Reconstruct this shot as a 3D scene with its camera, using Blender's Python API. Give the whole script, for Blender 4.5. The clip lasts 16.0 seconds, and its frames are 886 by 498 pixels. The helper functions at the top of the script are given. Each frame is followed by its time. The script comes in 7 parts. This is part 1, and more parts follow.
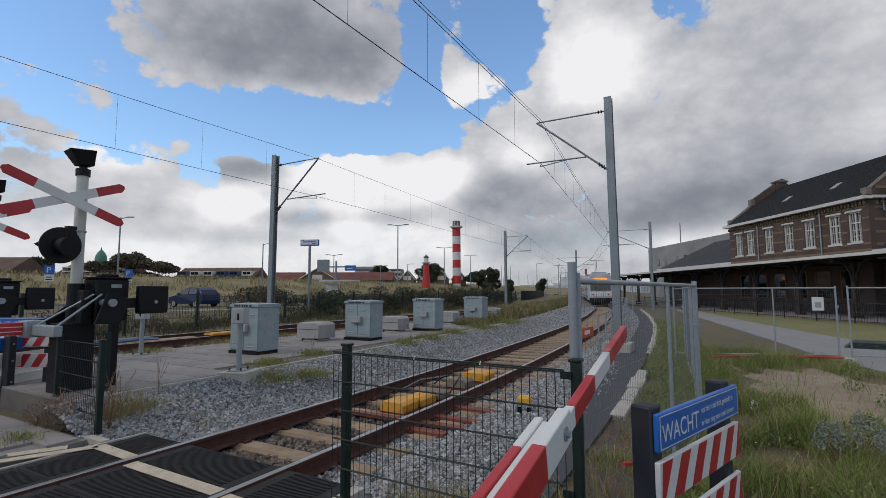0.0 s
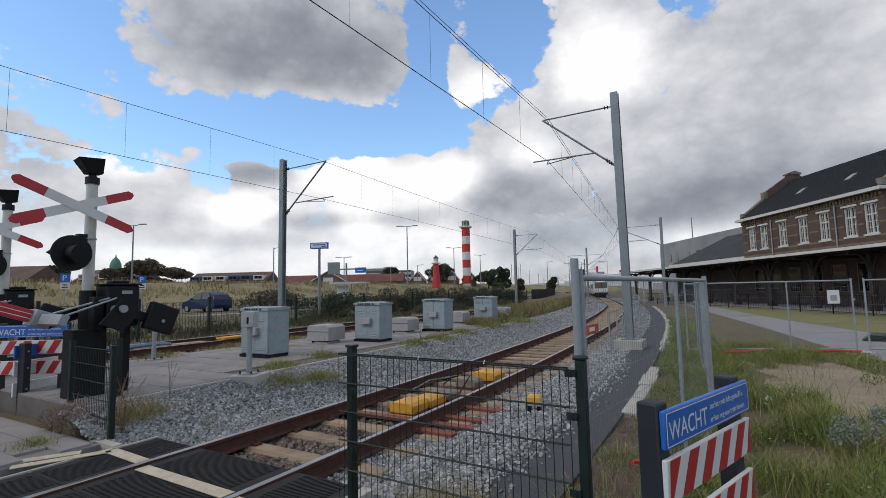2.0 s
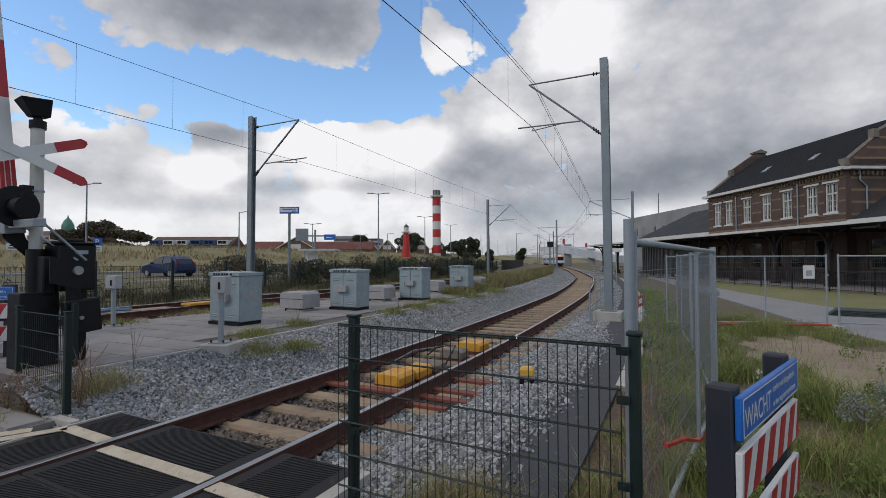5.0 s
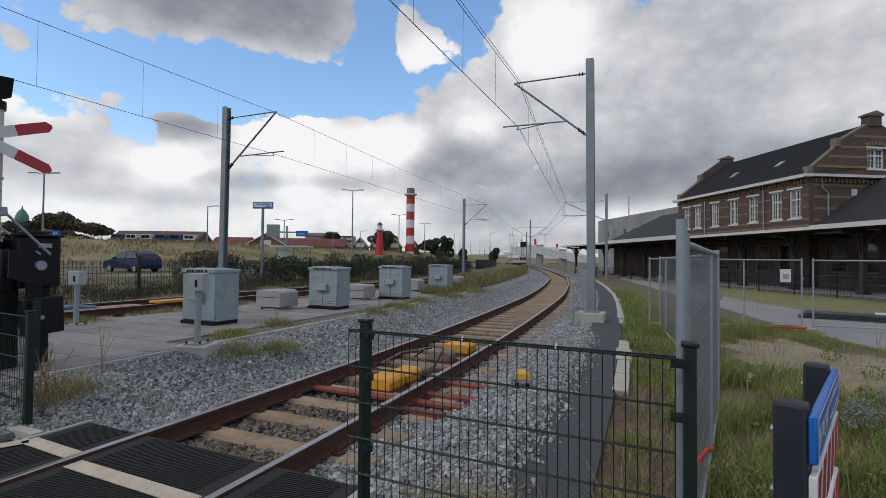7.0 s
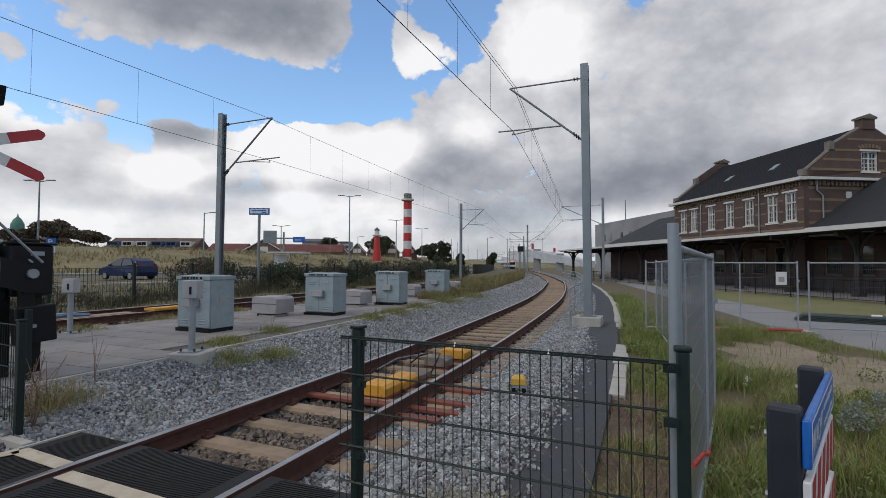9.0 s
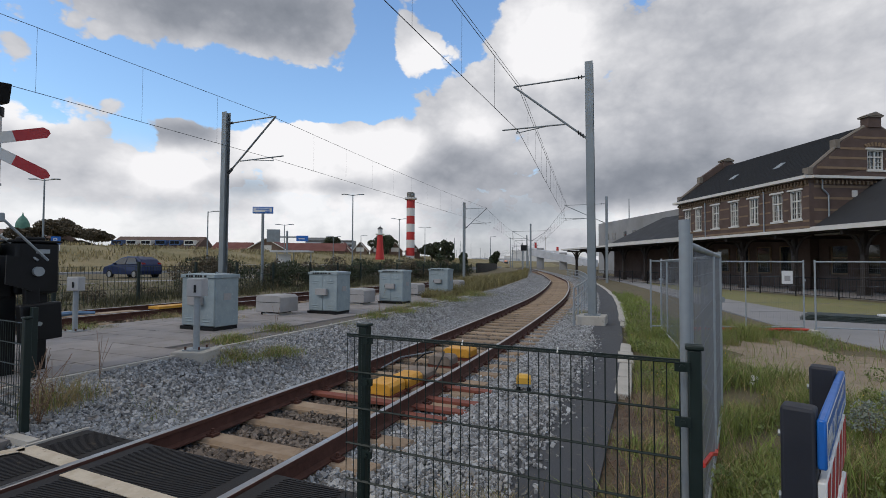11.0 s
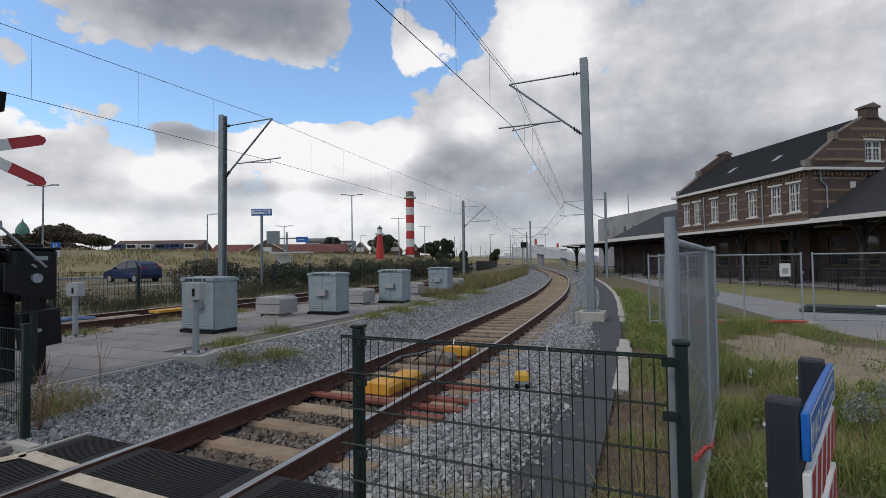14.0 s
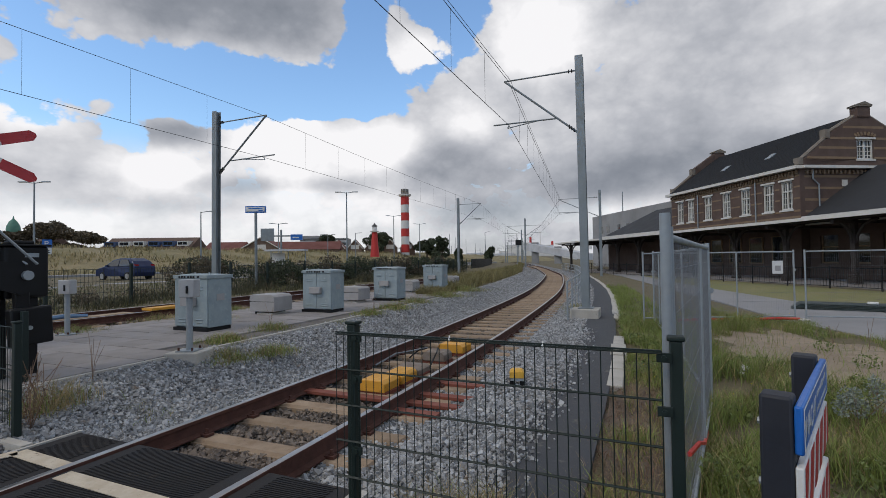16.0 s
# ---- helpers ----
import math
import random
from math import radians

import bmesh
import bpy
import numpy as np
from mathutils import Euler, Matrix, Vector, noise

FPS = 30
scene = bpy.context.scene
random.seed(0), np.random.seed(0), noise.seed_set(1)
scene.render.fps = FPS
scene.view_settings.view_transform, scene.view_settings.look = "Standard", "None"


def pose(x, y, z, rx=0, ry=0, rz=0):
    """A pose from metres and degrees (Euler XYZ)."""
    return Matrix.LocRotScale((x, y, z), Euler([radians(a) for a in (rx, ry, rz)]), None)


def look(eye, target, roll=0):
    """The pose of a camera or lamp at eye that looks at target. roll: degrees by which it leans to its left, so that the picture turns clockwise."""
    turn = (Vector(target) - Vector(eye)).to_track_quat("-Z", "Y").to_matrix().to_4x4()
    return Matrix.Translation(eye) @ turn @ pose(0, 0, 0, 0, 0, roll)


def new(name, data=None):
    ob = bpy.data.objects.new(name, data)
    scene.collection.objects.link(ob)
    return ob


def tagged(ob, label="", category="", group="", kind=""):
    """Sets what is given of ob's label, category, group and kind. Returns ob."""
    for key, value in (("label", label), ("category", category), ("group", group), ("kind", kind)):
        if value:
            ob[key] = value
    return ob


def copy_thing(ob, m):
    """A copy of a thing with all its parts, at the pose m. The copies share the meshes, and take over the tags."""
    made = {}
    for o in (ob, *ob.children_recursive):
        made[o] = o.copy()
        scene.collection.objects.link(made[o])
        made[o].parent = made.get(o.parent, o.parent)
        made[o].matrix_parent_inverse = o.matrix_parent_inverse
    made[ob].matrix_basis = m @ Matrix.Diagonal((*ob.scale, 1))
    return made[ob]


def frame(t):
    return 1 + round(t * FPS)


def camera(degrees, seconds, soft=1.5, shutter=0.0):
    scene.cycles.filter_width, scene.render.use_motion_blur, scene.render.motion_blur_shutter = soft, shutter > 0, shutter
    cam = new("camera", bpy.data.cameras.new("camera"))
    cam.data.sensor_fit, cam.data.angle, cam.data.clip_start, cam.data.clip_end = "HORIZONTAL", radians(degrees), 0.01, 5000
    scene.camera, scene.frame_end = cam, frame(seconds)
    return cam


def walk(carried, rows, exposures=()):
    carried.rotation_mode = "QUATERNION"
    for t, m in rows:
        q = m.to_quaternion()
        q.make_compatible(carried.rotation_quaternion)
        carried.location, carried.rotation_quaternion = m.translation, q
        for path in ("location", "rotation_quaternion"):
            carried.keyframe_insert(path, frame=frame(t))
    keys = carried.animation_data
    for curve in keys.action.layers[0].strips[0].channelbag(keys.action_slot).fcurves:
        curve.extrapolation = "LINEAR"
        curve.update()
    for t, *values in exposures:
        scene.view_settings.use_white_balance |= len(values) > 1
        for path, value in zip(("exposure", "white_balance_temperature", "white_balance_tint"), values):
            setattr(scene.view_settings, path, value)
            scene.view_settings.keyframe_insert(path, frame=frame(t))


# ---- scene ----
cam = camera(85.4, 16.0, soft=0.8)
PATH = [
    (0, (0.634, 0.159, 1.595), (-0.338, 1.898, 1.77), -0.2),
    (0.5, (0.665, 0.185, 1.589), (-0.289, 1.934, 1.77), -1.0),
    (1, (0.701, 0.202, 1.594), (-0.252, 1.95, 1.781), -1.8),
    (1.5, (0.711, 0.215, 1.593), (-0.273, 1.946, 1.775), -2.0),
    (2, (0.67, 0.2, 1.588), (-0.337, 1.918, 1.765), -1.3),
    (2.5, (0.602, 0.174, 1.579), (-0.38, 1.908, 1.747), -0.5),
    (3, (0.57, 0.159, 1.58), (-0.391, 1.907, 1.726), -0.1),
    (3.2, (0.556, 0.151, 1.577), (-0.407, 1.899, 1.713), -0.0),
    (5.3, (0.061, 0.471, 1.557), (-0.8, 2.275, 1.595), 0.0),
    (5.5, (-0.017, 0.483, 1.569), (-0.831, 2.309, 1.609), -0.0),
    (6, (-0.152, 0.515, 1.557), (-0.932, 2.356, 1.598), 0.0),
    (6.5, (-0.199, 0.535, 1.562), (-0.97, 2.38, 1.6), 0.2),
    (7, (-0.201, 0.537, 1.566), (-0.996, 2.372, 1.61), 0.6),
    (7.5, (-0.215, 0.553, 1.553), (-1.03, 2.379, 1.607), 1.0),
    (8, (-0.189, 0.553, 1.559), (-1.004, 2.379, 1.618), 0.8),
    (8.5, (-0.204, 0.555, 1.566), (-0.999, 2.389, 1.629), 0.4),
    (9, (-0.179, 0.56, 1.569), (-0.964, 2.398, 1.634), 0.2),
    (11.5, (-0.213, 0.572, 1.554), (-1.02, 2.401, 1.611), 0.3),
    (12, (-0.208, 0.569, 1.546), (-1.053, 2.382, 1.597), 0.1),
    (12.5, (-0.201, 0.567, 1.562), (-1.067, 2.369, 1.598), -0.2),
    (13, (-0.181, 0.563, 1.561), (-1.018, 2.379, 1.603), -0.5),
    (13.5, (-0.165, 0.568, 1.558), (-0.976, 2.396, 1.608), -0.7),
    (14, (-0.151, 0.567, 1.572), (-0.948, 2.4, 1.626), -0.8),
    (14.5, (-0.154, 0.579, 1.569), (-0.936, 2.419, 1.626), -0.9),
    (15, (-0.126, 0.574, 1.57), (-0.903, 2.416, 1.627), -1.0),
    (15.5, (-0.15, 0.571, 1.568), (-0.927, 2.413, 1.619), -1.0),
    (16, (-0.156, 0.573, 1.564), (-0.934, 2.415, 1.608), -0.8),
]
walk(cam, [(t, look(eye, aim, roll)) for t, eye, aim, roll in PATH],
     exposures=[(0, -0.15, 6450, 12), (0.5, -0.13, 6450, 12), (1.5, -0.1, 6450, 12), (2.0, 0.05, 6450, 12), (2.5, -0.05, 6450, 12), (3.2, -0.1, 6450, 12), (5.5, -0.08, 6450, 12), (16, -0.05, 6450, 12)])

# ---- world, sun, exposure ----
def ramp_nodes(nt, kind, **props):
    n = nt.nodes.new(kind)
    for k, v in props.items():
        setattr(n, k, v)
    return n


def make_world():
    w = bpy.data.worlds.new("sky")
    scene.world = w
    w.use_nodes = True
    nt = w.node_tree
    nt.nodes.clear()
    N, L = nt.nodes.new, nt.links.new

    def math(op, a, b=None, c=None):
        n = N("ShaderNodeMath")
        n.operation = op
        for i, v in enumerate((a, b, c)):
            if v is None:
                continue
            if isinstance(v, (int, float)):
                n.inputs[i].default_value = v
            else:
                L(v, n.inputs[i])
        return n.outputs[0]

    def spread(v, a, b, lo=0.0, hi=1.0, smooth=True):
        n = N("ShaderNodeMapRange")
        n.interpolation_type = "SMOOTHSTEP" if smooth else "LINEAR"
        L(v, n.inputs[0])
        for i, x in zip((1, 2, 3, 4), (a, b, lo, hi)):
            n.inputs[i].default_value = x
        return n.outputs[0]

    tc = N("ShaderNodeTexCoord")
    sep = N("ShaderNodeSeparateXYZ")
    L(tc.outputs["Generated"], sep.inputs[0])
    az = math("MULTIPLY", math("ARCTAN2", sep.outputs[0], sep.outputs[1]), 57.2958)
    el = math("MULTIPLY", math("ARCSINE", sep.outputs[2]), 57.2958)
    flat = N("ShaderNodeCombineXYZ")
    L(az, flat.inputs[0]), L(el, flat.inputs[1])

    def noise_at(scale, detail, rough, seed, squash=1.6, warp=0.0):
        m = N("ShaderNodeVectorMath")
        m.operation = "MULTIPLY_ADD"
        L(flat.outputs[0], m.inputs[0])
        m.inputs[1].default_value = (0.1, 0.1 * squash, 0.1)
        m.inputs[2].default_value = (seed, seed * 0.7, seed * 1.3)
        n = N("ShaderNodeTexNoise")
        L(m.outputs[0], n.inputs["Vector"])
        n.inputs["Scale"].default_value = scale
        n.inputs["Detail"].default_value = detail
        n.inputs["Roughness"].default_value = rough
        n.inputs["Distortion"].default_value = warp
        return n.outputs["Fac"]

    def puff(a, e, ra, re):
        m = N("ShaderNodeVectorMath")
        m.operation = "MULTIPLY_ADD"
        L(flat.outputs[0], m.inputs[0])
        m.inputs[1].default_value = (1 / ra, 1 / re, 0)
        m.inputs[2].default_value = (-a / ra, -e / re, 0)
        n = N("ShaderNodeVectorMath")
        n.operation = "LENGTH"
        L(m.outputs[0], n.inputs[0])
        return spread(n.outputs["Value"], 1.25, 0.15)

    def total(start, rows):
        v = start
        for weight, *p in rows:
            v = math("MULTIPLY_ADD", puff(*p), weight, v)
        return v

    billow = noise_at(1.0, 9.0, 0.56, 3.1, 1.7, 0.25)
    fine = noise_at(2.6, 8.0, 0.6, 8.4, 1.5, 0.3)
    def heads(scale, seed):
        m = N("ShaderNodeVectorMath")
        m.operation = "MULTIPLY_ADD"
        L(flat.outputs[0], m.inputs[0])
        m.inputs[1].default_value = (0.1, 0.14, 0.1)
        m.inputs[2].default_value = (seed, seed, 0)
        wob = N("ShaderNodeVectorMath")
        wob.operation = "MULTIPLY_ADD"
        wn = N("ShaderNodeTexNoise")
        wn.inputs["Scale"].default_value, wn.inputs["Detail"].default_value = scale * 1.1, 5.0
        L(m.outputs[0], wn.inputs["Vector"])
        L(wn.outputs["Color"], wob.inputs[0])
        wob.inputs[1].default_value = (0.45 / scale,) * 3
        L(m.outputs[0], wob.inputs[2])
        v = N("ShaderNodeTexVoronoi")
        v.voronoi_dimensions, v.feature = "2D", "SMOOTH_F1"
        v.inputs["Scale"].default_value, v.inputs["Detail"].default_value = scale, 3.0
        v.inputs["Roughness"].default_value, v.inputs["Smoothness"].default_value = 0.55, 0.35
        L(wob.outputs[0], v.inputs["Vector"])
        return math("SUBTRACT", 0.5, v.outputs["Distance"])

    lump = heads(3.2, 4.4)
    cover = math("ADD", math("MULTIPLY_ADD", billow, 1.35, -0.29), math("MULTIPLY", fine, 0.45))
    cover = math("MULTIPLY_ADD", lump, 0.30, cover)
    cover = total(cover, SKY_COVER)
    cover = spread(cover, 0.42, 0.58)
    high = spread(el, 36, 46)
    cover = math("MAXIMUM", cover, math("MULTIPLY", high, 0.95))
    cover = math("MAXIMUM", cover, spread(el, 14, 7, 0, 0.95))
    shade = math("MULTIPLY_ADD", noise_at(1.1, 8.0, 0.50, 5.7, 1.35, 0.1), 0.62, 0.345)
    shade = math("MULTIPLY_ADD", fine, 0.13, math("ADD", shade, 0.04))
    shade = math("MULTIPLY_ADD", lump, 0.09, shade)
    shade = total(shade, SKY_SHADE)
    tone = N("ShaderNodeValToRGB")
    L(shade, tone.inputs[0])
    cr = tone.color_ramp
    cr.elements[0].position, cr.elements[0].color = 0.10, (0.205, 0.235, 0.28, 1)
    cr.elements[1].position, cr.elements[1].color = 1.0, (1.2, 1.2, 1.2, 1)
    for p, c in ((0.38, (0.36, 0.39, 0.44, 1)), (0.62, (0.60, 0.625, 0.67, 1)), (0.8, (0.86, 0.875, 0.90, 1))):
        cr.elements.new(p).color = c
    sky = N("ShaderNodeTexSky")
    sky.sky_type, sky.sun_disc = "NISHITA", False
    sky.sun_elevation, sky.sun_rotation = radians(SUN_EL), radians(SUN_AZ)
    sky.altitude, sky.air_density, sky.dust_density, sky.ozone_density = 0, 1.25, 0.15, 3.0
    blue = N("ShaderNodeBackground")
    clear = N("ShaderNodeVectorMath")
    clear.operation = "MULTIPLY"
    L(sky.outputs[0], clear.inputs[0])
    clear.inputs[1].default_value = (1.15, 1.27, 1.35)
    L(clear.outputs[0], blue.inputs[0])
    blue.inputs[1].default_value = 0.15
    white = N("ShaderNodeBackground")
    L(tone.outputs[0], white.inputs[0])
    white.inputs[1].default_value = 0.8
    mix = N("ShaderNodeMixShader")
    L(cover, mix.inputs[0]), L(blue.outputs[0], mix.inputs[1]), L(white.outputs[0], mix.inputs[2])
    out = N("ShaderNodeOutputWorld")
    L(mix.outputs[0], out.inputs[0])


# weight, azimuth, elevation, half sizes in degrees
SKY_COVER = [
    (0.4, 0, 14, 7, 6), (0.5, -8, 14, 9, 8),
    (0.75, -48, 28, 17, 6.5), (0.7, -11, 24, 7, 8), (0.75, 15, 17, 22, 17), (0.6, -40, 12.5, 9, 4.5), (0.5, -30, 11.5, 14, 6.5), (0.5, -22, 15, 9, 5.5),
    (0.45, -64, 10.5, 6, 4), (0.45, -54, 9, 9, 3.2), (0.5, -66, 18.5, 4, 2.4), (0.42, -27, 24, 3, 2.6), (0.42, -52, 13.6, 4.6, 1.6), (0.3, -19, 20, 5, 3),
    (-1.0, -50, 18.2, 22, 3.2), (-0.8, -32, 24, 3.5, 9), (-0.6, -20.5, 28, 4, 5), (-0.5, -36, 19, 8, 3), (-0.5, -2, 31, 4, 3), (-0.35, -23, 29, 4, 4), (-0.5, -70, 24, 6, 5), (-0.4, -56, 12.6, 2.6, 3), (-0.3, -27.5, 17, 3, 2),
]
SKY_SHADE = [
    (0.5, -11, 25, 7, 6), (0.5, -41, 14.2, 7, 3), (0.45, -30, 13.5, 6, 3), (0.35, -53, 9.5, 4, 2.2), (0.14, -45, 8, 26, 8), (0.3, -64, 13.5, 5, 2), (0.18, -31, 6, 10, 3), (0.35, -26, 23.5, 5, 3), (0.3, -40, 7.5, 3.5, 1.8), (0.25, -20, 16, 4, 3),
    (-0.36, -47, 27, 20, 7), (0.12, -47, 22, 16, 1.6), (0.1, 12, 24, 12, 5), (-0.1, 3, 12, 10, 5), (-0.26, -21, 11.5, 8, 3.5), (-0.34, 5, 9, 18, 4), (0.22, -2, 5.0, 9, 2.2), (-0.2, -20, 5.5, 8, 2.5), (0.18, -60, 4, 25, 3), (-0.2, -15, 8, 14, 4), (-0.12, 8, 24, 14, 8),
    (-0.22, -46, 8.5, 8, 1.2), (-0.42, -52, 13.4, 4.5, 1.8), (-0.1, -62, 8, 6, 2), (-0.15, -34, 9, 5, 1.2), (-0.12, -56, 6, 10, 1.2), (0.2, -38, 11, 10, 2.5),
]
SUN_EL, SUN_AZ = 42.0, 215.0
make_world()
sun_data = bpy.data.lights.new("sun", "SUN")
sun_data.energy, sun_data.angle, sun_data.color = 0.95, radians(14), (1.0, 0.90, 0.74)
sun = new("sun", sun_data)
sun.matrix_basis = look((0, 0, 60), (-math.sin(radians(SUN_AZ)) * 60 / math.tan(radians(SUN_EL)), -math.cos(radians(SUN_AZ)) * 60 / math.tan(radians(SUN_EL)), 0))

# ---- materials ----
MATS = {}


def mat(name, base, rough=0.6, metal=0.0, other=None, amount=0.35, scale=3.0, fine=40.0, bump=0.15, spot=None, spots=0.0, island=0.0, per=0.0, coat=0.0, spec=0.5, depth=0.01):
    """A surface with broad stains, fine grain and relief; island and per vary single pieces."""
    if name in MATS:
        return MATS[name]
    m = bpy.data.materials.new(name)
    m.use_nodes = True
    nt = m.node_tree
    N, L = nt.nodes.new, nt.links.new
    b = nt.nodes["Principled BSDF"]
    b.inputs["Roughness"].default_value = rough
    b.inputs["Metallic"].default_value = metal
    b.inputs["Specular IOR Level"].default_value = spec
    b.inputs["Coat Weight"].default_value = coat
    tc = N("ShaderNodeTexCoord")
    co = tc.outputs["Object"]

    def tex(s, d=6.0, r=0.6):
        n = N("ShaderNodeTexNoise")
        L(co, n.inputs["Vector"])
        n.inputs["Scale"].default_value, n.inputs["Detail"].default_value, n.inputs["Roughness"].default_value = s, d, r
        return n.outputs["Fac"]

    def rng(v, a, b2, lo, hi):
        n = N("ShaderNodeMapRange")
        L(v, n.inputs[0])
        for i, x in zip((1, 2, 3, 4), (a, b2, lo, hi)):
            n.inputs[i].default_value = x
        return n.outputs[0]

    def mixc(f, a, c, mode="MIX"):
        n = N("ShaderNodeMix")
        n.data_type, n.blend_type = "RGBA", mode
        if isinstance(f, float):
            n.inputs[0].default_value = f
        else:
            L(f, n.inputs[0])
        for i, v in ((6, a), (7, c)):
            if isinstance(v, tuple):
                n.inputs[i].default_value = (*v, 1) if len(v) == 3 else v
            else:
                L(v, n.inputs[i])
        return n.outputs[2]

    other = other or tuple(c * 0.6 for c in base)
    broad, grain = tex(scale), tex(fine, 4.0)
    col = mixc(rng(broad, 0.35, 0.7, 0.0, amount * 2 if amount < 0.5 else 1.0), base, other)
    col = mixc(rng(grain, 0.3, 0.7, 0.0, 0.35), col, tuple(c * 0.72 for c in base))
    if spot:
        col = mixc(rng(tex(scale * 2.3, 8.0, 0.7), 0.62 - spots * 0.3, 0.72 - spots * 0.3, 0.0, 0.9), col, spot)
    if island or per:
        if per:
            src = N("ShaderNodeObjectInfo").outputs["Random"]
        else:
            src = N("ShaderNodeNewGeometry").outputs["Random Per Island"]
        k = max(island, per)
        hsv = N("ShaderNodeHueSaturation")
        L(rng(src, 0, 1, 1 - k, 1 + k), hsv.inputs["Value"])
        L(col, hsv.inputs["Color"])
        col = hsv.outputs[0]
    L(col, b.inputs["Base Color"])
    L(rng(broad, 0.3, 0.7, max(rough - 0.1, 0.03), min(rough + 0.12, 1)), b.inputs["Roughness"])
    if bump:
        bp = N("ShaderNodeBump")
        bp.inputs["Strength"].default_value, bp.inputs["Distance"].default_value = bump, depth
        L(grain, bp.inputs["Height"])
        L(bp.outputs[0], b.inputs["Normal"])
    MATS[name] = m
    return m


def glow(name, color, strength):
    m = bpy.data.materials.new(name)
    m.use_nodes = True
    b = m.node_tree.nodes["Principled BSDF"]
    b.inputs["Base Color"].default_value = (*color, 1)
    b.inputs["Emission Color"].default_value = (*color, 1)
    b.inputs["Emission Strength"].default_value = strength
    return m


def glass(name, tint=(0.02, 0.025, 0.03)):
    m = bpy.data.materials.new(name)
    m.use_nodes = True
    b = m.node_tree.nodes["Principled BSDF"]
    b.inputs["Base Color"].default_value = (*tint, 1)
    b.inputs["Roughness"].default_value = 0.04
    b.inputs["Specular IOR Level"].default_value = 0.9
    return m


STONE = mat("ballast_stone", (0.325, 0.33, 0.332), 0.85, other=(0.19, 0.193, 0.193), island=0.52, fine=60, bump=0.3, spot=(0.25, 0.19, 0.14), spots=0.1)
BALLAST = mat("ballast_bed", (0.20, 0.203, 0.205), 0.95, other=(0.09, 0.09, 0.09), amount=0.3, scale=9, fine=26, bump=1.0, depth=0.05)
RUSTBED = mat("rusty_ballast_bed", (0.105, 0.085, 0.065), 0.95, other=(0.06, 0.048, 0.038), scale=9, fine=26, bump=1.0, depth=0.05)
RUSTSTONE = mat("rusty_stone", (0.19, 0.155, 0.125), 0.9, other=(0.11, 0.088, 0.072), island=0.4, fine=60, bump=0.3)
SLEEPER = mat("sleeper_concrete", (0.34, 0.255, 0.175), 0.9, other=(0.21, 0.145, 0.092), amount=0.5, scale=4, fine=70, bump=0.3, per=0.14, spot=(0.20, 0.13, 0.08), spots=0.08)
RUST = mat("rusty_steel", (0.095, 0.036, 0.024), 0.85, metal=0.1, other=(0.045, 0.022, 0.017), scale=8, fine=60, bump=0.25)
RUSTRED = mat("rust_red_plate", (0.22, 0.06, 0.035), 0.75, other=(0.13, 0.045, 0.03), scale=6, fine=50)
RAILTOP = mat("polished_rail_head", (0.46, 0.45, 0.44), 0.36, metal=1.0, other=(0.3, 0.27, 0.25), scale=3, bump=0.02)
RUBBER = mat("crossing_rubber", (0.024, 0.023, 0.024), 0.8, other=(0.038, 0.034, 0.031), scale=2.5, fine=80, bump=0.2, spot=(0.08, 0.062, 0.045), spots=0.06, spec=0.25)
LINE = mat("worn_white_paint", (0.56, 0.49, 0.38), 0.8, other=(0.36, 0.28, 0.19), scale=7, fine=60, spot=(0.16, 0.12, 0.09), spots=0.1)
YELLOW = mat("yellow_cover", (0.66, 0.32, 0.03), 0.55, other=(0.5, 0.25, 0.03), scale=5, spot=(0.2, 0.10, 0.03), spots=0.07, bump=0.08)
GALV = mat("galvanised_steel", (0.33, 0.365, 0.385), 0.5, metal=0.35, other=(0.25, 0.28, 0.30), scale=5, fine=30, bump=0.05)
GREYBLUE = mat("grey_cabinet_paint", (0.29, 0.345, 0.36), 0.55, other=(0.22, 0.275, 0.295), amount=0.5, scale=4.5, fine=28, bump=0.08, spot=(0.36, 0.41, 0.42), spots=0.1)
GREYBOX = mat("weathered_grey_box", (0.35, 0.34, 0.335), 0.65, other=(0.26, 0.25, 0.24), scale=3, fine=40, bump=0.06)
BROWNBOX = mat("dusty_brown_box", (0.24, 0.20, 0.165), 0.8, other=(0.15, 0.11, 0.085), amount=0.5, scale=6, fine=50, bump=0.1)
GALVWIRE = mat("dull_zinc_wire", (0.20, 0.215, 0.23), 0.6, metal=0.3, scale=5, bump=0)
MASTPAINT = mat("mast_grey_paint", (0.235, 0.265, 0.28), 0.5, metal=0.3, other=(0.165, 0.19, 0.20), scale=2, fine=30, bump=0.06)
GREENSTEEL = mat("dark_green_coated_steel", (0.012, 0.022, 0.019), 0.45, other=(0.016, 0.026, 0.023), scale=6, bump=0.04, spec=0.3)
BLACK = mat("black_plastic", (0.006, 0.0065, 0.007), 0.5, other=(0.014, 0.014, 0.016), scale=5, bump=0.05, spec=0.25)
DARKPOST = mat("navy_black_post", (0.012, 0.014, 0.022), 0.6, other=(0.02, 0.022, 0.03), scale=6, bump=0.08)
RED = mat("red_reflective", (0.47, 0.022, 0.028), 0.4, other=(0.38, 0.02, 0.025), scale=4, fine=60, bump=0.05)
WHITE = mat("white_enamel", (0.70, 0.70, 0.68), 0.42, other=(0.60, 0.60, 0.575), scale=3, fine=50, bump=0.04)
BLUE = mat("blue_sign_enamel", (0.012, 0.135, 0.50), 0.35, other=(0.012, 0.115, 0.42), scale=4, bump=0.03)
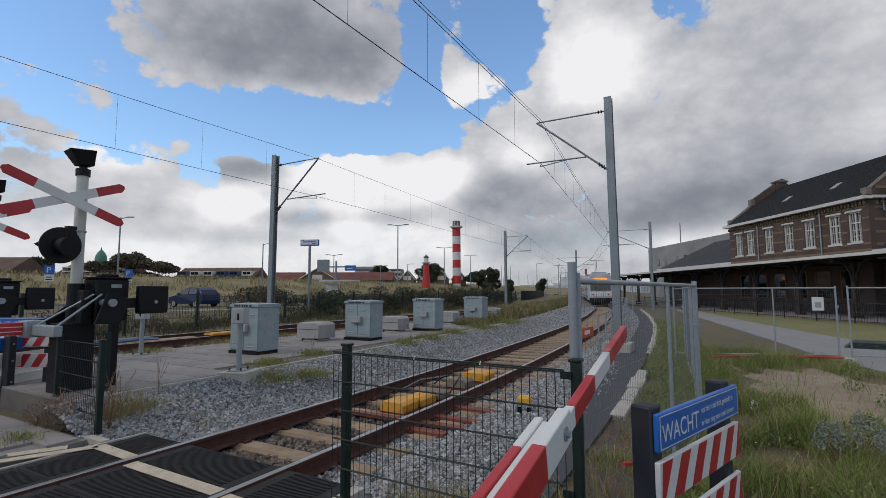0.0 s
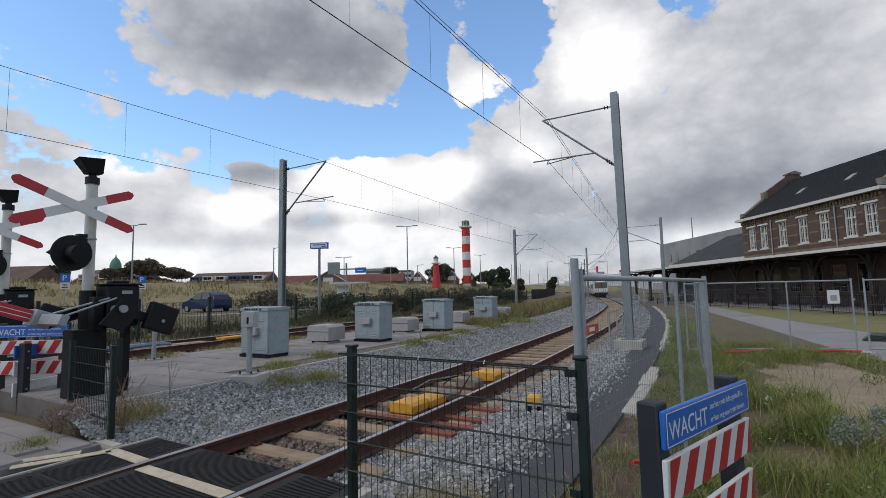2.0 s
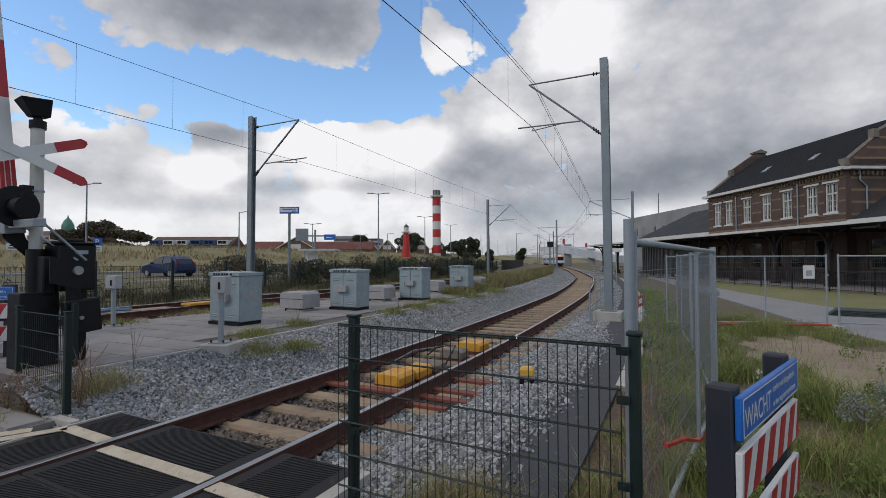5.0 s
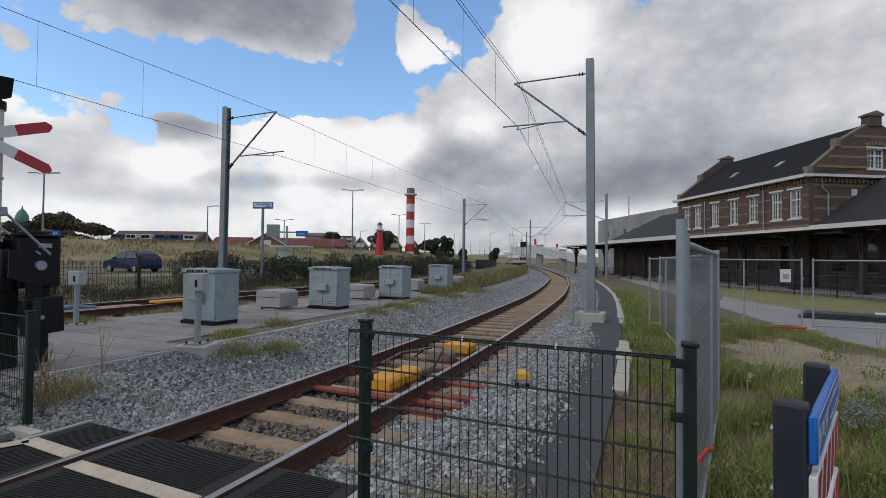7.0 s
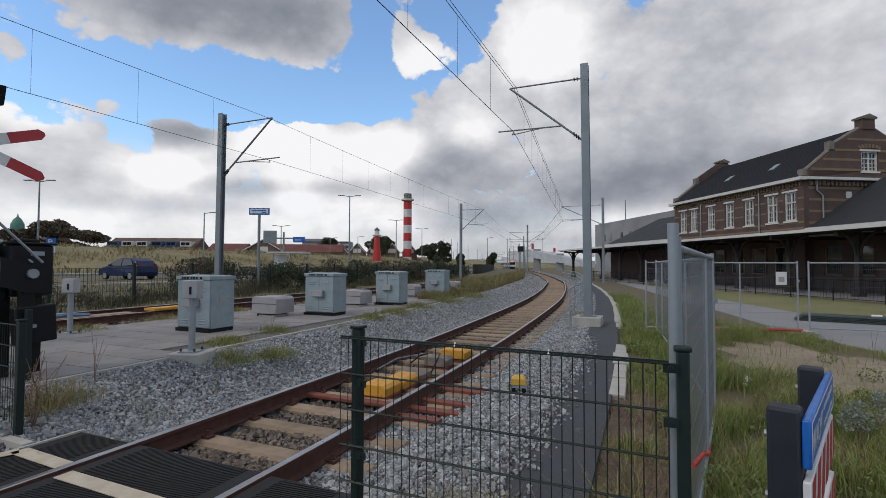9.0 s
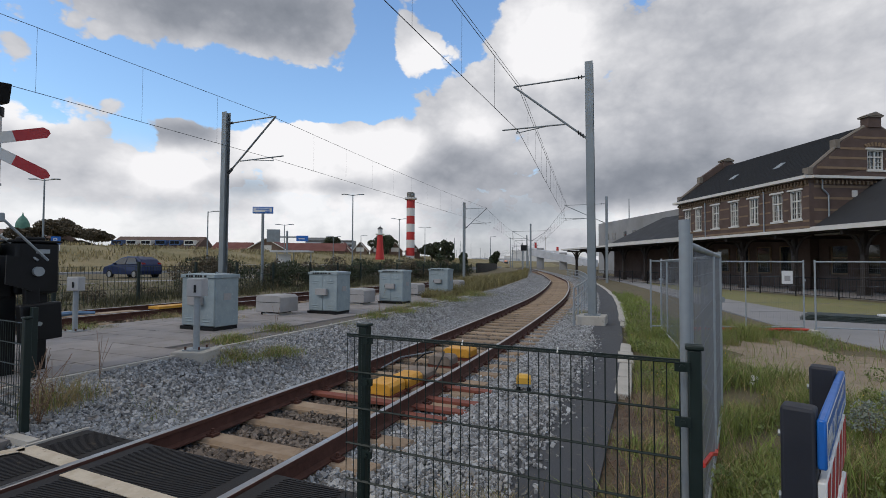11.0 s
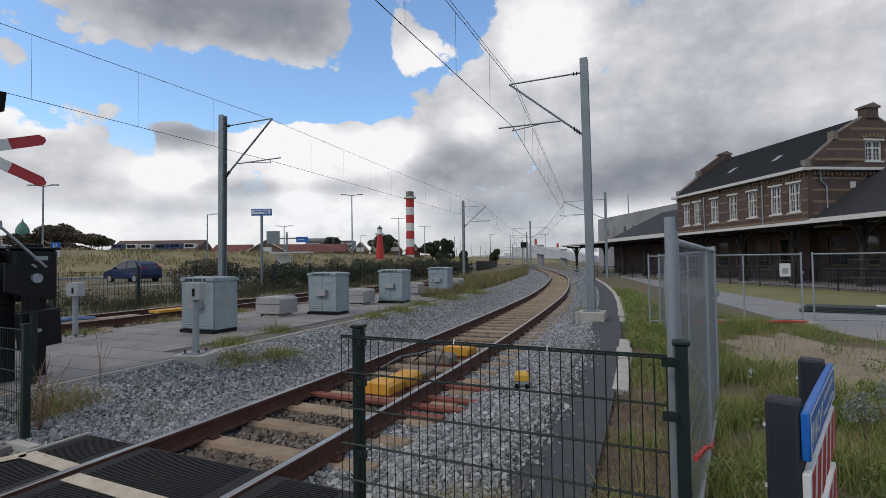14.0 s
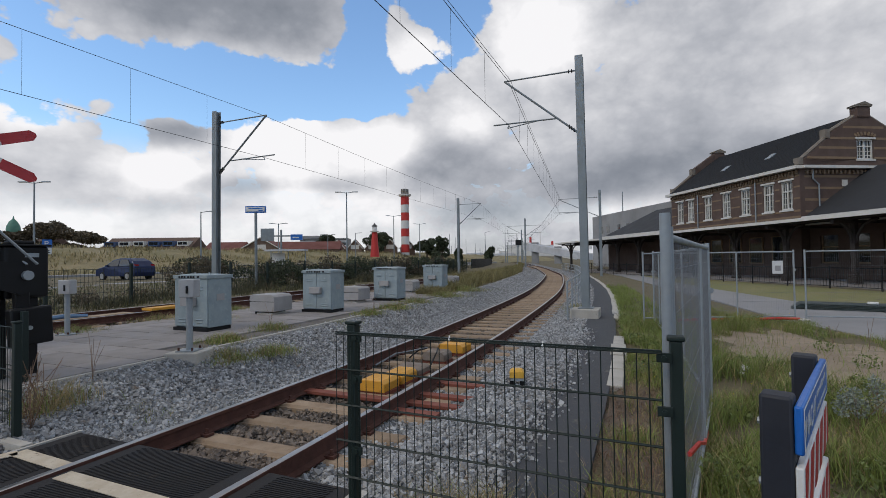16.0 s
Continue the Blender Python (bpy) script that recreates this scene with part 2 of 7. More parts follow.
ASPHALT = mat("dark_asphalt", (0.052, 0.055, 0.062), 0.9, other=(0.075, 0.077, 0.08), scale=1.6, fine=120, bump=0.5, spot=(0.15, 0.14, 0.12), spots=0.06)
PATHGREY = mat("pale_path_asphalt", (0.26, 0.255, 0.255), 0.9, other=(0.205, 0.205, 0.205), scale=0.6, fine=60, bump=0.3)
PAVER = mat("concrete_paver", (0.27, 0.25, 0.24), 0.9, other=(0.20, 0.185, 0.175), scale=2.0, fine=60, bump=0.25, per=0.1)
PAVEBED = mat("paver_joint_sand", (0.14, 0.125, 0.11), 0.95, scale=3, fine=50, bump=0.4)
CONCRETE = mat("pale_concrete", (0.45, 0.425, 0.38), 0.9, other=(0.33, 0.31, 0.27), scale=3, fine=50, bump=0.3, spot=(0.2, 0.19, 0.16), spots=0.08)
DIRT = mat("bare_dirt", (0.31, 0.245, 0.18), 0.97, other=(0.21, 0.165, 0.115), amount=0.5, scale=1.6, fine=40, bump=0.4, depth=0.03, spot=(0.11, 0.12, 0.05), spots=0.16)
SOIL = mat("dark_soil", (0.15, 0.115, 0.085), 0.97, other=(0.075, 0.058, 0.042), amount=0.5, scale=3.0, fine=50, bump=0.6, depth=0.03, spot=(0.2, 0.15, 0.10), spots=0.12)
GRASSBED = mat("verge_soil_and_grass", (0.115, 0.10, 0.05), 0.97, other=(0.17, 0.13, 0.08), amount=0.5, scale=0.9, fine=24, bump=1.0, depth=0.04, spot=(0.075, 0.09, 0.03), spots=0.2)
LAWN = mat("mown_lawn", (0.165, 0.17, 0.055), 0.97, other=(0.24, 0.205, 0.095), amount=0.5, scale=0.5, fine=30, bump=0.8, depth=0.03)
BLADE = mat("grass_blades", (0.20, 0.245, 0.055), 0.75, other=(0.095, 0.13, 0.03), island=0.45, bump=0, scale=0.8)
DRYBLADE = mat("dry_grass_blades", (0.38, 0.295, 0.145), 0.8, other=(0.22, 0.16, 0.078), island=0.45, bump=0, scale=0.8)
BROWNWEED = mat("brown_dead_weed", (0.21, 0.13, 0.085), 0.85, other=(0.14, 0.09, 0.06), island=0.4, bump=0)
WEEDLEAF = mat("broad_weed_leaves", (0.15, 0.19, 0.05), 0.65, other=(0.085, 0.115, 0.032), island=0.5, bump=0, scale=1.2)
SILVERLEAF = mat("silver_grey_weed", (0.22, 0.25, 0.21), 0.75, other=(0.14, 0.165, 0.13), island=0.35, bump=0)
FADEDBLUE = mat("faded_blue_panel", (0.05, 0.10, 0.22), 0.5, other=(0.04, 0.075, 0.16), scale=1.5, bump=0.02)
FLOWER = mat("yellow_flowers", (0.6, 0.45, 0.03), 0.7, bump=0)
LEAF = mat("dark_leaves", (0.048, 0.062, 0.027), 0.7, other=(0.032, 0.04, 0.019), island=0.45, bump=0, scale=0.7)
LEAFB = mat("brownish_leaves", (0.105, 0.082, 0.05), 0.75, other=(0.07, 0.056, 0.035), island=0.45, bump=0, scale=0.7)
BARK = mat("bark", (0.09, 0.07, 0.05), 0.9, scale=6, bump=0.4)
BRICK = mat("dark_brown_brick", (0.118, 0.078, 0.062), 0.9, other=(0.075, 0.05, 0.042), amount=0.45, scale=0.9, fine=14, bump=0.5)
BAND = mat("tan_brick_band", (0.24, 0.165, 0.10), 0.9, other=(0.18, 0.12, 0.075), scale=1.5, fine=14, bump=0.4)
SLATE = mat("slate_roofing", (0.030, 0.032, 0.036), 0.75, other=(0.044, 0.045, 0.048), scale=0.8, fine=16, bump=0.5, spec=0.3)
TRIM = mat("white_painted_wood", (0.66, 0.645, 0.60), 0.6, other=(0.52, 0.5, 0.45), scale=2, bump=0.05)
DARKWOOD = mat("dark_canopy_wood", (0.032, 0.024, 0.02), 0.8, other=(0.022, 0.017, 0.014), scale=2, bump=0.2)
WINGLASS = glass("window_glass")
STONEGREY = mat("grey_coping_stone", (0.22, 0.19, 0.155), 0.9, scale=3, bump=0.2)
HOUSEBRICK = mat("far_house_brick", (0.19, 0.13, 0.095), 0.9, scale=0.5, fine=6)
TILE = mat("brown_roof_tiles", (0.12, 0.075, 0.055), 0.85, other=(0.085, 0.055, 0.042), scale=0.4, fine=8, bump=0.3)
REDTILE = mat("red_roof_tiles", (0.16, 0.055, 0.042), 0.85, scale=0.4, fine=8, bump=0.3)
TOWERRED = mat("lighthouse_red", (0.50, 0.028, 0.022), 0.6, other=(0.42, 0.03, 0.025), scale=0.6, bump=0.03)
TOWERWHITE = mat("lighthouse_white", (0.66, 0.65, 0.62), 0.65, other=(0.56, 0.55, 0.52), scale=0.6, bump=0.03)
COPPER = mat("green_copper", (0.10, 0.24, 0.18), 0.7, scale=1.0)
FARGREY = mat("far_concrete", (0.30, 0.30, 0.30), 0.9, scale=0.3, fine=4)
PALEMETAL = mat("pale_cladding", (0.52, 0.53, 0.55), 0.6, scale=0.5, fine=5)
CARBLUE = mat("dark_blue_car_paint", (0.006, 0.018, 0.075), 0.4, metal=0.0, coat=0.12, spec=0.3, scale=2, bump=0)
TYRE = mat("tyre_rubber", (0.014, 0.014, 0.014), 0.85, scale=8)
SILVER = mat("silver_alloy", (0.5, 0.5, 0.51), 0.35, metal=0.8, scale=5, bump=0.02)
LAMPRED = mat("red_lens", (0.35, 0.015, 0.015), 0.25, scale=6, bump=0)
WIRE = mat("dark_wire", (0.02, 0.022, 0.026), 0.6, metal=0.4, bump=0)
ORANGE = mat("orange_board", (0.62, 0.10, 0.025), 0.6, scale=5)
TRAINWHITE = mat("train_pale_paint", (0.55, 0.56, 0.58), 0.4, scale=1.0, bump=0.02)
REDNET = mat("red_plastic_tape", (0.55, 0.03, 0.02), 0.5, scale=5)
TARPGREEN = mat("dark_stacked_panels", (0.02, 0.035, 0.032), 0.6, scale=4)


# ---- mesh helpers ----
class Shape:
    def __init__(self):
        self.v, self.f = [], []

    def add(self, vs, fs):
        k = len(self.v)
        self.v += [tuple(p) for p in vs]
        self.f += [tuple(k + i for i in q) for q in fs]
        return self

    def box(self, x0, y0, z0, x1, y1, z1, m=None):
        p = [Vector((x, y, z)) for z in (z0, z1) for x, y in ((x0, y0), (x1, y0), (x1, y1), (x0, y1))]
        if m:
            p = [m @ q for q in p]
        return self.add(p, [(3, 2, 1, 0), (4, 5, 6, 7), (0, 1, 5, 4), (1, 2, 6, 5), (2, 3, 7, 6), (3, 0, 4, 7)])

    def cyl(self, a, b, r0, r1=None, n=12, caps=True):
        a, b = Vector(a), Vector(b)
        r1 = r0 if r1 is None else r1
        q = (b - a).to_track_quat("Z", "Y")
        vs = []
        for c, r in ((a, r0), (b, r1)):
            vs += [c + q @ Vector((r * math.cos(i * 2 * math.pi / n), r * math.sin(i * 2 * math.pi / n), 0)) for i in range(n)]
        fs = [(i, (i + 1) % n, n + (i + 1) % n, n + i) for i in range(n)]
        if caps:
            fs += [tuple(range(n - 1, -1, -1)), tuple(range(n, 2 * n))]
        return self.add(vs, fs)

    def tube(self, pts, r, n=6):
        for a, b in zip(pts, pts[1:]):
            self.cyl(a, b, r, r, n)
        return self

    def lathe(self, c, rows, n=24):
        """rows: radius, height from the bottom up."""
        c = Vector(c)
        vs = [c + Vector((r * math.cos(i * 2 * math.pi / n), r * math.sin(i * 2 * math.pi / n), z)) for r, z in rows for i in range(n)]
        fs = [(k * n + i, k * n + (i + 1) % n, (k + 1) * n + (i + 1) % n, (k + 1) * n + i) for k in range(len(rows) - 1) for i in range(n)]
        fs += [tuple(range(n - 1, -1, -1)), tuple(range((len(rows) - 1) * n, len(rows) * n))]
        return self.add(vs, fs)

    def prism(self, poly, a, b, m=None):
        """poly in the local xy plane, from height a to b, placed by m."""
        n = len(poly)
        vs = [Vector((x, y, z)) for z in (a, b) for x, y in poly]
        if m:
            vs = [m @ v for v in vs]
        fs = [tuple(range(n - 1, -1, -1)), tuple(range(n, 2 * n))] + [(i, (i + 1) % n, n + (i + 1) % n, n + i) for i in range(n)]
        return self.add(vs, fs)

    def sweep(self, section, path):
        """section: (offset, height) loop; path: list of (x, y, z, nx, ny) with the sideways normal."""
        n = len(section)
        vs = [(x + nx * o, y + ny * o, z + h) for x, y, z, nx, ny in path for o, h in section]
        fs = [(k * n + i, k * n + (i + 1) % n, (k + 1) * n + (i + 1) % n, (k + 1) * n + i) for k in range(len(path) - 1) for i in range(n)]
        fs += [tuple(range(n - 1, -1, -1)), tuple(range((len(path) - 1) * n, len(path) * n))]
        return self.add(vs, fs)

    def mesh(self, name, material, smooth=False):
        me = bpy.data.meshes.new(name)
        me.from_pydata([tuple(p) for p in self.v], [], self.f)
        bm = bmesh.new()
        bm.from_mesh(me)
        if len(self.f) < 4000:
            bmesh.ops.recalc_face_normals(bm, faces=bm.faces)
        bm.to_mesh(me)
        bm.free()
        me.materials.append(material)
        if smooth:
            me.shade_smooth()
            me.set_sharp_from_angle(angle=radians(40))
        return me


def part(name, sh, material, parent, label="", bevel=0.0, smooth=True):
    me = sh if isinstance(sh, bpy.types.Mesh) else sh.mesh(name, material, smooth)
    ob = new(name, me)
    ob.parent = parent
    if label:
        ob["label"] = label
    if bevel:
        b = ob.modifiers.new("edges", "BEVEL")
        b.width, b.segments, b.limit_method = bevel, 2, "ANGLE"
    return ob


def thing(name, label, category, group="", m=None, kind=""):
    ob = new(name)
    ob.empty_display_size = 0.1
    if m:
        ob.matrix_basis = m
    return tagged(ob, label, category, group, kind)


def single(name, sh, material, label, category, group="", kind="", bevel=0.0, smooth=True, m=None):
    ob = part(name, sh, material, None, "", bevel, smooth)
    if m:
        ob.matrix_basis = m
    return tagged(ob, label, category, group, kind)


# ---- the line of the two tracks ----
_ys = np.arange(-80, 520, 0.5)


def _line(knots):
    k = np.array(knots, float)
    x = np.interp(_ys, k[:, 0], k[:, 1])
    w = np.hanning(29)
    return np.convolve(np.pad(x, 14, mode="reflect", reflect_type="odd"), w / w.sum(), "valid")


_near = _line([(-80, -3.6), (8, -3.6), (15.7, -4.05), (23.4, -4.65), (32.7, -5.9), (47, -8.25), (75, -15), (112, -25), (144, -33.8), (200, -55), (260, -84), (340, -130), (520, -250)])
_far = _line([(-80, -12.6), (10, -12.6), (20, -13.0), (40, -14.2), (75, -20.2), (112, -30), (144, -39), (200, -60.5), (260, -89.5), (340, -135.5), (520, -256)])


def near_x(y):
    return float(np.interp(y, _ys, _near))


def far_x(y):
    return float(np.interp(y, _ys, _far))


def far_z(y):
    return 0.35 * (1 - min(max((y - 15) / 60, 0), 1)) if y < 75 else 0.0


def heading(fx, y):
    d = (fx(y + 0.5) - fx(y - 0.5))
    n = math.hypot(d, 1)
    return d / n, 1 / n


def route(fx, fz, y0, y1, step):
    rows = []
    for y in np.arange(y0, y1 + 0.01, step):
        dx, dy = heading(fx, y)
        rows.append((fx(y), float(y), fz(y), dy, -dx))
    return rows


def smooth01(a, b, x):
    t = np.clip((x - a) / (b - a), 0, 1)
    return t * t * (3 - 2 * t)


def land(x, y):
    """Height of the open ground."""
    nx = np.interp(y, _ys, _near)
    d = x - nx
    z = -0.13 + 0 * d
    z = z - 0.25 * smooth01(1.7, 1.3, np.abs(d))
    z = z + 0.36 * smooth01(-2.3, -3.2, d) * np.maximum(smooth01(3.1, 3.7, y), smooth01(-7.0, -8.5, d)) + 0.22 * smooth01(-12, -30, d)
    z = z + 3.25 * smooth01(-50, -72, x) - 1.2 * smooth01(-76, -95, x)
    z = z - 0.25 * (np.abs(x - np.interp(y, _ys, _far)) < 1.7)
    return z


# ---- ground ----
def build_ground():
    near = np.concatenate([np.arange(-110, -20, 2.0), np.arange(-20, 12, 0.4), np.arange(12, 60, 2.0)])
    xs = np.concatenate([[-3000, -1500, -700, -350, -180], near, [70, 100, 180, 400, 900, 3000]])
    ys = np.concatenate([[-3000, -1000, -300, -100, -40], np.arange(-20, 40, 1.0), np.arange(40, 200, 4.0), [220, 260, 320, 420, 600, 1000, 3000]])
    gx, gy = np.meshgrid(xs, ys)
    gz = land(gx, gy)
    gz = gz + 0.02 * np.sin(gx * 1.7 + gy * 0.6) * (np.abs(gx) < 60)
    n = len(xs)
    sh = Shape()
    sh.v = [tuple(p) for p in np.stack([gx, gy, gz], -1).reshape(-1, 3).tolist()]
    sh.f = [(j * n + i, j * n + i + 1, (j + 1) * n + i + 1, (j + 1) * n + i) for j in range(len(ys) - 1) for i in range(n - 1)]
    single("ground", sh, GRASSBED, "rough grassy ground with bare soil", "ground", kind="structure")


def strip(name, material, edges, label, category, lift=0.004, kind="structure", thick=0.06):
    """A flat-topped strip between two edge lines: rows of (xl, yl, xr, yr, z)."""
    sh = Shape()
    k = len(edges)
    vs = []
    for xl, yl, xr, yr, z in edges:
        vs += [(xl, yl, z + lift), (xr, yr, z + lift), (xr, yr, z - thick), (xl, yl, z - thick)]
    fs = [(4 * i + a, 4 * i + b, 4 * i + 4 + b, 4 * i + 4 + a) for i in range(k - 1) for a, b in ((0, 1), (1, 2), (2, 3), (3, 0))]
    fs += [(0, 1, 2, 3), (4 * k - 1, 4 * k - 2, 4 * k - 3, 4 * k - 4)]
    sh.add(vs, fs)
    return single(name, sh, material, label, category, kind=kind, smooth=False)


def along(fx, fz, a, b, y0, y1, step=1.0):
    rows = []
    for x, y, z, nx, ny in route(fx, fz, y0, y1, step):
        rows.append((x + nx * a, y + ny * a, x + nx * b, y + ny * b, z))
    return rows


def stones(name, material, count, area, size, label, seed):
    """Loose stones, all in one mesh. area(rng, n) gives x, y, z arrays."""
    rng = np.random.default_rng(seed)
    x, y, z = area(rng, count)
    c = np.array([(sx, sy, sz) for sz in (-1, 1) for sx, sy in ((-1, -1), (1, -1), (1, 1), (-1, 1))], float)
    v = c[None] * rng.uniform(0.55, 1.15, (count, 8, 3)) * (np.array([1.0, 0.8, 0.62]) * 0.5)[None, None]
    a = rng.uniform(0, 6.28, (count, 3))
    ca, sa = np.cos(a), np.sin(a)
    for k, (i, j) in enumerate(((0, 1), (1, 2), (0, 2))):
        p, q = v[..., i].copy(), v[..., j].copy()
        v[..., i] = p * ca[:, k, None] - q * sa[:, k, None]
        v[..., j] = p * sa[:, k, None] + q * ca[:, k, None]
    s = size * rng.lognormal(0, 0.28, (count, 1, 1))
    v = v * s + np.stack([x, y, z], -1)[:, None]
    f = np.array([(3, 2, 1, 0), (4, 5, 6, 7), (0, 1, 5, 4), (1, 2, 6, 5), (2, 3, 7, 6), (3, 0, 4, 7)])
    faces = (f[None] + (np.arange(count) * 8)[:, None, None]).reshape(-1, 4)
    me = bpy.data.meshes.new(name)
    me.from_pydata(v.reshape(-1, 3).tolist(), [], faces.tolist())
    me.materials.append(material)
    ob = new(name, me)
    return tagged(ob, label, "gravel", kind="stuff")


def bed_z(d):
    """Height of the stone bed at d metres to the right of the near track's middle."""
    d = np.asarray(d, float)
    inner = -0.243 + 0.02 * np.cos(d * 2)
    left = -0.17 + 0.38 * smooth01(-1.35, -2.75, d)
    right = -0.215 + 0.12 * smooth01(1.15, 1.75, d)
    return np.where(np.abs(d) < 0.75, inner, np.where(d < 0, left, right))


def build_beds():
    rows = route(near_x, lambda y: 0.0, 3.0, 60, 1.0) + route(near_x, lambda y: 0.0, 64, 340, 6.0)
    offs = [-3.0, -2.75, -2.4, -2.0, -1.6, -1.35, -0.9, -0.7, -0.3, 0.3, 0.7, 0.9, 1.3, 1.7, 2.2, 2.4, 2.6]
    for name, lo, hi, material, label in (("ballast_bed", -3.0, -0.7, BALLAST, "grey crushed stone bed beside the rails"), ("track_bed", -0.7, 0.7, RUSTBED, "rust-stained stone bed between the rails"), ("ballast_shoulder", 0.7, 2.6, BALLAST, "grey crushed stone shoulder of the track")):
        os = [o for o in offs if lo <= o <= hi]
        sh = Shape()
        for x, y, z, nx, ny in rows:
            for o in os:
                sh.v.append((x + nx * o, y + ny * o, float(bed_z(o)) - 0.02))
        n = len(os)
        sh.f = [(k * n + i, k * n + i + 1, k * n + n + i + 1, k * n + n + i) for k in range(len(rows) - 1) for i in range(n - 1)]
        single(name, sh, material, label, "gravel bed", kind="structure")

    def at(lo, hi, y0, y1, power):
        def area(rng, n):
            y = y0 + (y1 - y0) * rng.random(n) ** power
            d = rng.uniform(lo, hi, n)
            x = np.interp(y, _ys, _near) + d
            return x, y, bed_z(d) + rng.uniform(-0.02, 0.018, n)
        return area

    stones("edge_stones", STONE, 1800, at(-2.9, -1.62, 2.98, 3.55, 1.0), 0.04, "loose grey stones against the crossing edge", 6)
    stones("ballast_stones", STONE, 68000, at(-2.95, -0.8, 3.45, 30, 1.7), 0.034, "loose grey-blue crushed ballast stones", 1)
    stones("shoulder_stones", STONE, 44000, at(0.8, 2.36, 3.0, 28, 1.7), 0.034, "loose grey crushed ballast stones on the shoulder", 2)
    stones("bed_stones", RUSTSTONE, 19000, at(-0.7, 0.7, 3.5, 42, 1.7), 0.038, "rust-brown crushed stones between the sleepers", 3)

    stones("far_bed_stones", STONE, 16000, at(-2.95, -0.8, 27, 75, 1.3), 0.06, "grey ballast stones farther along the curve", 9)
    stones("far_shoulder_stones", STONE, 9000, at(0.8, 2.4, 26, 70, 1.3), 0.06, "grey shoulder stones farther along the curve", 10)

    def strewn(rng, n):
        y = 3.1 + 9 * rng.random(n) ** 1.4
        d = 2.33 + np.abs(rng.normal(0, 0.13, n))
        return np.interp(y, _ys, _near) + d, y, -0.06 + rng.uniform(-0.004, 0.01, n)
    stones("strewn_stones", STONE, 900, strewn, 0.03, "stray ballast stones on the service path", 8)

    def flank(rng, n):
        y = 2 + 24 * rng.random(n)
        d = rng.uniform(-1.9, 1.9, n)
        return np.interp(y, _ys, _far) + d, y, 0.35 - 0.2 + rng.uniform(-0.03, 0.03, n)
    stones("far_ballast_stones", RUSTSTONE, 3000, flank, 0.07, "brownish ballast stones of the far track", 4)


# ---- tracks ----
RAIL = [(-0.072, -0.172), (0.072, -0.172), (0.072, -0.158), (0.018, -0.142), (0.010, -0.05), (0.036, -0.036), (0.036, -0.006), (-0.036, -0.006), (-0.036, -0.036), (-0.010, -0.05), (-0.018, -0.142), (-0.072, -0.158)]
HEAD = [(-0.030, -0.006), (0.030, -0.006), (0.022, 0.0), (-0.022, 0.0)]


def build_track(name, fx, fz, y0, y1, sleepers, label):
    tr = thing(name, label, "railway track", kind="structure")
    rows = route(fx, fz, min(y0, -7), 60, 1.0) + route(fx, fz, 63, y1, 3.0)
    for side in (-0.75, 0.75):
        moved = [(x + nx * side, y + ny * side, z, nx, ny) for x, y, z, nx, ny in rows]
        rail = part("rail", Shape().sweep(RAIL, moved), RUST, tr, "rust-brown steel rail")
        part("rail_head", Shape().sweep(HEAD, moved), RAILTOP, rail, "bright worn running surface", smooth=False)
    s = Shape().prism([(-1.27, -0.13), (1.27, -0.13), (1.27, 0.13), (-1.27, 0.13)], -0.34, -0.20)
    s.add([(-1.25, -0.11, -0.20), (1.25, -0.11, -0.20), (1.25, 0.11, -0.20), (-1.25, 0.11, -0.20), (-1.23, -0.09, -0.172), (1.23, -0.09, -0.172), (1.23, 0.09, -0.172), (-1.23, 0.09, -0.172)],
          [(0, 1, 5, 4), (1, 2, 6, 5), (2, 3, 7, 6), (3, 0, 4, 7), (4, 5, 6, 7)])
    sleeper = s.mesh("sleeper", SLEEPER)
    c = Shape().box(-0.05, -0.045, -0.175, 0.05, 0.045, -0.145).cyl((0, 0, -0.15), (0, 0, -0.10), 0.016, n=6).cyl((0, 0, -0.15), (0, 0, -0.132), 0.03, n=6)
    clip = c.mesh("rail_clip", RUST)
    y = y0 + 0.2
    for i in range(sleepers):
        y = y0 + 0.2 + i * 0.62
        dx, dy = heading(fx, y)
        ob = part("sleeper", sleeper, None, tr)
        ob.matrix_basis = pose(fx(y), y, fz(y), 0, 0, -math.degrees(math.atan2(dx, dy)))
        if i < 34 and name == "track_near":
            for o in (-0.85, -0.65, 0.65, 0.85):
                k = part("rail_clip", clip, None, ob)
                k.location = (o, 0, 0)
    return tr


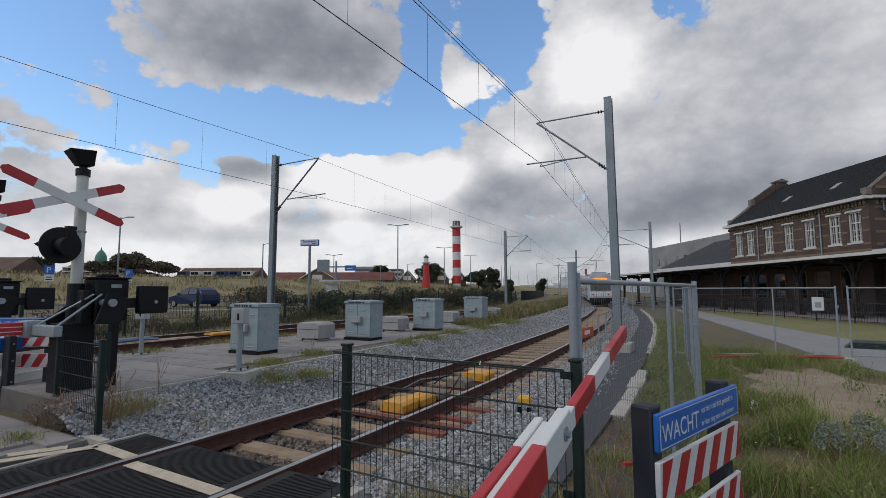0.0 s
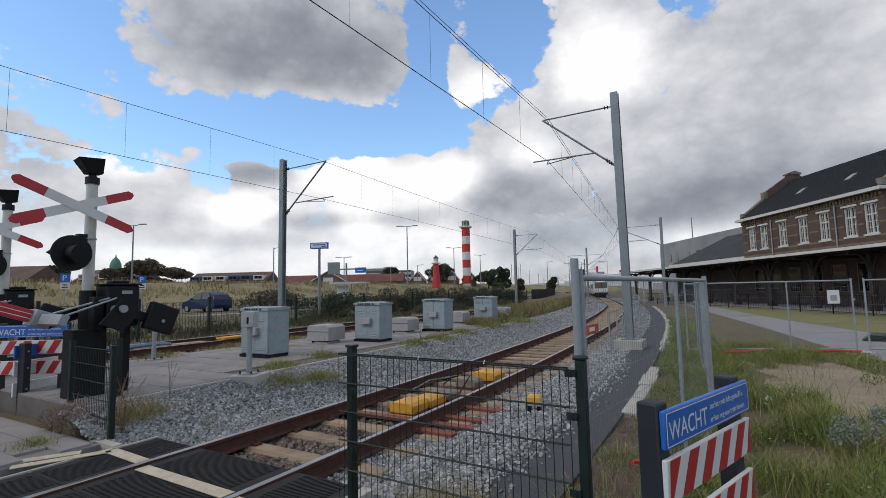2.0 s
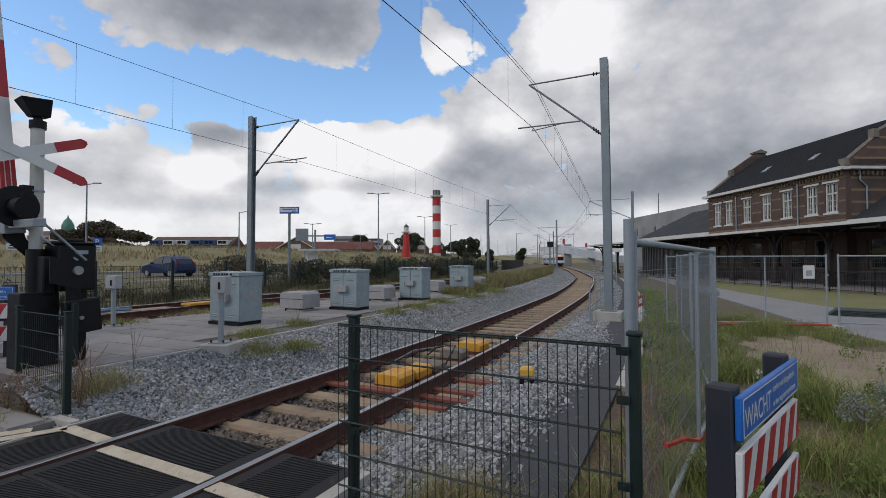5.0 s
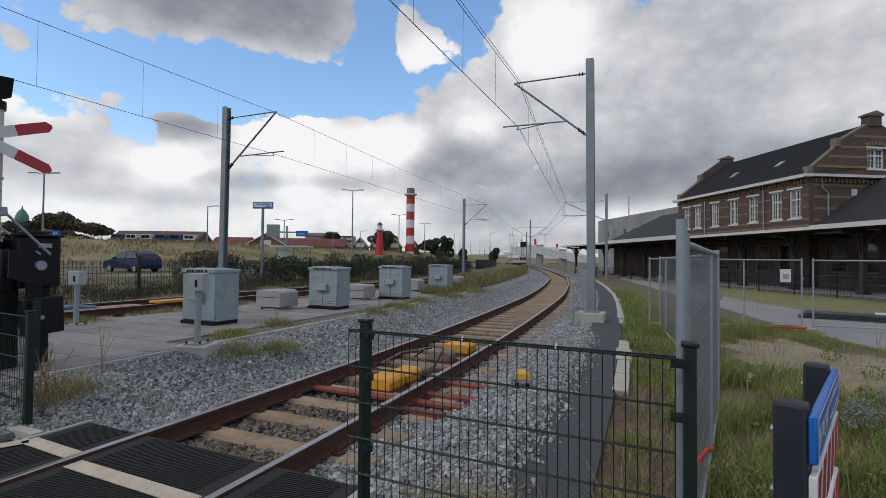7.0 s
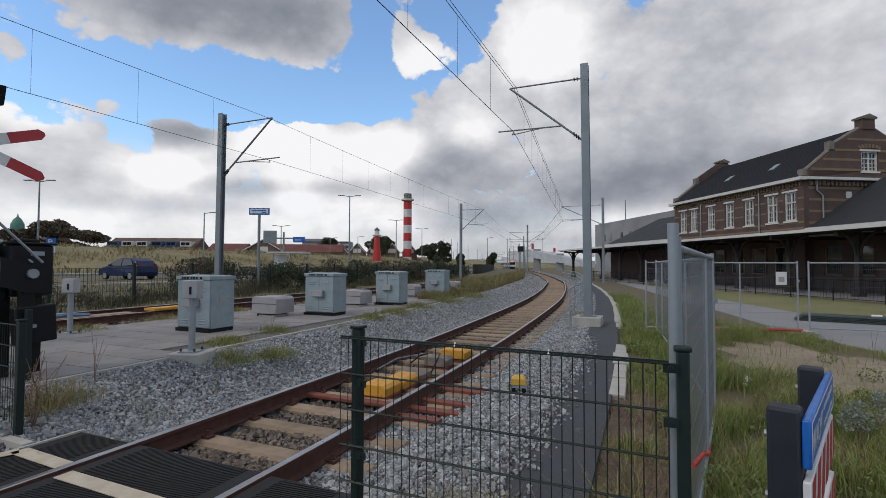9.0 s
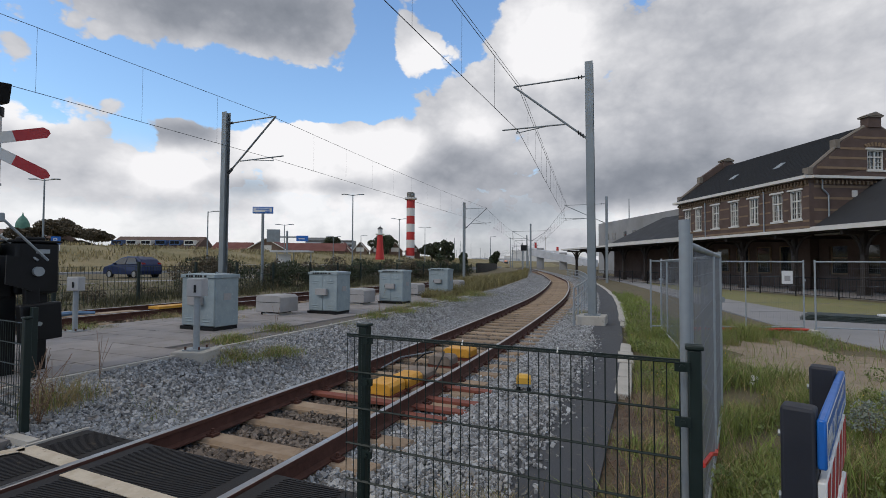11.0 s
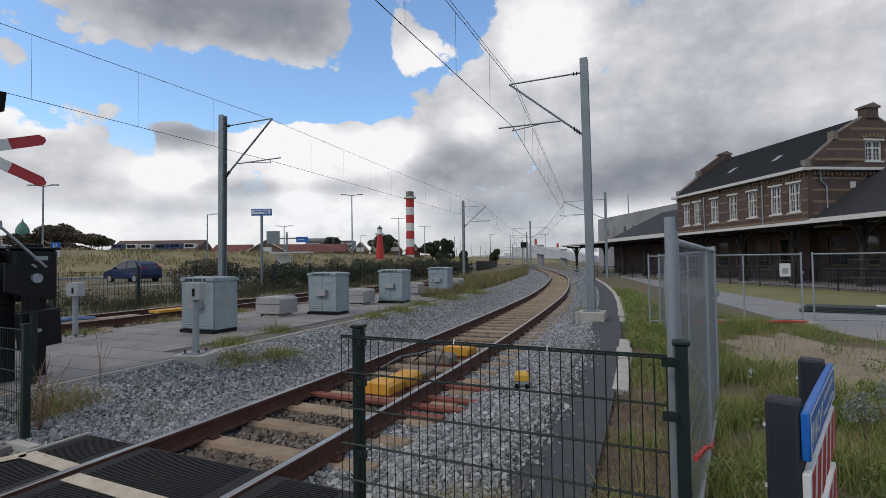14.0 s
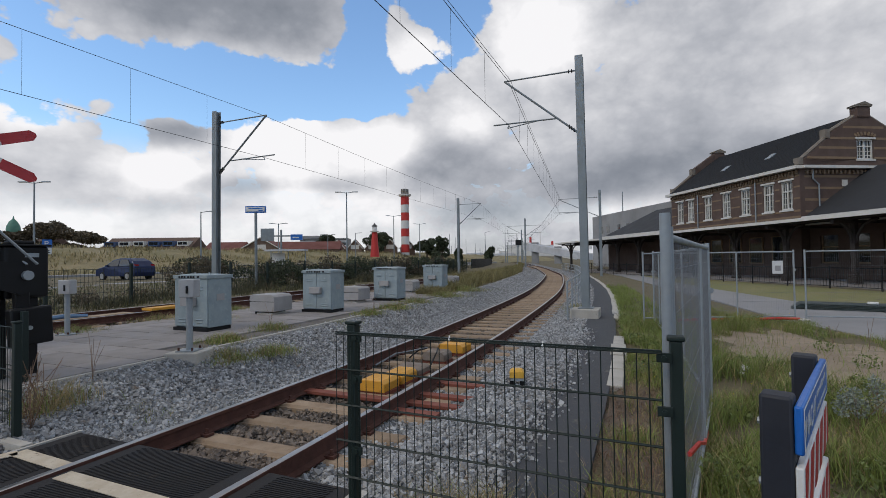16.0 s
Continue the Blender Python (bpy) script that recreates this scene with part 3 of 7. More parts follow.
# ---- level crossing ----
def build_crossing():
    x0 = near_x(0)
    # road surface on both sides of the panels
    strip("road", PAVER, [(-40, -6, -40, 3.0, -0.02), (-5.45, -6, -5.45, 3.0, -0.02)][::1], "grey paved road up to the crossing", "road", lift=0.0, thick=0.2)
    strip("road_near", ASPHALT, [(-2.1, -8, -2.1, 2.75, -0.05), (9, -8, 9, 2.55, -0.05)], "dark asphalt road before the crossing", "road", lift=0.0, thick=0.2)
    cr = thing("level_crossing", "black ribbed rubber crossing panels between steel rails", "level crossing", kind="structure")

    def panel(xa, xb, ya, yb):
        sh = Shape().box(xa, ya, -0.16, xb, yb, -0.022)
        ob = part("crossing_panel", sh, RUBBER, cr, bevel=0.012)
        r = Shape()
        pa, pb, qa, qb = xa + 0.13, xb - 0.13, ya + 0.03, yb - 0.03
        c = pa - (qb - qa)
        while c < pb:
            lo, hi = max(pa, c), min(pb, c + qb - qa)
            if hi - lo > 0.03:
                a, b = (lo, qa + (lo - c)), (hi, qa + (hi - c))
                r.prism([(a[0] + 0.005, a[1] - 0.005), (b[0] + 0.005, b[1] - 0.005), (b[0] - 0.005, b[1] + 0.005), (a[0] - 0.005, a[1] + 0.005)], -0.024, -0.015)
            c += 0.042
        part("rib", r, RUBBER, ob, "raised anti-slip ribs", smooth=False)

    for k in range(6):
        yb = 3.45 - k * 1.2
        panel(x0 - 0.70, x0 + 0.695, yb - 1.19, yb)
        panel(x0 - 1.52, x0 - 0.79, yb - 1.19, yb)
        panel(x0 + 0.79, x0 + 1.55, yb - 1.19, yb - 0.02)
    # painted give-way bars
    for (xa, ya, xb, yb, w) in ((x0 - 1.47, 2.93, x0 - 0.79, 2.90, 0.13), (x0 - 0.62, 2.80, x0 + 0.69, 2.78, 0.13), (x0 + 0.80, 2.74, x0 + 1.5, 2.72, 0.13), (-5.3, 2.75, -6.2, 1.2, 0.13), (-5.05, 2.92, -5.4, 2.2, 0.12)):
        d = Vector((xb - xa, yb - ya, 0)).normalized()
        s = Vector((-d.y, d.x, 0)) * w / 2
        a, b = Vector((xa, ya, 0)), Vector((xb, yb, 0))
        part("road_marking", Shape().prism([tuple((a - s).xy), tuple((b - s).xy), tuple((b + s).xy), tuple((a + s).xy)], -0.012, -0.006), LINE, cr, "worn cream road paint", smooth=False)
    part("panel_edge", Shape().box(-5.16, -3, -0.2, -5.13, 3.47, -0.012), CONCRETE, cr, "pale concrete edging")
    part("panel_edge", Shape().box(-5.7, 3.0, -0.2, -5.17, 3.09, -0.0), CONCRETE, cr, "pale concrete edging")
    part("panel_edge", Shape().box(-2.04, -3, -0.2, -1.93, 3.42, -0.012), CONCRETE, cr, "pale concrete edging")


# ---- catenary ----
def build_mast(name, x, y, z, top, tx, contact, mess, lean, w=0.21, label="grey steel overhead line mast with bracket arm", plinth=True):
    """tx: where the wires hang; contact, mess: their heights."""
    m = thing(name, label, "catenary mast", "overhead line masts")
    h = w / 2
    lx = lean
    f, web = h - 0.02, 0.012
    beam = [(-h, -h), (h, -h), (h, -f), (web, -f), (web, f), (h, f), (h, h), (-h, h), (-h, f), (-web, f), (-web, -f), (-h, -f)]
    k = len(beam)
    s = Shape().add([(x + p, y + q, z) for p, q in beam] + [(x + p + lx, y + q, top) for p, q in beam],
                    [(i, (i + 1) % k, k + (i + 1) % k, k + i) for i in range(k)] + [(11, 2, 1, 0), (9, 4, 3, 10), (8, 7, 6, 5)] + [(k, k + 1, k + 2, k + 11), (k + 10, k + 3, k + 4, k + 9), (k + 5, k + 6, k + 7, k + 8)])
    part("post", s, MASTPAINT, m, smooth=False)
    sgn = 1 if tx > x else -1
    fx = x + lx * 0.9
    tipx = tx + 0.12 * sgn
    lowx = x + lx * 0.65 + sgn * h
    arm = Shape().tube([(fx + sgn * h, y, mess + 0.0), (tipx, y, mess)], 0.022)
    part("top_tie", arm, MASTPAINT, m)
    part("strut", Shape().tube([(lowx, y, contact - 0.42), (tipx, y, mess)], 0.032), MASTPAINT, m)
    reg0 = lowx + (tipx - lowx) * 0.28
    part("registration_arm", Shape().tube([(reg0, y, contact + 0.03), (tx - 0.12 * -sgn * 1.0 + sgn * 0.35, y, contact + 0.05)], 0.022).tube([(reg0 + sgn * 0.5, y, contact + 0.03), (tx + sgn * 0.05, y, contact - 0.08), (tx, y, contact)], 0.015), MASTPAINT, m)
    for f, start, r in ((0.04, (lowx, y, contact - 0.42), 0.06), (0.07, (lowx, y, contact - 0.42), 0.06), (0.10, (lowx, y, contact - 0.42), 0.06), (0.05, (fx + sgn * h, y, mess), 0.05), (0.09, (fx + sgn * h, y, mess), 0.05)):
        p = Vector(start).lerp(Vector((tipx, y, mess)), f)
        part("insulator", Shape().cyl(p - Vector((0.012, 0, 0)), p + Vector((0.012, 0, 0)), r, n=10), BLACK, m, "dark insulator disc")
    if plinth:
        part("base_plate", Shape().box(x - 0.2, y - 0.2, z, x + 0.2, y + 0.2, z + 0.03), MASTPAINT, m)
        part("plinth", Shape().box(x - 0.38, y - 0.38, z - 0.3, x + 0.36, y + 0.38, z), CONCRETE, m, "pale concrete plinth", bevel=0.02)
    return m


def wire_run(name, label, pts, sag, r=0.008, doubled=0.0):
    sh = Shape()
    drops = []
    for (x0, y0, c0, m0), (x1, y1, c1, m1) in zip(pts, pts[1:]):
        n = max(int(abs(y1 - y0) / 2.2), 3)
        cs, ms = [], []
        for i in range(n + 1):
            t = i / n
            x, y = x0 + (x1 - x0) * t, y0 + (y1 - y0) * t
            ms.append((x, y, m0 + (m1 - m0) * t - 4 * sag * t * (1 - t)))
            cs.append((x, y, c0 + (c1 - c0) * t))
            if 0 < i < n:
                drops.append((cs[-1], ms[-1]))
        sh.tube(cs, r, 5).tube(ms, r, 5)
        if doubled:
            sh.tube([(p[0] + doubled, p[1], p[2] + 0.02) for p in ms], r * 0.8, 5)
    w = thing(name, label, "overhead wire")
    part("cable_run", sh, WIRE, w)
    d = Shape()
    for a, b in drops:
        d.tube([a, b], r * 0.45, 4)
    tagged(part("dropper", d, WIRE, w, "thin vertical dropper wires"), kind="stuff")


def build_catenary():
    build_mast("catenary_mast", -1.70, 14.28, 0.17, 7.17, -3.78, 5.48, 6.79, -0.06)
    build_mast("catenary_mast", -14.4, 13.3, 0.35, 7.02, -12.15, 5.15, 6.6, 0.05, plinth=False)
    build_mast("catenary_mast", -16.0, 41.8, 0.2, 7.2, -13.9, 5.2, 6.6, 0.0, 0.2, plinth=False)
    build_mast("catenary_mast", -3.6, 42.5, 0.0, 7.2, -6.9, 5.4, 6.6, 0.0, 0.2, plinth=False)
    for y, side in ((72, 3.2), (100, 3.2), (135, 3.2), (170, 3.0), (215, 3.0), (260, 3.0)):
        x = (near_x(y) + far_x(y)) / 2 + random.uniform(-0.2, 0.2)
        build_mast("catenary_mast", x, y, 0.0, 7.6, near_x(y) - 0.2, 5.4, 6.5, 0.0, 0.2, plinth=False)
        part("far_arm", Shape().tube([(x, y, 6.5), (far_x(y), y, 6.5)], 0.03).tube([(x, y, 5.0), (far_x(y), y, 6.5)], 0.03).tube([(x - 0.6, y, 5.4), (far_x(y) - 0.6, y, 5.4)], 0.025), MASTPAINT, bpy.data.objects[[o.name for o in scene.objects if o.name.startswith("catenary_mast")][-1]])
    wire_run("overhead_wire", "dark contact and carrier wires over the near track", [(-4.05, -26, 5.48, 7.0), (-3.78, 14.28, 5.48, 6.79), (-6.9, 42.5, 5.4, 6.6), (near_x(72) - 0.2, 72, 5.4, 6.5), (near_x(100) - 0.2, 100, 5.4, 6.5), (near_x(135), 135, 5.4, 6.5), (near_x(170), 170, 5.4, 6.5), (near_x(215), 215, 5.4, 6.5), (near_x(260), 260, 5.4, 6.5)], 0.02, 0.008, 0.06)
    wire_run("overhead_wire", "dark contact and carrier wires over the far track", [(-12.2, -26, 5.15, 6.6), (-12.15, 13.3, 5.15, 6.6), (-13.9, 41.8, 5.2, 6.6), (far_x(72), 72, 5.3, 6.5), (far_x(100), 100, 5.4, 6.5), (far_x(135), 135, 5.4, 6.5), (far_x(170), 170, 5.4, 6.5), (far_x(215), 215, 5.4, 6.5)], 0.1, 0.007)


# ---- station ----
ST = Matrix.Translation((9.65, 40.25, -0.1)) @ pose(0, 0, 0, 0, 0, 29.6)
# local frame of the station: x runs away from the track behind the facade, y along the facade away from the crossing


def build_station():
    b = thing("station_building", "dark brown brick station with slate roof and white windows", "building", m=ST)
    LEN, DEP, EAVE, RIDGE = 14.9, 10.0, 7.55, 11.5
    # facade wall with openings
    wins = [1.12, 2.75, 5.05, 7.2, 9.5, 11.9, 13.5]
    ww, w0, w1 = 0.98, 4.83, 6.85
    sh = Shape()
    edges = [0]
    for c in wins:
        edges += [c - ww / 2, c + ww / 2]
    edges.append(LEN)
    part("facade_wall", Shape().box(0, 0, 0, 0.35, LEN, w0), BRICK, b, smooth=False)
    part("facade_wall", Shape().box(0, 0, w1, 0.35, LEN, EAVE), BRICK, b, smooth=False)
    for i in range(0, len(edges) - 1, 2):
        part("pier", Shape().box(0, edges[i], w0, 0.35, edges[i + 1], w1), BRICK, b, smooth=False)
    part("rear_wall", Shape().box(DEP - 0.35, 0, 0, DEP, LEN, EAVE), BRICK, b)
    for yy in (0.0, LEN - 0.35):
        g = Shape()
        prof = [(0.352, 0), (DEP - 0.352, 0), (DEP - 0.352, EAVE), (DEP - 0.1, EAVE), (DEP - 0.1, EAVE + 0.45), (DEP - 2.2, EAVE + 2.2), (DEP - 2.2, EAVE + 2.75), (5.6, RIDGE + 0.3), (4.4, RIDGE + 0.3), (2.2, EAVE + 2.75), (2.2, EAVE + 2.2), (0.1, EAVE + 0.45), (0.1, EAVE), (0.352, EAVE)]
        mm = pose(0, yy + 0.35, 0, 90, 0, 0)
        if yy == 0.0:
            # gable with its window opening, in three pieces
            g.prism([(0.352, 0), (DEP - 0.352, 0), (DEP - 0.352, 8.25), (0.352, 8.25)], 0.0, 0.35, mm)
            g.prism([(0.12, 7.6), (4.45, 8.25), (4.45, 9.7), (2.2, 9.7), (0.12, 8.05)], 0.0, 0.35, mm)
            g.prism([(DEP - 0.12, 7.6), (DEP - 0.12, 8.05), (DEP - 2.2, 9.7), (5.75, 9.7), (5.75, 8.25)], 0.0, 0.35, mm)
            g.prism([(2.2, 9.7), (DEP - 2.2, 9.7), (DEP - 2.2, 9.95), (5.6, 11.25), (4.4, 11.25), (2.2, 9.95)], 0.0, 0.35, mm)
            part("gable_wall", g, BRICK, b, "brown brick gable with tan bands", smooth=False)
            for z in (4.55, 5.35, 6.15, 6.95, 8.25, 8.95, 9.62, 10.4):
                half = 0 if z < 8 else max((z - 8.05) * 1.3, 0)
                xa, xb = 0.36 + half, DEP - 0.36 - half
                if 8.2 < z < 9.65:
                    for p, q in ((xa, 4.4), (5.8, xb)):
                        part("brick_band", Shape().box(p, -0.012, z, q, 0.05, z + 0.16), BAND, b)
                else:
                    part("brick_band", Shape().box(xa, -0.012, z, xb, 0.05, z + 0.16), BAND, b)
        else:
            g.prism(prof, 0.0, 0.35, mm)
            part("gable_wall", g, BRICK, b, smooth=False)
        cop = Shape()
        for a, c in (((0.0, 8.05), (2.15, 9.75)), ((2.15, 10.0), (4.4, 11.3)), ((DEP, 8.05), (DEP - 2.15, 9.75)), ((DEP - 2.15, 10.0), (5.6, 11.3))):
            cop.cyl((a[0], yy + 0.17, a[1]), (c[0], yy + 0.17, c[1]), 0.13, n=6)
        cop.box(2.0, yy - 0.05, 9.7, 2.35, yy + 0.4, 10.3).box(DEP - 2.35, yy - 0.05, 9.7, DEP - 2.0, yy + 0.4, 10.3).box(-0.1, yy - 0.05, 7.85, 0.25, yy + 0.4, 8.3)
        part("coping", cop, STONEGREY, b, "grey stone coping")
        ch = part("chimney", Shape().box(4.5, yy - 0.08, 11.2, 5.5, yy + 0.5, 11.92), BRICK, b, "brown brick chimney", bevel=0.02)
        part("cap", Shape().box(4.4, yy - 0.16, 11.92, 5.6, yy + 0.6, 12.02).prism([(4.36, 0), (5.64, 0), (5.0, 0.26)], -0.62, 0.18, pose(0, yy, 12.02, 90, 0, 0)), STONEGREY, ch, "pitched stone cap")
    # roof
    rf = Shape()
    for s in (0, 1):
        xs = (-0.35, 5.0) if not s else (DEP + 0.35, 5.0)
        rf.add([(xs[0], 0.3, EAVE + 0.22), (xs[0], LEN - 0.3, EAVE + 0.22), (xs[1], LEN - 0.3, RIDGE), (xs[1], 0.3, RIDGE), (xs[0], 0.3, EAVE + 0.08), (xs[0], LEN - 0.3, EAVE + 0.08), (xs[1], LEN - 0.3, RIDGE - 0.15), (xs[1], 0.3, RIDGE - 0.15)],
               [(0, 1, 2, 3), (4, 5, 6, 7), (0, 1, 5, 4), (1, 2, 6, 5), (2, 3, 7, 6), (3, 0, 4, 7)])
    roof = part("roof", rf, SLATE, b, "dark slate roof", smooth=False)
    for i in range(26):
        t = (i + 0.5) / 26
        x, z = -0.35 + 5.35 * t, EAVE + 0.22 + (RIDGE - EAVE - 0.22) * t
        part("slate_course", Shape().box(x - 0.1, 0.31, z - 0.06, x + 0.1, LEN - 0.31, z + 0.012, None), SLATE, roof, smooth=False)
    for y in (4.6, 9.6):
        m2 = pose(1.9, y, EAVE + 0.22 + 2.25 * 0.697, 0, -34.9, 0)
        part("skylight", Shape().box(-0.4, -0.25, 0.02, 0.4, 0.25, 0.09, m2), GALV, b, "small roof skylight")
    part("cornice", Shape().box(-0.5, -0.25, EAVE - 0.02, 0.0, LEN + 0.25, EAVE + 0.2).box(0.002, -0.4, EAVE + 0.0, DEP, -0.002, EAVE + 0.18), TRIM, b, "white painted gutter cornice")
    den = Shape().box(-0.16, 0, EAVE - 0.35, -0.002, 0.13, EAVE - 0.1).mesh("dentil", BAND)
    for i in range(52):
        part("dentil", den, None, b).location = (0, 0.1 + i * (LEN - 0.3) / 51, 0)
    den = Shape().box(0, -0.16, EAVE - 0.35, 0.13, -0.002, EAVE - 0.1).mesh("dentil", BAND)
    for i in range(30):
        part("dentil", den, None, b).location = (0.4 + i * 0.32, 0, 0)
    for z in (4.2, 4.62, 5.5, 6.3, 7.05):
        bs = Shape()
        ed = [0.02] + [e for c in wins for e in (c - ww / 2 - 0.12, c + ww / 2 + 0.12)] + [LEN - 0.02]
        if 4.8 < z < 7.0:
            for i in range(0, len(ed) - 1, 2):
                part("brick_band", Shape().box(-0.012, ed[i], z, 0.05, ed[i + 1], z + 0.11), BAND, b)
        else:
            part("brick_band", bs.box(-0.012, 0.02, z, 0.05, LEN - 0.02, z + 0.14), BAND, b)
    for y in (3.9, 10.75):
        part("downpipe", Shape().cyl((-0.1, y, 3.9), (-0.1, y, EAVE), 0.05), GALV, b, "grey downpipe")
    part("downpipe", Shape().tube([(0.9, -0.1, EAVE), (0.9, -0.1, EAVE - 0.7), (1.35, -0.1, EAVE - 1.1), (1.35, -0.1, 4.5)], 0.05), GALV, b, "grey downpipe")

    def window(m, w, h):
        wn = part("window", Shape().box(-w / 2, 0.16, 0, w / 2, 0.17, h, m), WINGLASS, b, "dark glass in a white frame")
        fr = Shape()
        t = 0.09
        fr.box(-w / 2, 0.06, 0, -w / 2 + t, 0.2, h, m).box(w / 2 - t, 0.06, 0, w / 2, 0.2, h, m).box(-w / 2 + t, 0.06, h - t, w / 2 - t, 0.2, h, m).box(-w / 2 + t, 0.06, 0, w / 2 - t, 0.2, t, m)
        fr.box(-0.05, 0.08, t, 0.05, 0.19, h - t, m).box(-w / 2 + t, 0.09, h * 0.62, w / 2 - t, 0.185, h * 0.62 + 0.09, m)
        for sx in (-0.25, 0.25):
            fr.box(sx * w - 0.015, 0.11, t, sx * w + 0.015, 0.18, h - t, m)
        for sz in (0.2, 0.4):
            fr.box(-w / 2 + t, 0.11, h * sz, w / 2 - t, 0.18, h * sz + 0.03, m)
        part("frame", fr, TRIM, wn, "white painted frame", smooth=False)
        part("sill", Shape().box(-w / 2 - 0.1, -0.08, -0.12, w / 2 + 0.1, 0.05, 0.0, m), TRIM, wn, "white sill")
        part("lintel", Shape().box(-w / 2 - 0.16, -0.07, h, w / 2 + 0.16, 0.06, h + 0.13, m), TRIM, wn, "white lintel")
        ar = Shape()
        for i in range(7):
            a = math.pi * (0.2 + 0.6 * i / 6)
            ar.box(-0.07, -0.05, 0, 0.07, 0.04, 0.26, m @ pose(math.cos(a) * w * 0.62, 0, h + 0.08 + math.sin(a) * 0.18, 0, 90 - math.degrees(a), 0))
        part("brick_arch", ar, BAND, wn, smooth=False)

    for c in wins:
        window(pose(0, c, w0, 0, 0, -90), ww, w1 - w0)
    window(pose(5.1, 0, 8.25, 0, 0, 0), 1.25, 1.4)
    part("small_window", Shape().box(3.2, -0.05, 6.35, 3.6, 0.1, 6.8), TRIM, b, "small white vent window")
    # ground floor openings under the canopy
    return b


def build_annex():
    a = thing("station_annex", "low brick station wing with hipped slate roof", "building", m=ST)
    x0, x1, y0, y1, e = 0.6, 10.5, -16.0, -0.02, 4.15
    part("wall", Shape().box(x0, y0, 0, x0 + 0.3, y1, 1.05).box(x0, y0, 2.9, x0 + 0.3, y1, e), BRICK, a)
    y = y1 - 0.02
    while y > y0 + 0.6:
        part("pier", Shape().box(x0, y - 0.75, 1.052, x0 + 0.3, y, 2.898), BRICK, a)
        y -= 2.05
    part("wall", Shape().box(x0 + 0.302, y0, 0, x1, y0 + 0.3, e).box(x1 - 0.3, y0 + 0.302, 0, x1, y1, e), BRICK, a)
    y = y1 - 0.79
    while y > y0 + 1.9:
        w = part("window", Shape().box(x0 + 0.16, y - 1.27, 1.055, x0 + 0.18, y, 2.89), WINGLASS, a, "large dark window")
        f = Shape().box(x0 + 0.1, y - 1.27, 1.06, x0 + 0.22, y - 1.19, 2.88).box(x0 + 0.1, y - 0.08, 1.06, x0 + 0.22, y, 2.88).box(x0 + 0.1, y - 1.18, 2.1, x0 + 0.22, y - 0.09, 2.18).box(x0 + 0.1, y - 1.18, 1.06, x0 + 0.22, y - 0.09, 1.16)
        part("frame", f, BAND, w, "dull brown frame")
        y -= 2.05
    r = Shape()
    xm = (x0 + x1) / 2
    rr = [(x0 - 0.5, y0 - 0.5, e), (x1 + 0.5, y0 - 0.5, e), (x1 + 0.5, y1, e), (x0 - 0.5, y1, e), (xm, y0 + 5, e + 3.6), (xm, y1, e + 3.6)]
    r.add(rr, [(0, 1, 4), (1, 2, 5, 4), (3, 0, 4, 5), (2, 3, 5), (0, 3, 2, 1)])
    part("roof", r, SLATE, a, "dark slate hipped roof", smooth=False)
    part("cornice", Shape().box(x0 - 0.62, y0 - 0.6, e - 0.12, x0 - 0.5, y1, e + 0.1), TRIM, a, "white cornice")
    d = Shape()
    for i in range(70):
        y = y0 + i * 0.225
        d.box(x0 - 0.5, y, e - 0.28, x0 - 0.3, y + 0.11, e - 0.125)
    part("dentil", d, TRIM, a, "white block dentils", smooth=False)
    part("frieze", Shape().box(x0 - 0.3, y0, e - 0.5, x0 - 0.003, y1, e - 0.002), TRIM, a, "white frieze board")
    # the wing at the far end
    c = thing("station_wing", "low far station wing with dark slate roof", "building", m=ST)
    part("wall", Shape().box(0.6, 14.92, 0, 9.5, 30, 4.3), BRICK, c)
    w = Shape()
    w.add([(0.1, 14.93, 4.3), (10, 14.93, 4.3), (10, 30.5, 4.3), (0.1, 30.5, 4.3), (5, 14.93, 7.4), (5, 26.0, 7.4)], [(0, 4, 5, 3), (1, 2, 5, 4), (2, 3, 5), (0, 1, 4), (0, 3, 2, 1)])
    part("roof", w, SLATE, c, "dark slate roof", smooth=False)
    part("cornice", Shape().box(0.0, 14.93, 4.1, 0.1, 30.5, 4.36), TRIM, c, "white cornice")
    # the hall behind it
    h = thing("concrete_hall", "grey concrete hall behind the station", "building")
    hm = Matrix.Translation((-9.4, 96, -0.1)) @ pose(0, 0, 0, 0, 0, 29.6)
    part("wall", Shape().box(0, -26, 0, 12, 0, 9.3, hm), FARGREY, h)
    for y in (-3.5, -6.0, -10, -13):
        part("window", Shape().box(-0.05, y - 0.9, 6.0, 0.0, y, 7.2, hm), WINGLASS, h, "dark window")


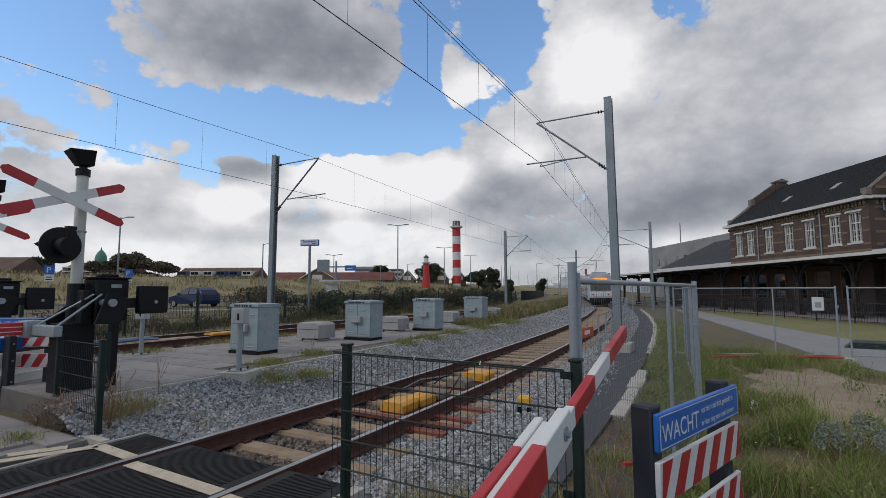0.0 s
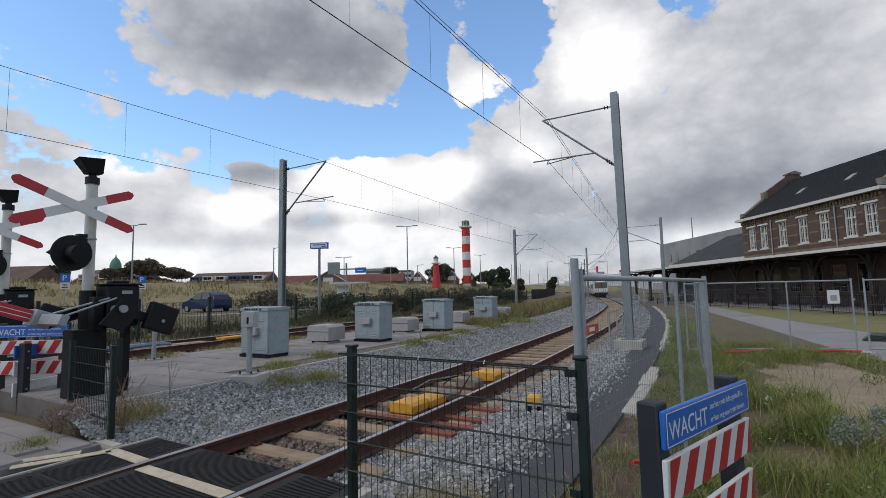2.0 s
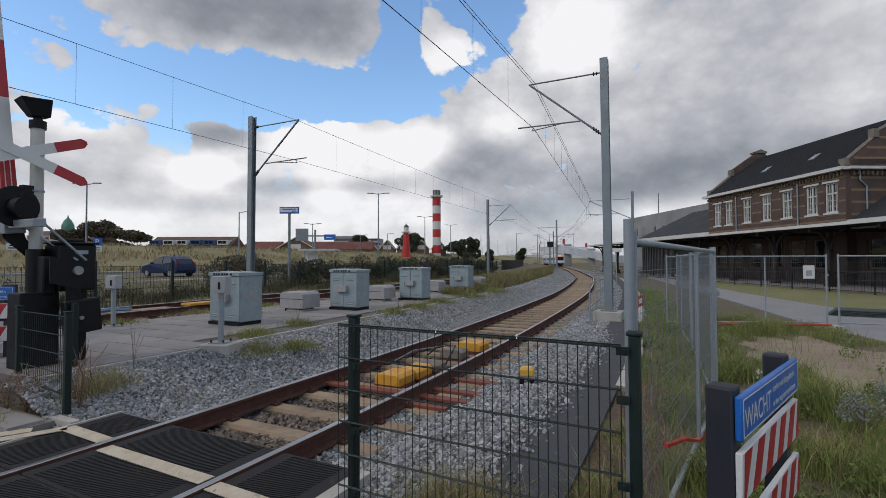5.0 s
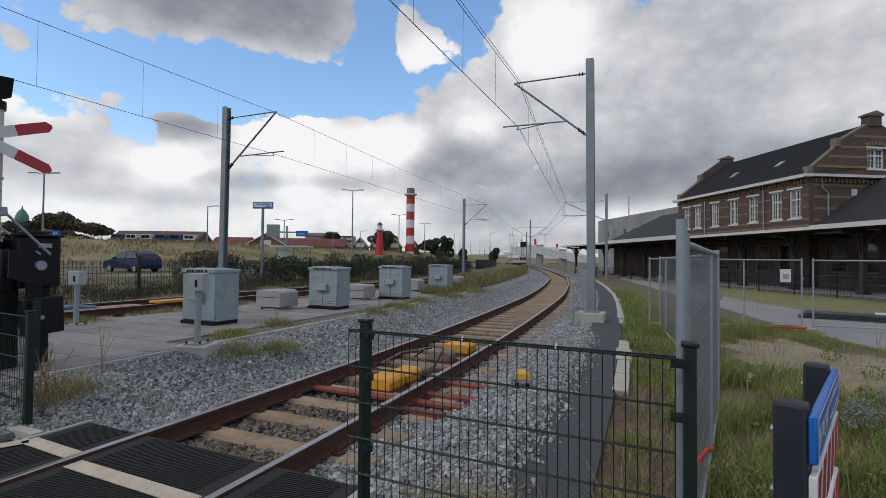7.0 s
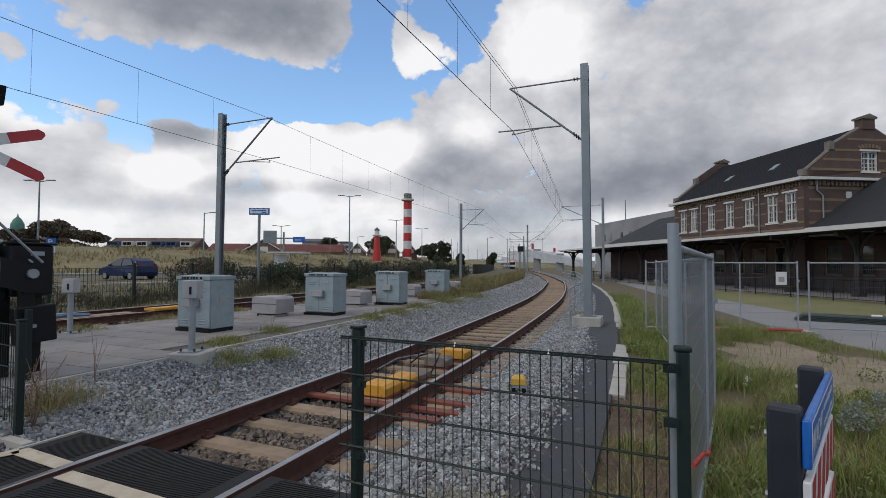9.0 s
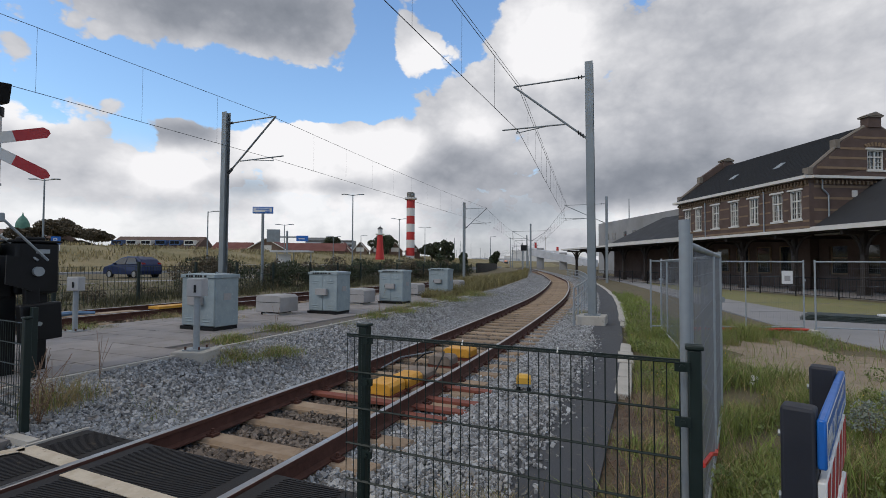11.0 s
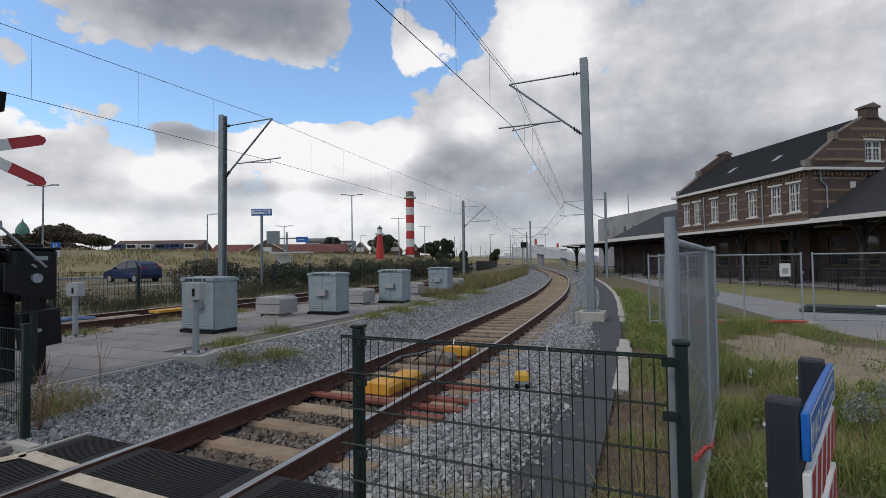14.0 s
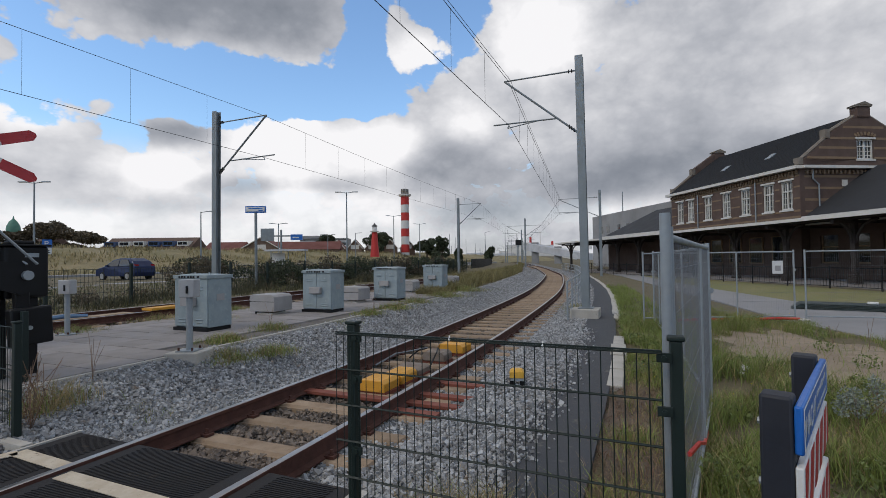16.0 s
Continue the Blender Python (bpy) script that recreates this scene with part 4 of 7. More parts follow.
def build_canopy():
    c = thing("station_canopy", "long dark timber platform canopy with pale roof edge", "canopy", m=ST)
    y0, y1 = -30.0, 34.0
    z = 3.62
    part("roof", Shape().add([(-5.0, y0, z), (-5.0, y1, z), (0.55, y1, z + 0.35), (0.55, y0, z + 0.35), (-5.0, y0, z - 0.1), (-5.0, y1, z - 0.1), (0.55, y1, z + 0.2), (0.55, y0, z + 0.2)],
                             [(0, 1, 2, 3), (4, 5, 6, 7), (0, 1, 5, 4), (1, 2, 6, 5), (2, 3, 7, 6), (3, 0, 4, 7)]), DARKWOOD, c, smooth=False)
    part("fascia", Shape().box(-5.12, y0, z - 0.09, -5.0, y1, z + 0.09), TRIM, c, "pale painted roof edge")
    for i in range(12):
        x = -4.8 + i * 0.44
        part("purlin", Shape().box(x, y0 + 0.1, z - 0.16 + 0.055 * (x + 5), x + 0.06, y1 - 0.1, z - 0.11 + 0.055 * (x + 5)), DARKWOOD, c, smooth=False)
    y = y0 + 1.2
    while y < y1:
        col = part("post", Shape().box(-3.75, y - 0.13, 0, -3.49, y + 0.13, z - 0.15).box(-3.85, y - 0.23, 0, -3.39, y + 0.23, 0.5), DARKWOOD, c, bevel=0.02)
        for s in (-1, 1):
            for across in (False, True):
                br = Shape()
                for k in range(5):
                    ends = []
                    for q in (k, k + 1):
                        o, rise = s * (0.13 + (1.0 if across else 1.15) * (1 - math.cos(q * math.pi / 10))), z - 1.4 + 1.22 * math.sin(q * math.pi / 10)
                        ends.append(Vector((-3.62 + o, y, rise)) if across else Vector((-3.62, y + o, rise)))
                    br.tube(ends, 0.072, 6)
                part("brace", br, DARKWOOD, col, "curved timber brace")
        part("beam", Shape().box(-4.9, y - 0.09, z - 0.34, 0.5, y + 0.09, z - 0.17), DARKWOOD, c)
        y += 4.35
    fl = single("platform", Shape().box(-5.2, y0, -0.2, 0.59, y1, 0.06), PAVER, "paved station platform under the canopy", "platform", kind="structure", m=ST)
    # ground floor of the main block under the canopy
    g = thing("station_ground_floor", "dark brick ground floor with tall windows under the canopy", "wall", m=ST, kind="structure")
    part("wainscot", Shape().box(-0.06, 0.02, 0.05, -0.003, 14.9, 0.9), BRICK, g)
    for y in (1.2, 3.4, 5.6, 7.8, 10.0, 12.2):
        w = part("window", Shape().box(-0.07, y, 1.1, -0.05, y + 1.2, 2.95), WINGLASS, g, "tall dark window")
        part("frame", Shape().box(-0.1, y - 0.08, 1.02, -0.003, y, 3.0).box(-0.1, y + 1.2, 1.02, -0.003, y + 1.28, 3.0).box(-0.1, y, 2.95, -0.003, y + 1.2, 3.03).box(-0.1, y, 1.02, -0.003, y + 1.2, 1.1), BAND, w, "dull brown frame")


build_ground()
build_beds()
build_track("track_near", near_x, lambda y: 0.0, 3.3, 330, 170, "rust-brown rails on tan concrete sleepers in stone ballast")
build_track("track_far", far_x, far_z, -10, 330, 100, "rusty far railway track beyond the cabinets")
build_crossing()
build_catenary()
build_station()
build_annex()
build_canopy()


# ---- surfaces beside the tracks ----
def zero(y):
    return 0.0


def build_surfaces():
    strip("service_path", ASPHALT, along(near_x, lambda y: -0.07, 2.32, 3.02, 3.0, 48), "dark asphalt service path beside the track", "path", thick=0.1)
    kerb = thing("kerb", "worn pale concrete kerb blocks along the service path", "kerb", kind="structure")
    rng = random.Random(4)
    for x, y, z, nx, ny in route(near_x, zero, 7.45, 45, 1.0):
        if 10.8 < y < 14.2:
            continue
        w = 0.22 + rng.uniform(-0.04, 0.05)
        a = -math.degrees(math.atan2(-ny, nx))
        part("kerb_block", Shape().box(-w / 2, -0.485, -0.14, w / 2, 0.485, 0.0), CONCRETE, kerb, bevel=0.015).matrix_basis = pose(x + nx * 3.08, y + ny * 3.08, -0.05 + rng.uniform(-0.01, 0.01), 0, 0, a + rng.uniform(-1.5, 1.5))
    edge = thing("ballast_edging", "pale concrete edging of the ballast bed", "kerb", kind="structure")
    for x, y, z, nx, ny in route(near_x, zero, 32, 70, 2.0):
        part("edging_slab", Shape().box(-0.06, -0.97, -0.2, 0.06, 0.97, 0.225), CONCRETE, edge).matrix_basis = pose(x + nx * -3.1, y + ny * -3.1, 0, 0, 0, -math.degrees(math.atan2(-ny, nx)))
    # pale footpath, lawn, bare dirt
    near = [(14, -6), (8.0, 4.5), (5.6, 9.2), (3.97, 12.4), (3.05, 15.2), (1.85, 22.9), (0.2, 32), (-2.2, 46), (-6, 62)]
    far = [(17, -2), (11.5, 7.8), (8.5, 13), (5.9, 17.9), (4.6, 21.5), (2.7, 28.9), (1.2, 36), (-0.55, 46), (-4, 62)]
    strip("footpath", PATHGREY, [(a[0], a[1], b[0], b[1], -0.095) for a, b in zip(near, far)], "pale grey asphalt footpath beside the grass", "path", thick=0.1)
    lawn_far = [(24, -1), (18, 11), (15, 17), (11.2, 24), (9.2, 28.0), (5.8, 34.5), (3.8, 39.5), (0.9, 48), (-2.5, 62)]
    strip("lawn", LAWN, [(a[0] + 0.01, a[1], b[0], b[1], -0.115) for a, b in zip(far, lawn_far)], "short yellowish mown lawn", "lawn", thick=0.1)
    n = 90
    for name, cx, cy, rx, ry, turn, z, material, label in (("dirt_patch", 2.7, 10.1, 1.5, 3.2, 18, -0.112, DIRT, "bare trampled brown dirt in the verge"), ("soil_patch", -0.25, 4.9, 0.3, 2.2, 3, -0.1, SOIL, "dark bare soil beside the service path")):
        pts = []
        c, q = math.cos(radians(turn)), math.sin(radians(turn))
        for i in range(n):
            a = i * 2 * math.pi / n
            k = 1 + 0.14 * math.sin(3 * a + cx) + 0.1 * math.sin(7 * a) + 0.07 * math.sin(13 * a + 1) + 0.05 * math.sin(19 * a)
            u, v = rx * k * math.cos(a), ry * k * math.sin(a)
            pts.append((cx + u * c - v * q, cy + u * q + v * c))
        single(name, Shape().prism(pts, -0.2, z), material, label, "dirt", kind="structure", smooth=False)
    # paved strip that carries the cabinets
    bed = thing("paved_strip", "grey concrete slab paving between the two tracks", "paving", kind="structure")
    rim = [(near_x(y) - 2.8, y) for y in np.arange(3.2, 21.3, 1.0).tolist()]
    part("paver_bed", Shape().prism([(-10.6, 3.2)] + rim + [(-10.6, 21.2)], -0.1, 0.236), PAVEBED, bed, "sandy joints", smooth=False)
    for (xa, ya), (xb, yb) in zip(rim, rim[1:]):
        part("edging_slab", Shape().prism([(xa, ya + 0.008), (xa + 0.07, ya + 0.008), (xb + 0.07, yb), (xb, yb)], -0.1, 0.258), CONCRETE, bed, smooth=False)
    slab = Shape().prism([(-0.295, -0.295), (0.295, -0.295), (0.295, 0.295), (-0.295, 0.295)], 0.0, 0.028).mesh("paver", PAVER)
    rng = random.Random(9)
    for j in range(30):
        for i in range(7):
            x, y = -6.72 - i * 0.6, 3.5 + j * 0.6
            if x + 0.3 > near_x(y + 0.3) - 2.8:
                continue
            ob = part("paver", slab, None, bed)
            ob.matrix_basis = pose(x, y, 0.232 + rng.uniform(0, 0.005), rng.uniform(-0.3, 0.3), rng.uniform(-0.3, 0.3), rng.uniform(-0.4, 0.4))
    # pavement on the far side of the crossing
    pv = thing("crossing_pavement", "grey paving slabs beside the barrier", "pavement", kind="structure")
    p2 = Shape().prism([(-0.295, -0.145), (0.295, -0.145), (0.295, 0.145), (-0.295, 0.145)], 0.0, 0.03).mesh("paver", PAVER)
    for j in range(13):
        for i in range(9):
            ob = part("paver", p2, None, pv)
            ob.matrix_basis = pose(-5.78 - i * 0.6 - (0.3 if j % 2 else 0), 2.78 - j * 0.3, -0.022 + rng.uniform(0, 0.004), 0, 0, rng.uniform(-0.4, 0.4))
    # parking and road beyond the far track
    strip("far_road", PATHGREY, [(-41, -30, -28, -30, 0.40), (-41, 30, -28, 30, 0.40), (-44, 70, -31, 70, 0.40), (-52, 130, -40, 130, 0.3)], "grey parking road beyond the tracks", "road", thick=0.3)
    strip("dike_road", FARGREY, [(-50, -40, -47.5, -40, 0.62), (-50, 160, -47.5, 160, 0.62)], "pale road at the foot of the dike", "road", thick=0.4)


# ---- cabinets ----
def make_cabinet():
    c = thing("relay_cabinet", "light grey-blue steel relay cabinet with double doors", "cabinet", "relay cabinets")
    W, D, H = 0.88, 0.56, 1.06
    part("base", Shape().box(-W / 2 - 0.03, -0.02, -0.03, W / 2 - 0.01, D - 0.01, 0.045), BLACK, c, "dark base frame")
    part("body", Shape().box(-W / 2, 0.015, 0.05, W / 2, D, H - 0.08), GREYBLUE, c, bevel=0.008)
    for s in (-1, 1):
        d = part("door", Shape().box(min(s * 0.006, s * (W / 2 - 0.012)), -0.012, 0.07, max(s * 0.006, s * (W / 2 - 0.012)), 0.016, H - 0.09), GREYBLUE, c, bevel=0.005)
        for z in (0.16, 0.21, 0.78, 0.83):
            v = Shape().add([(s * 0.23 - 0.09, -0.013, z), (s * 0.23 + 0.09, -0.013, z), (s * 0.23 + 0.09, -0.026, z - 0.012), (s * 0.23 - 0.09, -0.026, z - 0.012), (s * 0.23 - 0.09, -0.013, z - 0.03), (s * 0.23 + 0.09, -0.013, z - 0.03)], [(0, 1, 2, 3), (3, 2, 5, 4), (0, 3, 4), (1, 5, 2)])
            part("louvre", v, GREYBLUE, d, smooth=False)
        if s > 0:
            part("lock_box", Shape().box(-0.17, -0.11, 0.46, 0.16, -0.013, 0.62), GREYBOX, d, "protruding grey lock box", bevel=0.01)
    part("latch", Shape().box(-0.23, -0.03, 0.49, -0.19, -0.013, 0.58), BLACK, c, "black latch")
    part("lid", Shape().prism([(-W / 2 - 0.02, -0.035), (W / 2 + 0.02, -0.035), (W / 2 + 0.02, D + 0.02), (-W / 2 - 0.02, D + 0.02)], H - 0.08, H - 0.015).add(
        [(-W / 2 - 0.02, -0.035, H - 0.015), (W / 2 + 0.02, -0.035, H - 0.015), (W / 2 + 0.02, D + 0.02, H - 0.015), (-W / 2 - 0.02, D + 0.02, H - 0.015), (-W / 2 + 0.1, D / 2, H + 0.01), (W / 2 - 0.1, D / 2, H + 0.01)], [(0, 1, 5, 4), (2, 3, 4, 5), (1, 2, 5), (3, 0, 4)]), GREYBLUE, c, "shallow pitched lid", bevel=0.006)
    for x in (-0.38, -0.02, 0.36):
        y = 0.1
        p = [(x + 0.03 * math.cos(a), y, H - 0.01 + 0.045 * math.sin(a)) for a in [k * math.pi / 5 for k in range(6)]]
        part("lifting_eye", Shape().tube(p, 0.007, 5), GALV, c)
    for x, w in ((-0.3, 0.05), (-0.23, 0.05), (-0.16, 0.05), (-0.06, 0.05), (0.01, 0.05), (0.08, 0.05), (0.19, 0.06)):
        part("label_bar", Shape().box(x, -0.039, H - 0.068, x + w, -0.0355, H - 0.028), BLACK, c, "dark marking bar")
    part("nameplate", Shape().box(W / 2, 0.2, 0.55, W / 2 + 0.006, 0.38, 0.68), GREYBOX, c, "small side plate")
    return c


def make_box():
    c = thing("cable_box", "low weathered grey metal trackside box on short legs", "trackside box", "trackside boxes")
    part("body", Shape().prism([(-0.38, 0.0), (0.38, 0.0), (0.38, 0.36), (0.3, 0.42), (-0.3, 0.42), (-0.38, 0.36)], -0.34, 0.34, pose(0, 0.34, 0.06, 90, 0, 0)), GREYBOX, c, bevel=0.012)
    part("seam", Shape().box(-0.386, -0.006, 0.30, 0.386, 0.0, 0.31), BLACK, c, "lid seam")
    for x in (-0.26, 0.2):
        for y in (0.06, 0.5):
            part("leg", Shape().box(x, y, -0.03, x + 0.06, y + 0.06, 0.06), BLACK, c)
    part("footing", Shape().box(-0.2, 0.05, -0.04, 0.3, 0.55, 0.03), CONCRETE, c, "concrete footing")
    return c


def make_pole_box(h, plate):
    c = thing("pole_box", "small pale grey switch box on a steel pole", "switch box", "switch boxes on poles")
    part("pole", Shape().cyl((0, 0, 0.02), (0, 0, h - 0.2), 0.045, n=14), GALV, c)
    part("housing", Shape().box(-0.115, -0.085, h - 0.26, 0.115, 0.085, h), mat("pale_box_paint", (0.42, 0.43, 0.44), 0.5), c, bevel=0.012)
    part("lock", Shape().box(0.0, -0.095, h - 0.2, 0.03, -0.085, h - 0.09), BLACK, c, "black lock slot")
    part("foot_plate", Shape().box(-0.13, -0.13, 0, 0.13, 0.13, 0.02), GALV, c)
    for x in (-0.1, 0.1):
        for y in (-0.1, 0.1):
            part("bolt", Shape().cyl((x, y, 0.0), (x, y, 0.06), 0.016, n=6), RUST, c)
    if plate:
        part("plinth", Shape().box(-0.24, -0.22, -0.25, 0.24, 0.22, 0.0), CONCRETE, c, "concrete plinth", bevel=0.012)
    return c


def build_cabinets():
    a = make_cabinet()
    a.matrix_basis = pose(-8.22, 7.2, 0.285)
    for x, y in ((-7.93, 10.65), (-7.93, 14.15), (-8.4, 18.95)):
        copy_thing(a, pose(x, y, 0.285, 0, 0, random.uniform(-1, 1)))
    b = make_box()
    b.matrix_basis = pose(-8.95, 9.8, 0.275, 0, 0, 2)
    for x, y in ((-8.72, 13.2), (-9.05, 17.6), (-9.1, 22.2)):
        copy_thing(b, pose(x, y, 0.275, 0, 0, random.uniform(-3, 3)))
    make_pole_box(1.03, True).matrix_basis = pose(-6.25, 5.55, 0.3, 0, 0, 20)
    make_pole_box(1.02, False).matrix_basis = pose(-10.1, 6.1, 0.262, 0, 0, 20)


# ---- equipment in the track ----
def hood(name, label, x, y, w, l, h, material, lift=-0.15, rot=0):
    c = thing(name, label, "track equipment", m=pose(x, y, lift, 0, 0, rot))
    part("cover", Shape().prism([(-w / 2, 0), (w / 2, 0), (w / 2, h * 0.7), (w / 2 - 0.05, h), (-w / 2 + 0.05, h), (-w / 2, h * 0.7)], -l, 0, pose(0, 0, 0, 90, 0, 0)), material, c, bevel=0.01)
    part("base", Shape().box(-w / 2 - 0.02, 0.02, -0.06, w / 2 + 0.02, l - 0.02, 0.0), RUSTRED, c)
    return c


def build_track_gear():
    x = near_x(6)
    hood("point_machine_cover", "yellow metal cover between the rails", x + 0.12, 6.0, 0.40, 0.42, 0.15, YELLOW)
    hood("point_machine_cover", "yellow metal cover with a lower extension", x + 0.17, 6.46, 0.34, 0.46, 0.14, YELLOW)
    hood("junction_box", "flat grey-brown junction box between the rails", x + 0.1, 7.0, 0.46, 0.4, 0.10, BROWNBOX)
    hood("junction_box", "small grey box with cables between the rails", x + 0.12, 8.0, 0.40, 0.35, 0.15, BROWNBOX)
    hood("point_machine_cover", "yellow metal cover farther along the track", x + 0.12, 8.75, 0.50, 0.46, 0.16, YELLOW)
    for k, pts in enumerate(([(-3.9, 7.9, -0.1), (-3.75, 7.95, 0.03), (-3.62, 8.0, 0.06)], [(-4.2, 7.3, -0.12), (-4.0, 7.6, 0.02), (-3.65, 8.1, 0.05)], [(-3.3, 7.4, -0.12), (-3.35, 7.8, 0.04), (-3.45, 8.1, 0.06)])):
        single("cable", Shape().tube(pts, 0.014, 6), GALVWIRE if k == 1 else BLACK, "loose cable beside the junction box", "cable")
    for y, xa, xb in ((5.45, -2.95, -2.3), (5.78, -4.4, -2.1), (6.15, -2.85, -2.0), (6.75, -3.1, -2.05)):
        single("stretcher_plate", Shape().box(xa, y - 0.07, -0.175, xb, y + 0.07, -0.135), RUSTRED, "red-brown painted steel stretcher plate under the rails", "track plate", "stretcher plates", bevel=0.005)
    m = thing("marker_light", "small yellow-capped marker on black legs in the ballast", "marker light", m=pose(-1.73, 6.7, -0.16, 0, 0, 12))
    part("cap", Shape().prism([(-0.09, -0.08), (0.09, -0.08), (0.09, 0.08), (-0.09, 0.08)], 0.19, 0.27).add([(-0.09, -0.08, 0.27), (0.09, -0.08, 0.27), (0.09, 0.08, 0.27), (-0.09, 0.08, 0.27), (-0.06, -0.05, 0.30), (0.06, -0.05, 0.30), (0.06, 0.05, 0.30), (-0.06, 0.05, 0.30)], [(0, 1, 5, 4), (1, 2, 6, 5), (2, 3, 7, 6), (3, 0, 4, 7), (4, 5, 6, 7)]), mat("orange_yellow_cap", (0.7, 0.40, 0.05), 0.5, scale=8), m, "yellow cap", bevel=0.006)
    part("collar", Shape().box(-0.08, -0.07, 0.155, 0.1, 0.07, 0.19), GALV, m, "grey collar")
    for s in (-0.06, 0.07):
        part("leg", Shape().box(s - 0.03, -0.05, -0.02, s + 0.02, 0.05, 0.16), BLACK, m)
    g = thing("far_track_cover", "yellow plank cover and blue cable on the far track", "track equipment")
    part("plank", Shape().box(-12.2, 9.0, 0.36, -11.8, 11.2, 0.42), YELLOW, g, "yellow plank")
    part("board", Shape().box(-12.3, 6.6, 0.30, -11.9, 8.6, 0.36), SLEEPER, g, "pale worn board")
    part("cable", Shape().tube([(-12.1, 5.6, 0.36), (-12.2, 6.0, 0.42), (-12.0, 6.5, 0.4), (-12.2, 7.2, 0.41), (-12.05, 7.6, 0.38)], 0.05, 6), mat("faded_blue_hose", (0.12, 0.22, 0.36), 0.6), g, "faded blue hose")


# ---- fences ----
def bar_mesh(name, a, b, r, material, n=5):
    return Shape().cyl(a, b, r, n=n).mesh(name, material, True)


def post_cap(sh, x, y, w, top):
    sh.box(x - w - 0.006, y - w - 0.006, top, x + w + 0.006, y + w + 0.006, top + 0.02)


def mesh_panel(parent, x0, x1, z0, z1, pitch=0.05, rows=0.2, r=0.0027, hr=0.004, material=None, only=1000):
    """A welded mesh in the local xz plane: upright wires and pairs of cross wires."""
    material = material or GREENSTEEL
    up = bar_mesh("upright_wire", (0, 0, z0), (0, 0, z1), r, material, 4)
    n = int((x1 - x0) / pitch)
    for i in range(n + 1):
        part("upright_wire", up, None, parent).location = (x0 + i * pitch, 0, 0)
    cross = Shape().cyl((x0, -0.006, 0), (x1, -0.006, 0), hr, n=4).cyl((x0, 0.006, 0), (x1, 0.006, 0), hr, n=4).mesh("cross_wire", material, True)
    z = z1 - 0.012
    while z > z0:
        part("cross_wire", cross, None, parent).location = (0, 0, z)
        z -= rows


def build_green_fence():
    f = thing("mesh_fence", "dark green welded mesh fence panel between two posts", "fence", m=pose(-1.713, 2.92, 0, 0, 0, -1.3))
    w = 0.03
    for x in (0.0, 1.668):
        s = Shape().box(x - 0.026, -w, -0.3, x + 0.026, w, 1.2)
        post_cap(s, x, 0, w, 1.2)
        part("post", s, GREENSTEEL, f, bevel=0.006)
    for x in (0.045, 1.62):
        for z in (0.12, 0.5, 0.9, 1.13):
            part("clamp", Shape().box(x - 0.03, -0.045, z - 0.02, x + 0.03, -0.03, z + 0.02).cyl((x, -0.055, z), (x, -0.03, z), 0.012, n=6), GREENSTEEL, f, "black clamp with bolt")
    part("top_bar", Shape().box(-0.09, -0.05, 1.155, 1.61, -0.04, 1.163), GREENSTEEL, f)
    mesh_panel(f, -0.09, 1.61, 0.02, 1.16, 0.05, 0.2)
    for o in f.children:
        if o.name.startswith(("upright_wire", "cross_wire")):
            o.location.y -= 0.042
    part("cable_tie", Shape().cyl((0.62, -0.052, 1.15), (0.62, -0.04, 1.172), 0.004, n=6), WHITE, f, "white cable tie")
    part("cable_tie", Shape().cyl((1.1, -0.052, 1.15), (1.1, -0.04, 1.172), 0.004, n=6), WHITE, f, "white cable tie")
    # short return panels that guard the barrier drive
    g = thing("mesh_fence", "short dark green mesh guard beside the barrier drive", "fence", m=pose(-5.53, 3.14, -0.02, 0, 0, 175.5))
    for x in (0.0, 1.26):
        s = Shape().box(x - w, -w, -0.2, x + w, w, 1.05)
        post_cap(s, x, 0, w, 1.05)
        part("post", s, GREENSTEEL, g, bevel=0.006)
    mesh_panel(g, 0.03, 1.23, 0.02, 1.02, 0.05, 0.2)
    h = thing("mesh_fence", "dark green mesh guard behind the barrier drive", "fence", m=pose(-6.6, 3.72, 0.05, 0, 0, 176))
    for x in (0.0, 0.9):
        part("post", Shape().box(x - w, -w, -0.2, x + w, w, 1.0), GREENSTEEL, h, bevel=0.006)
    mesh_panel(h, 0.03, 0.87, 0.02, 0.98, 0.05, 0.2)


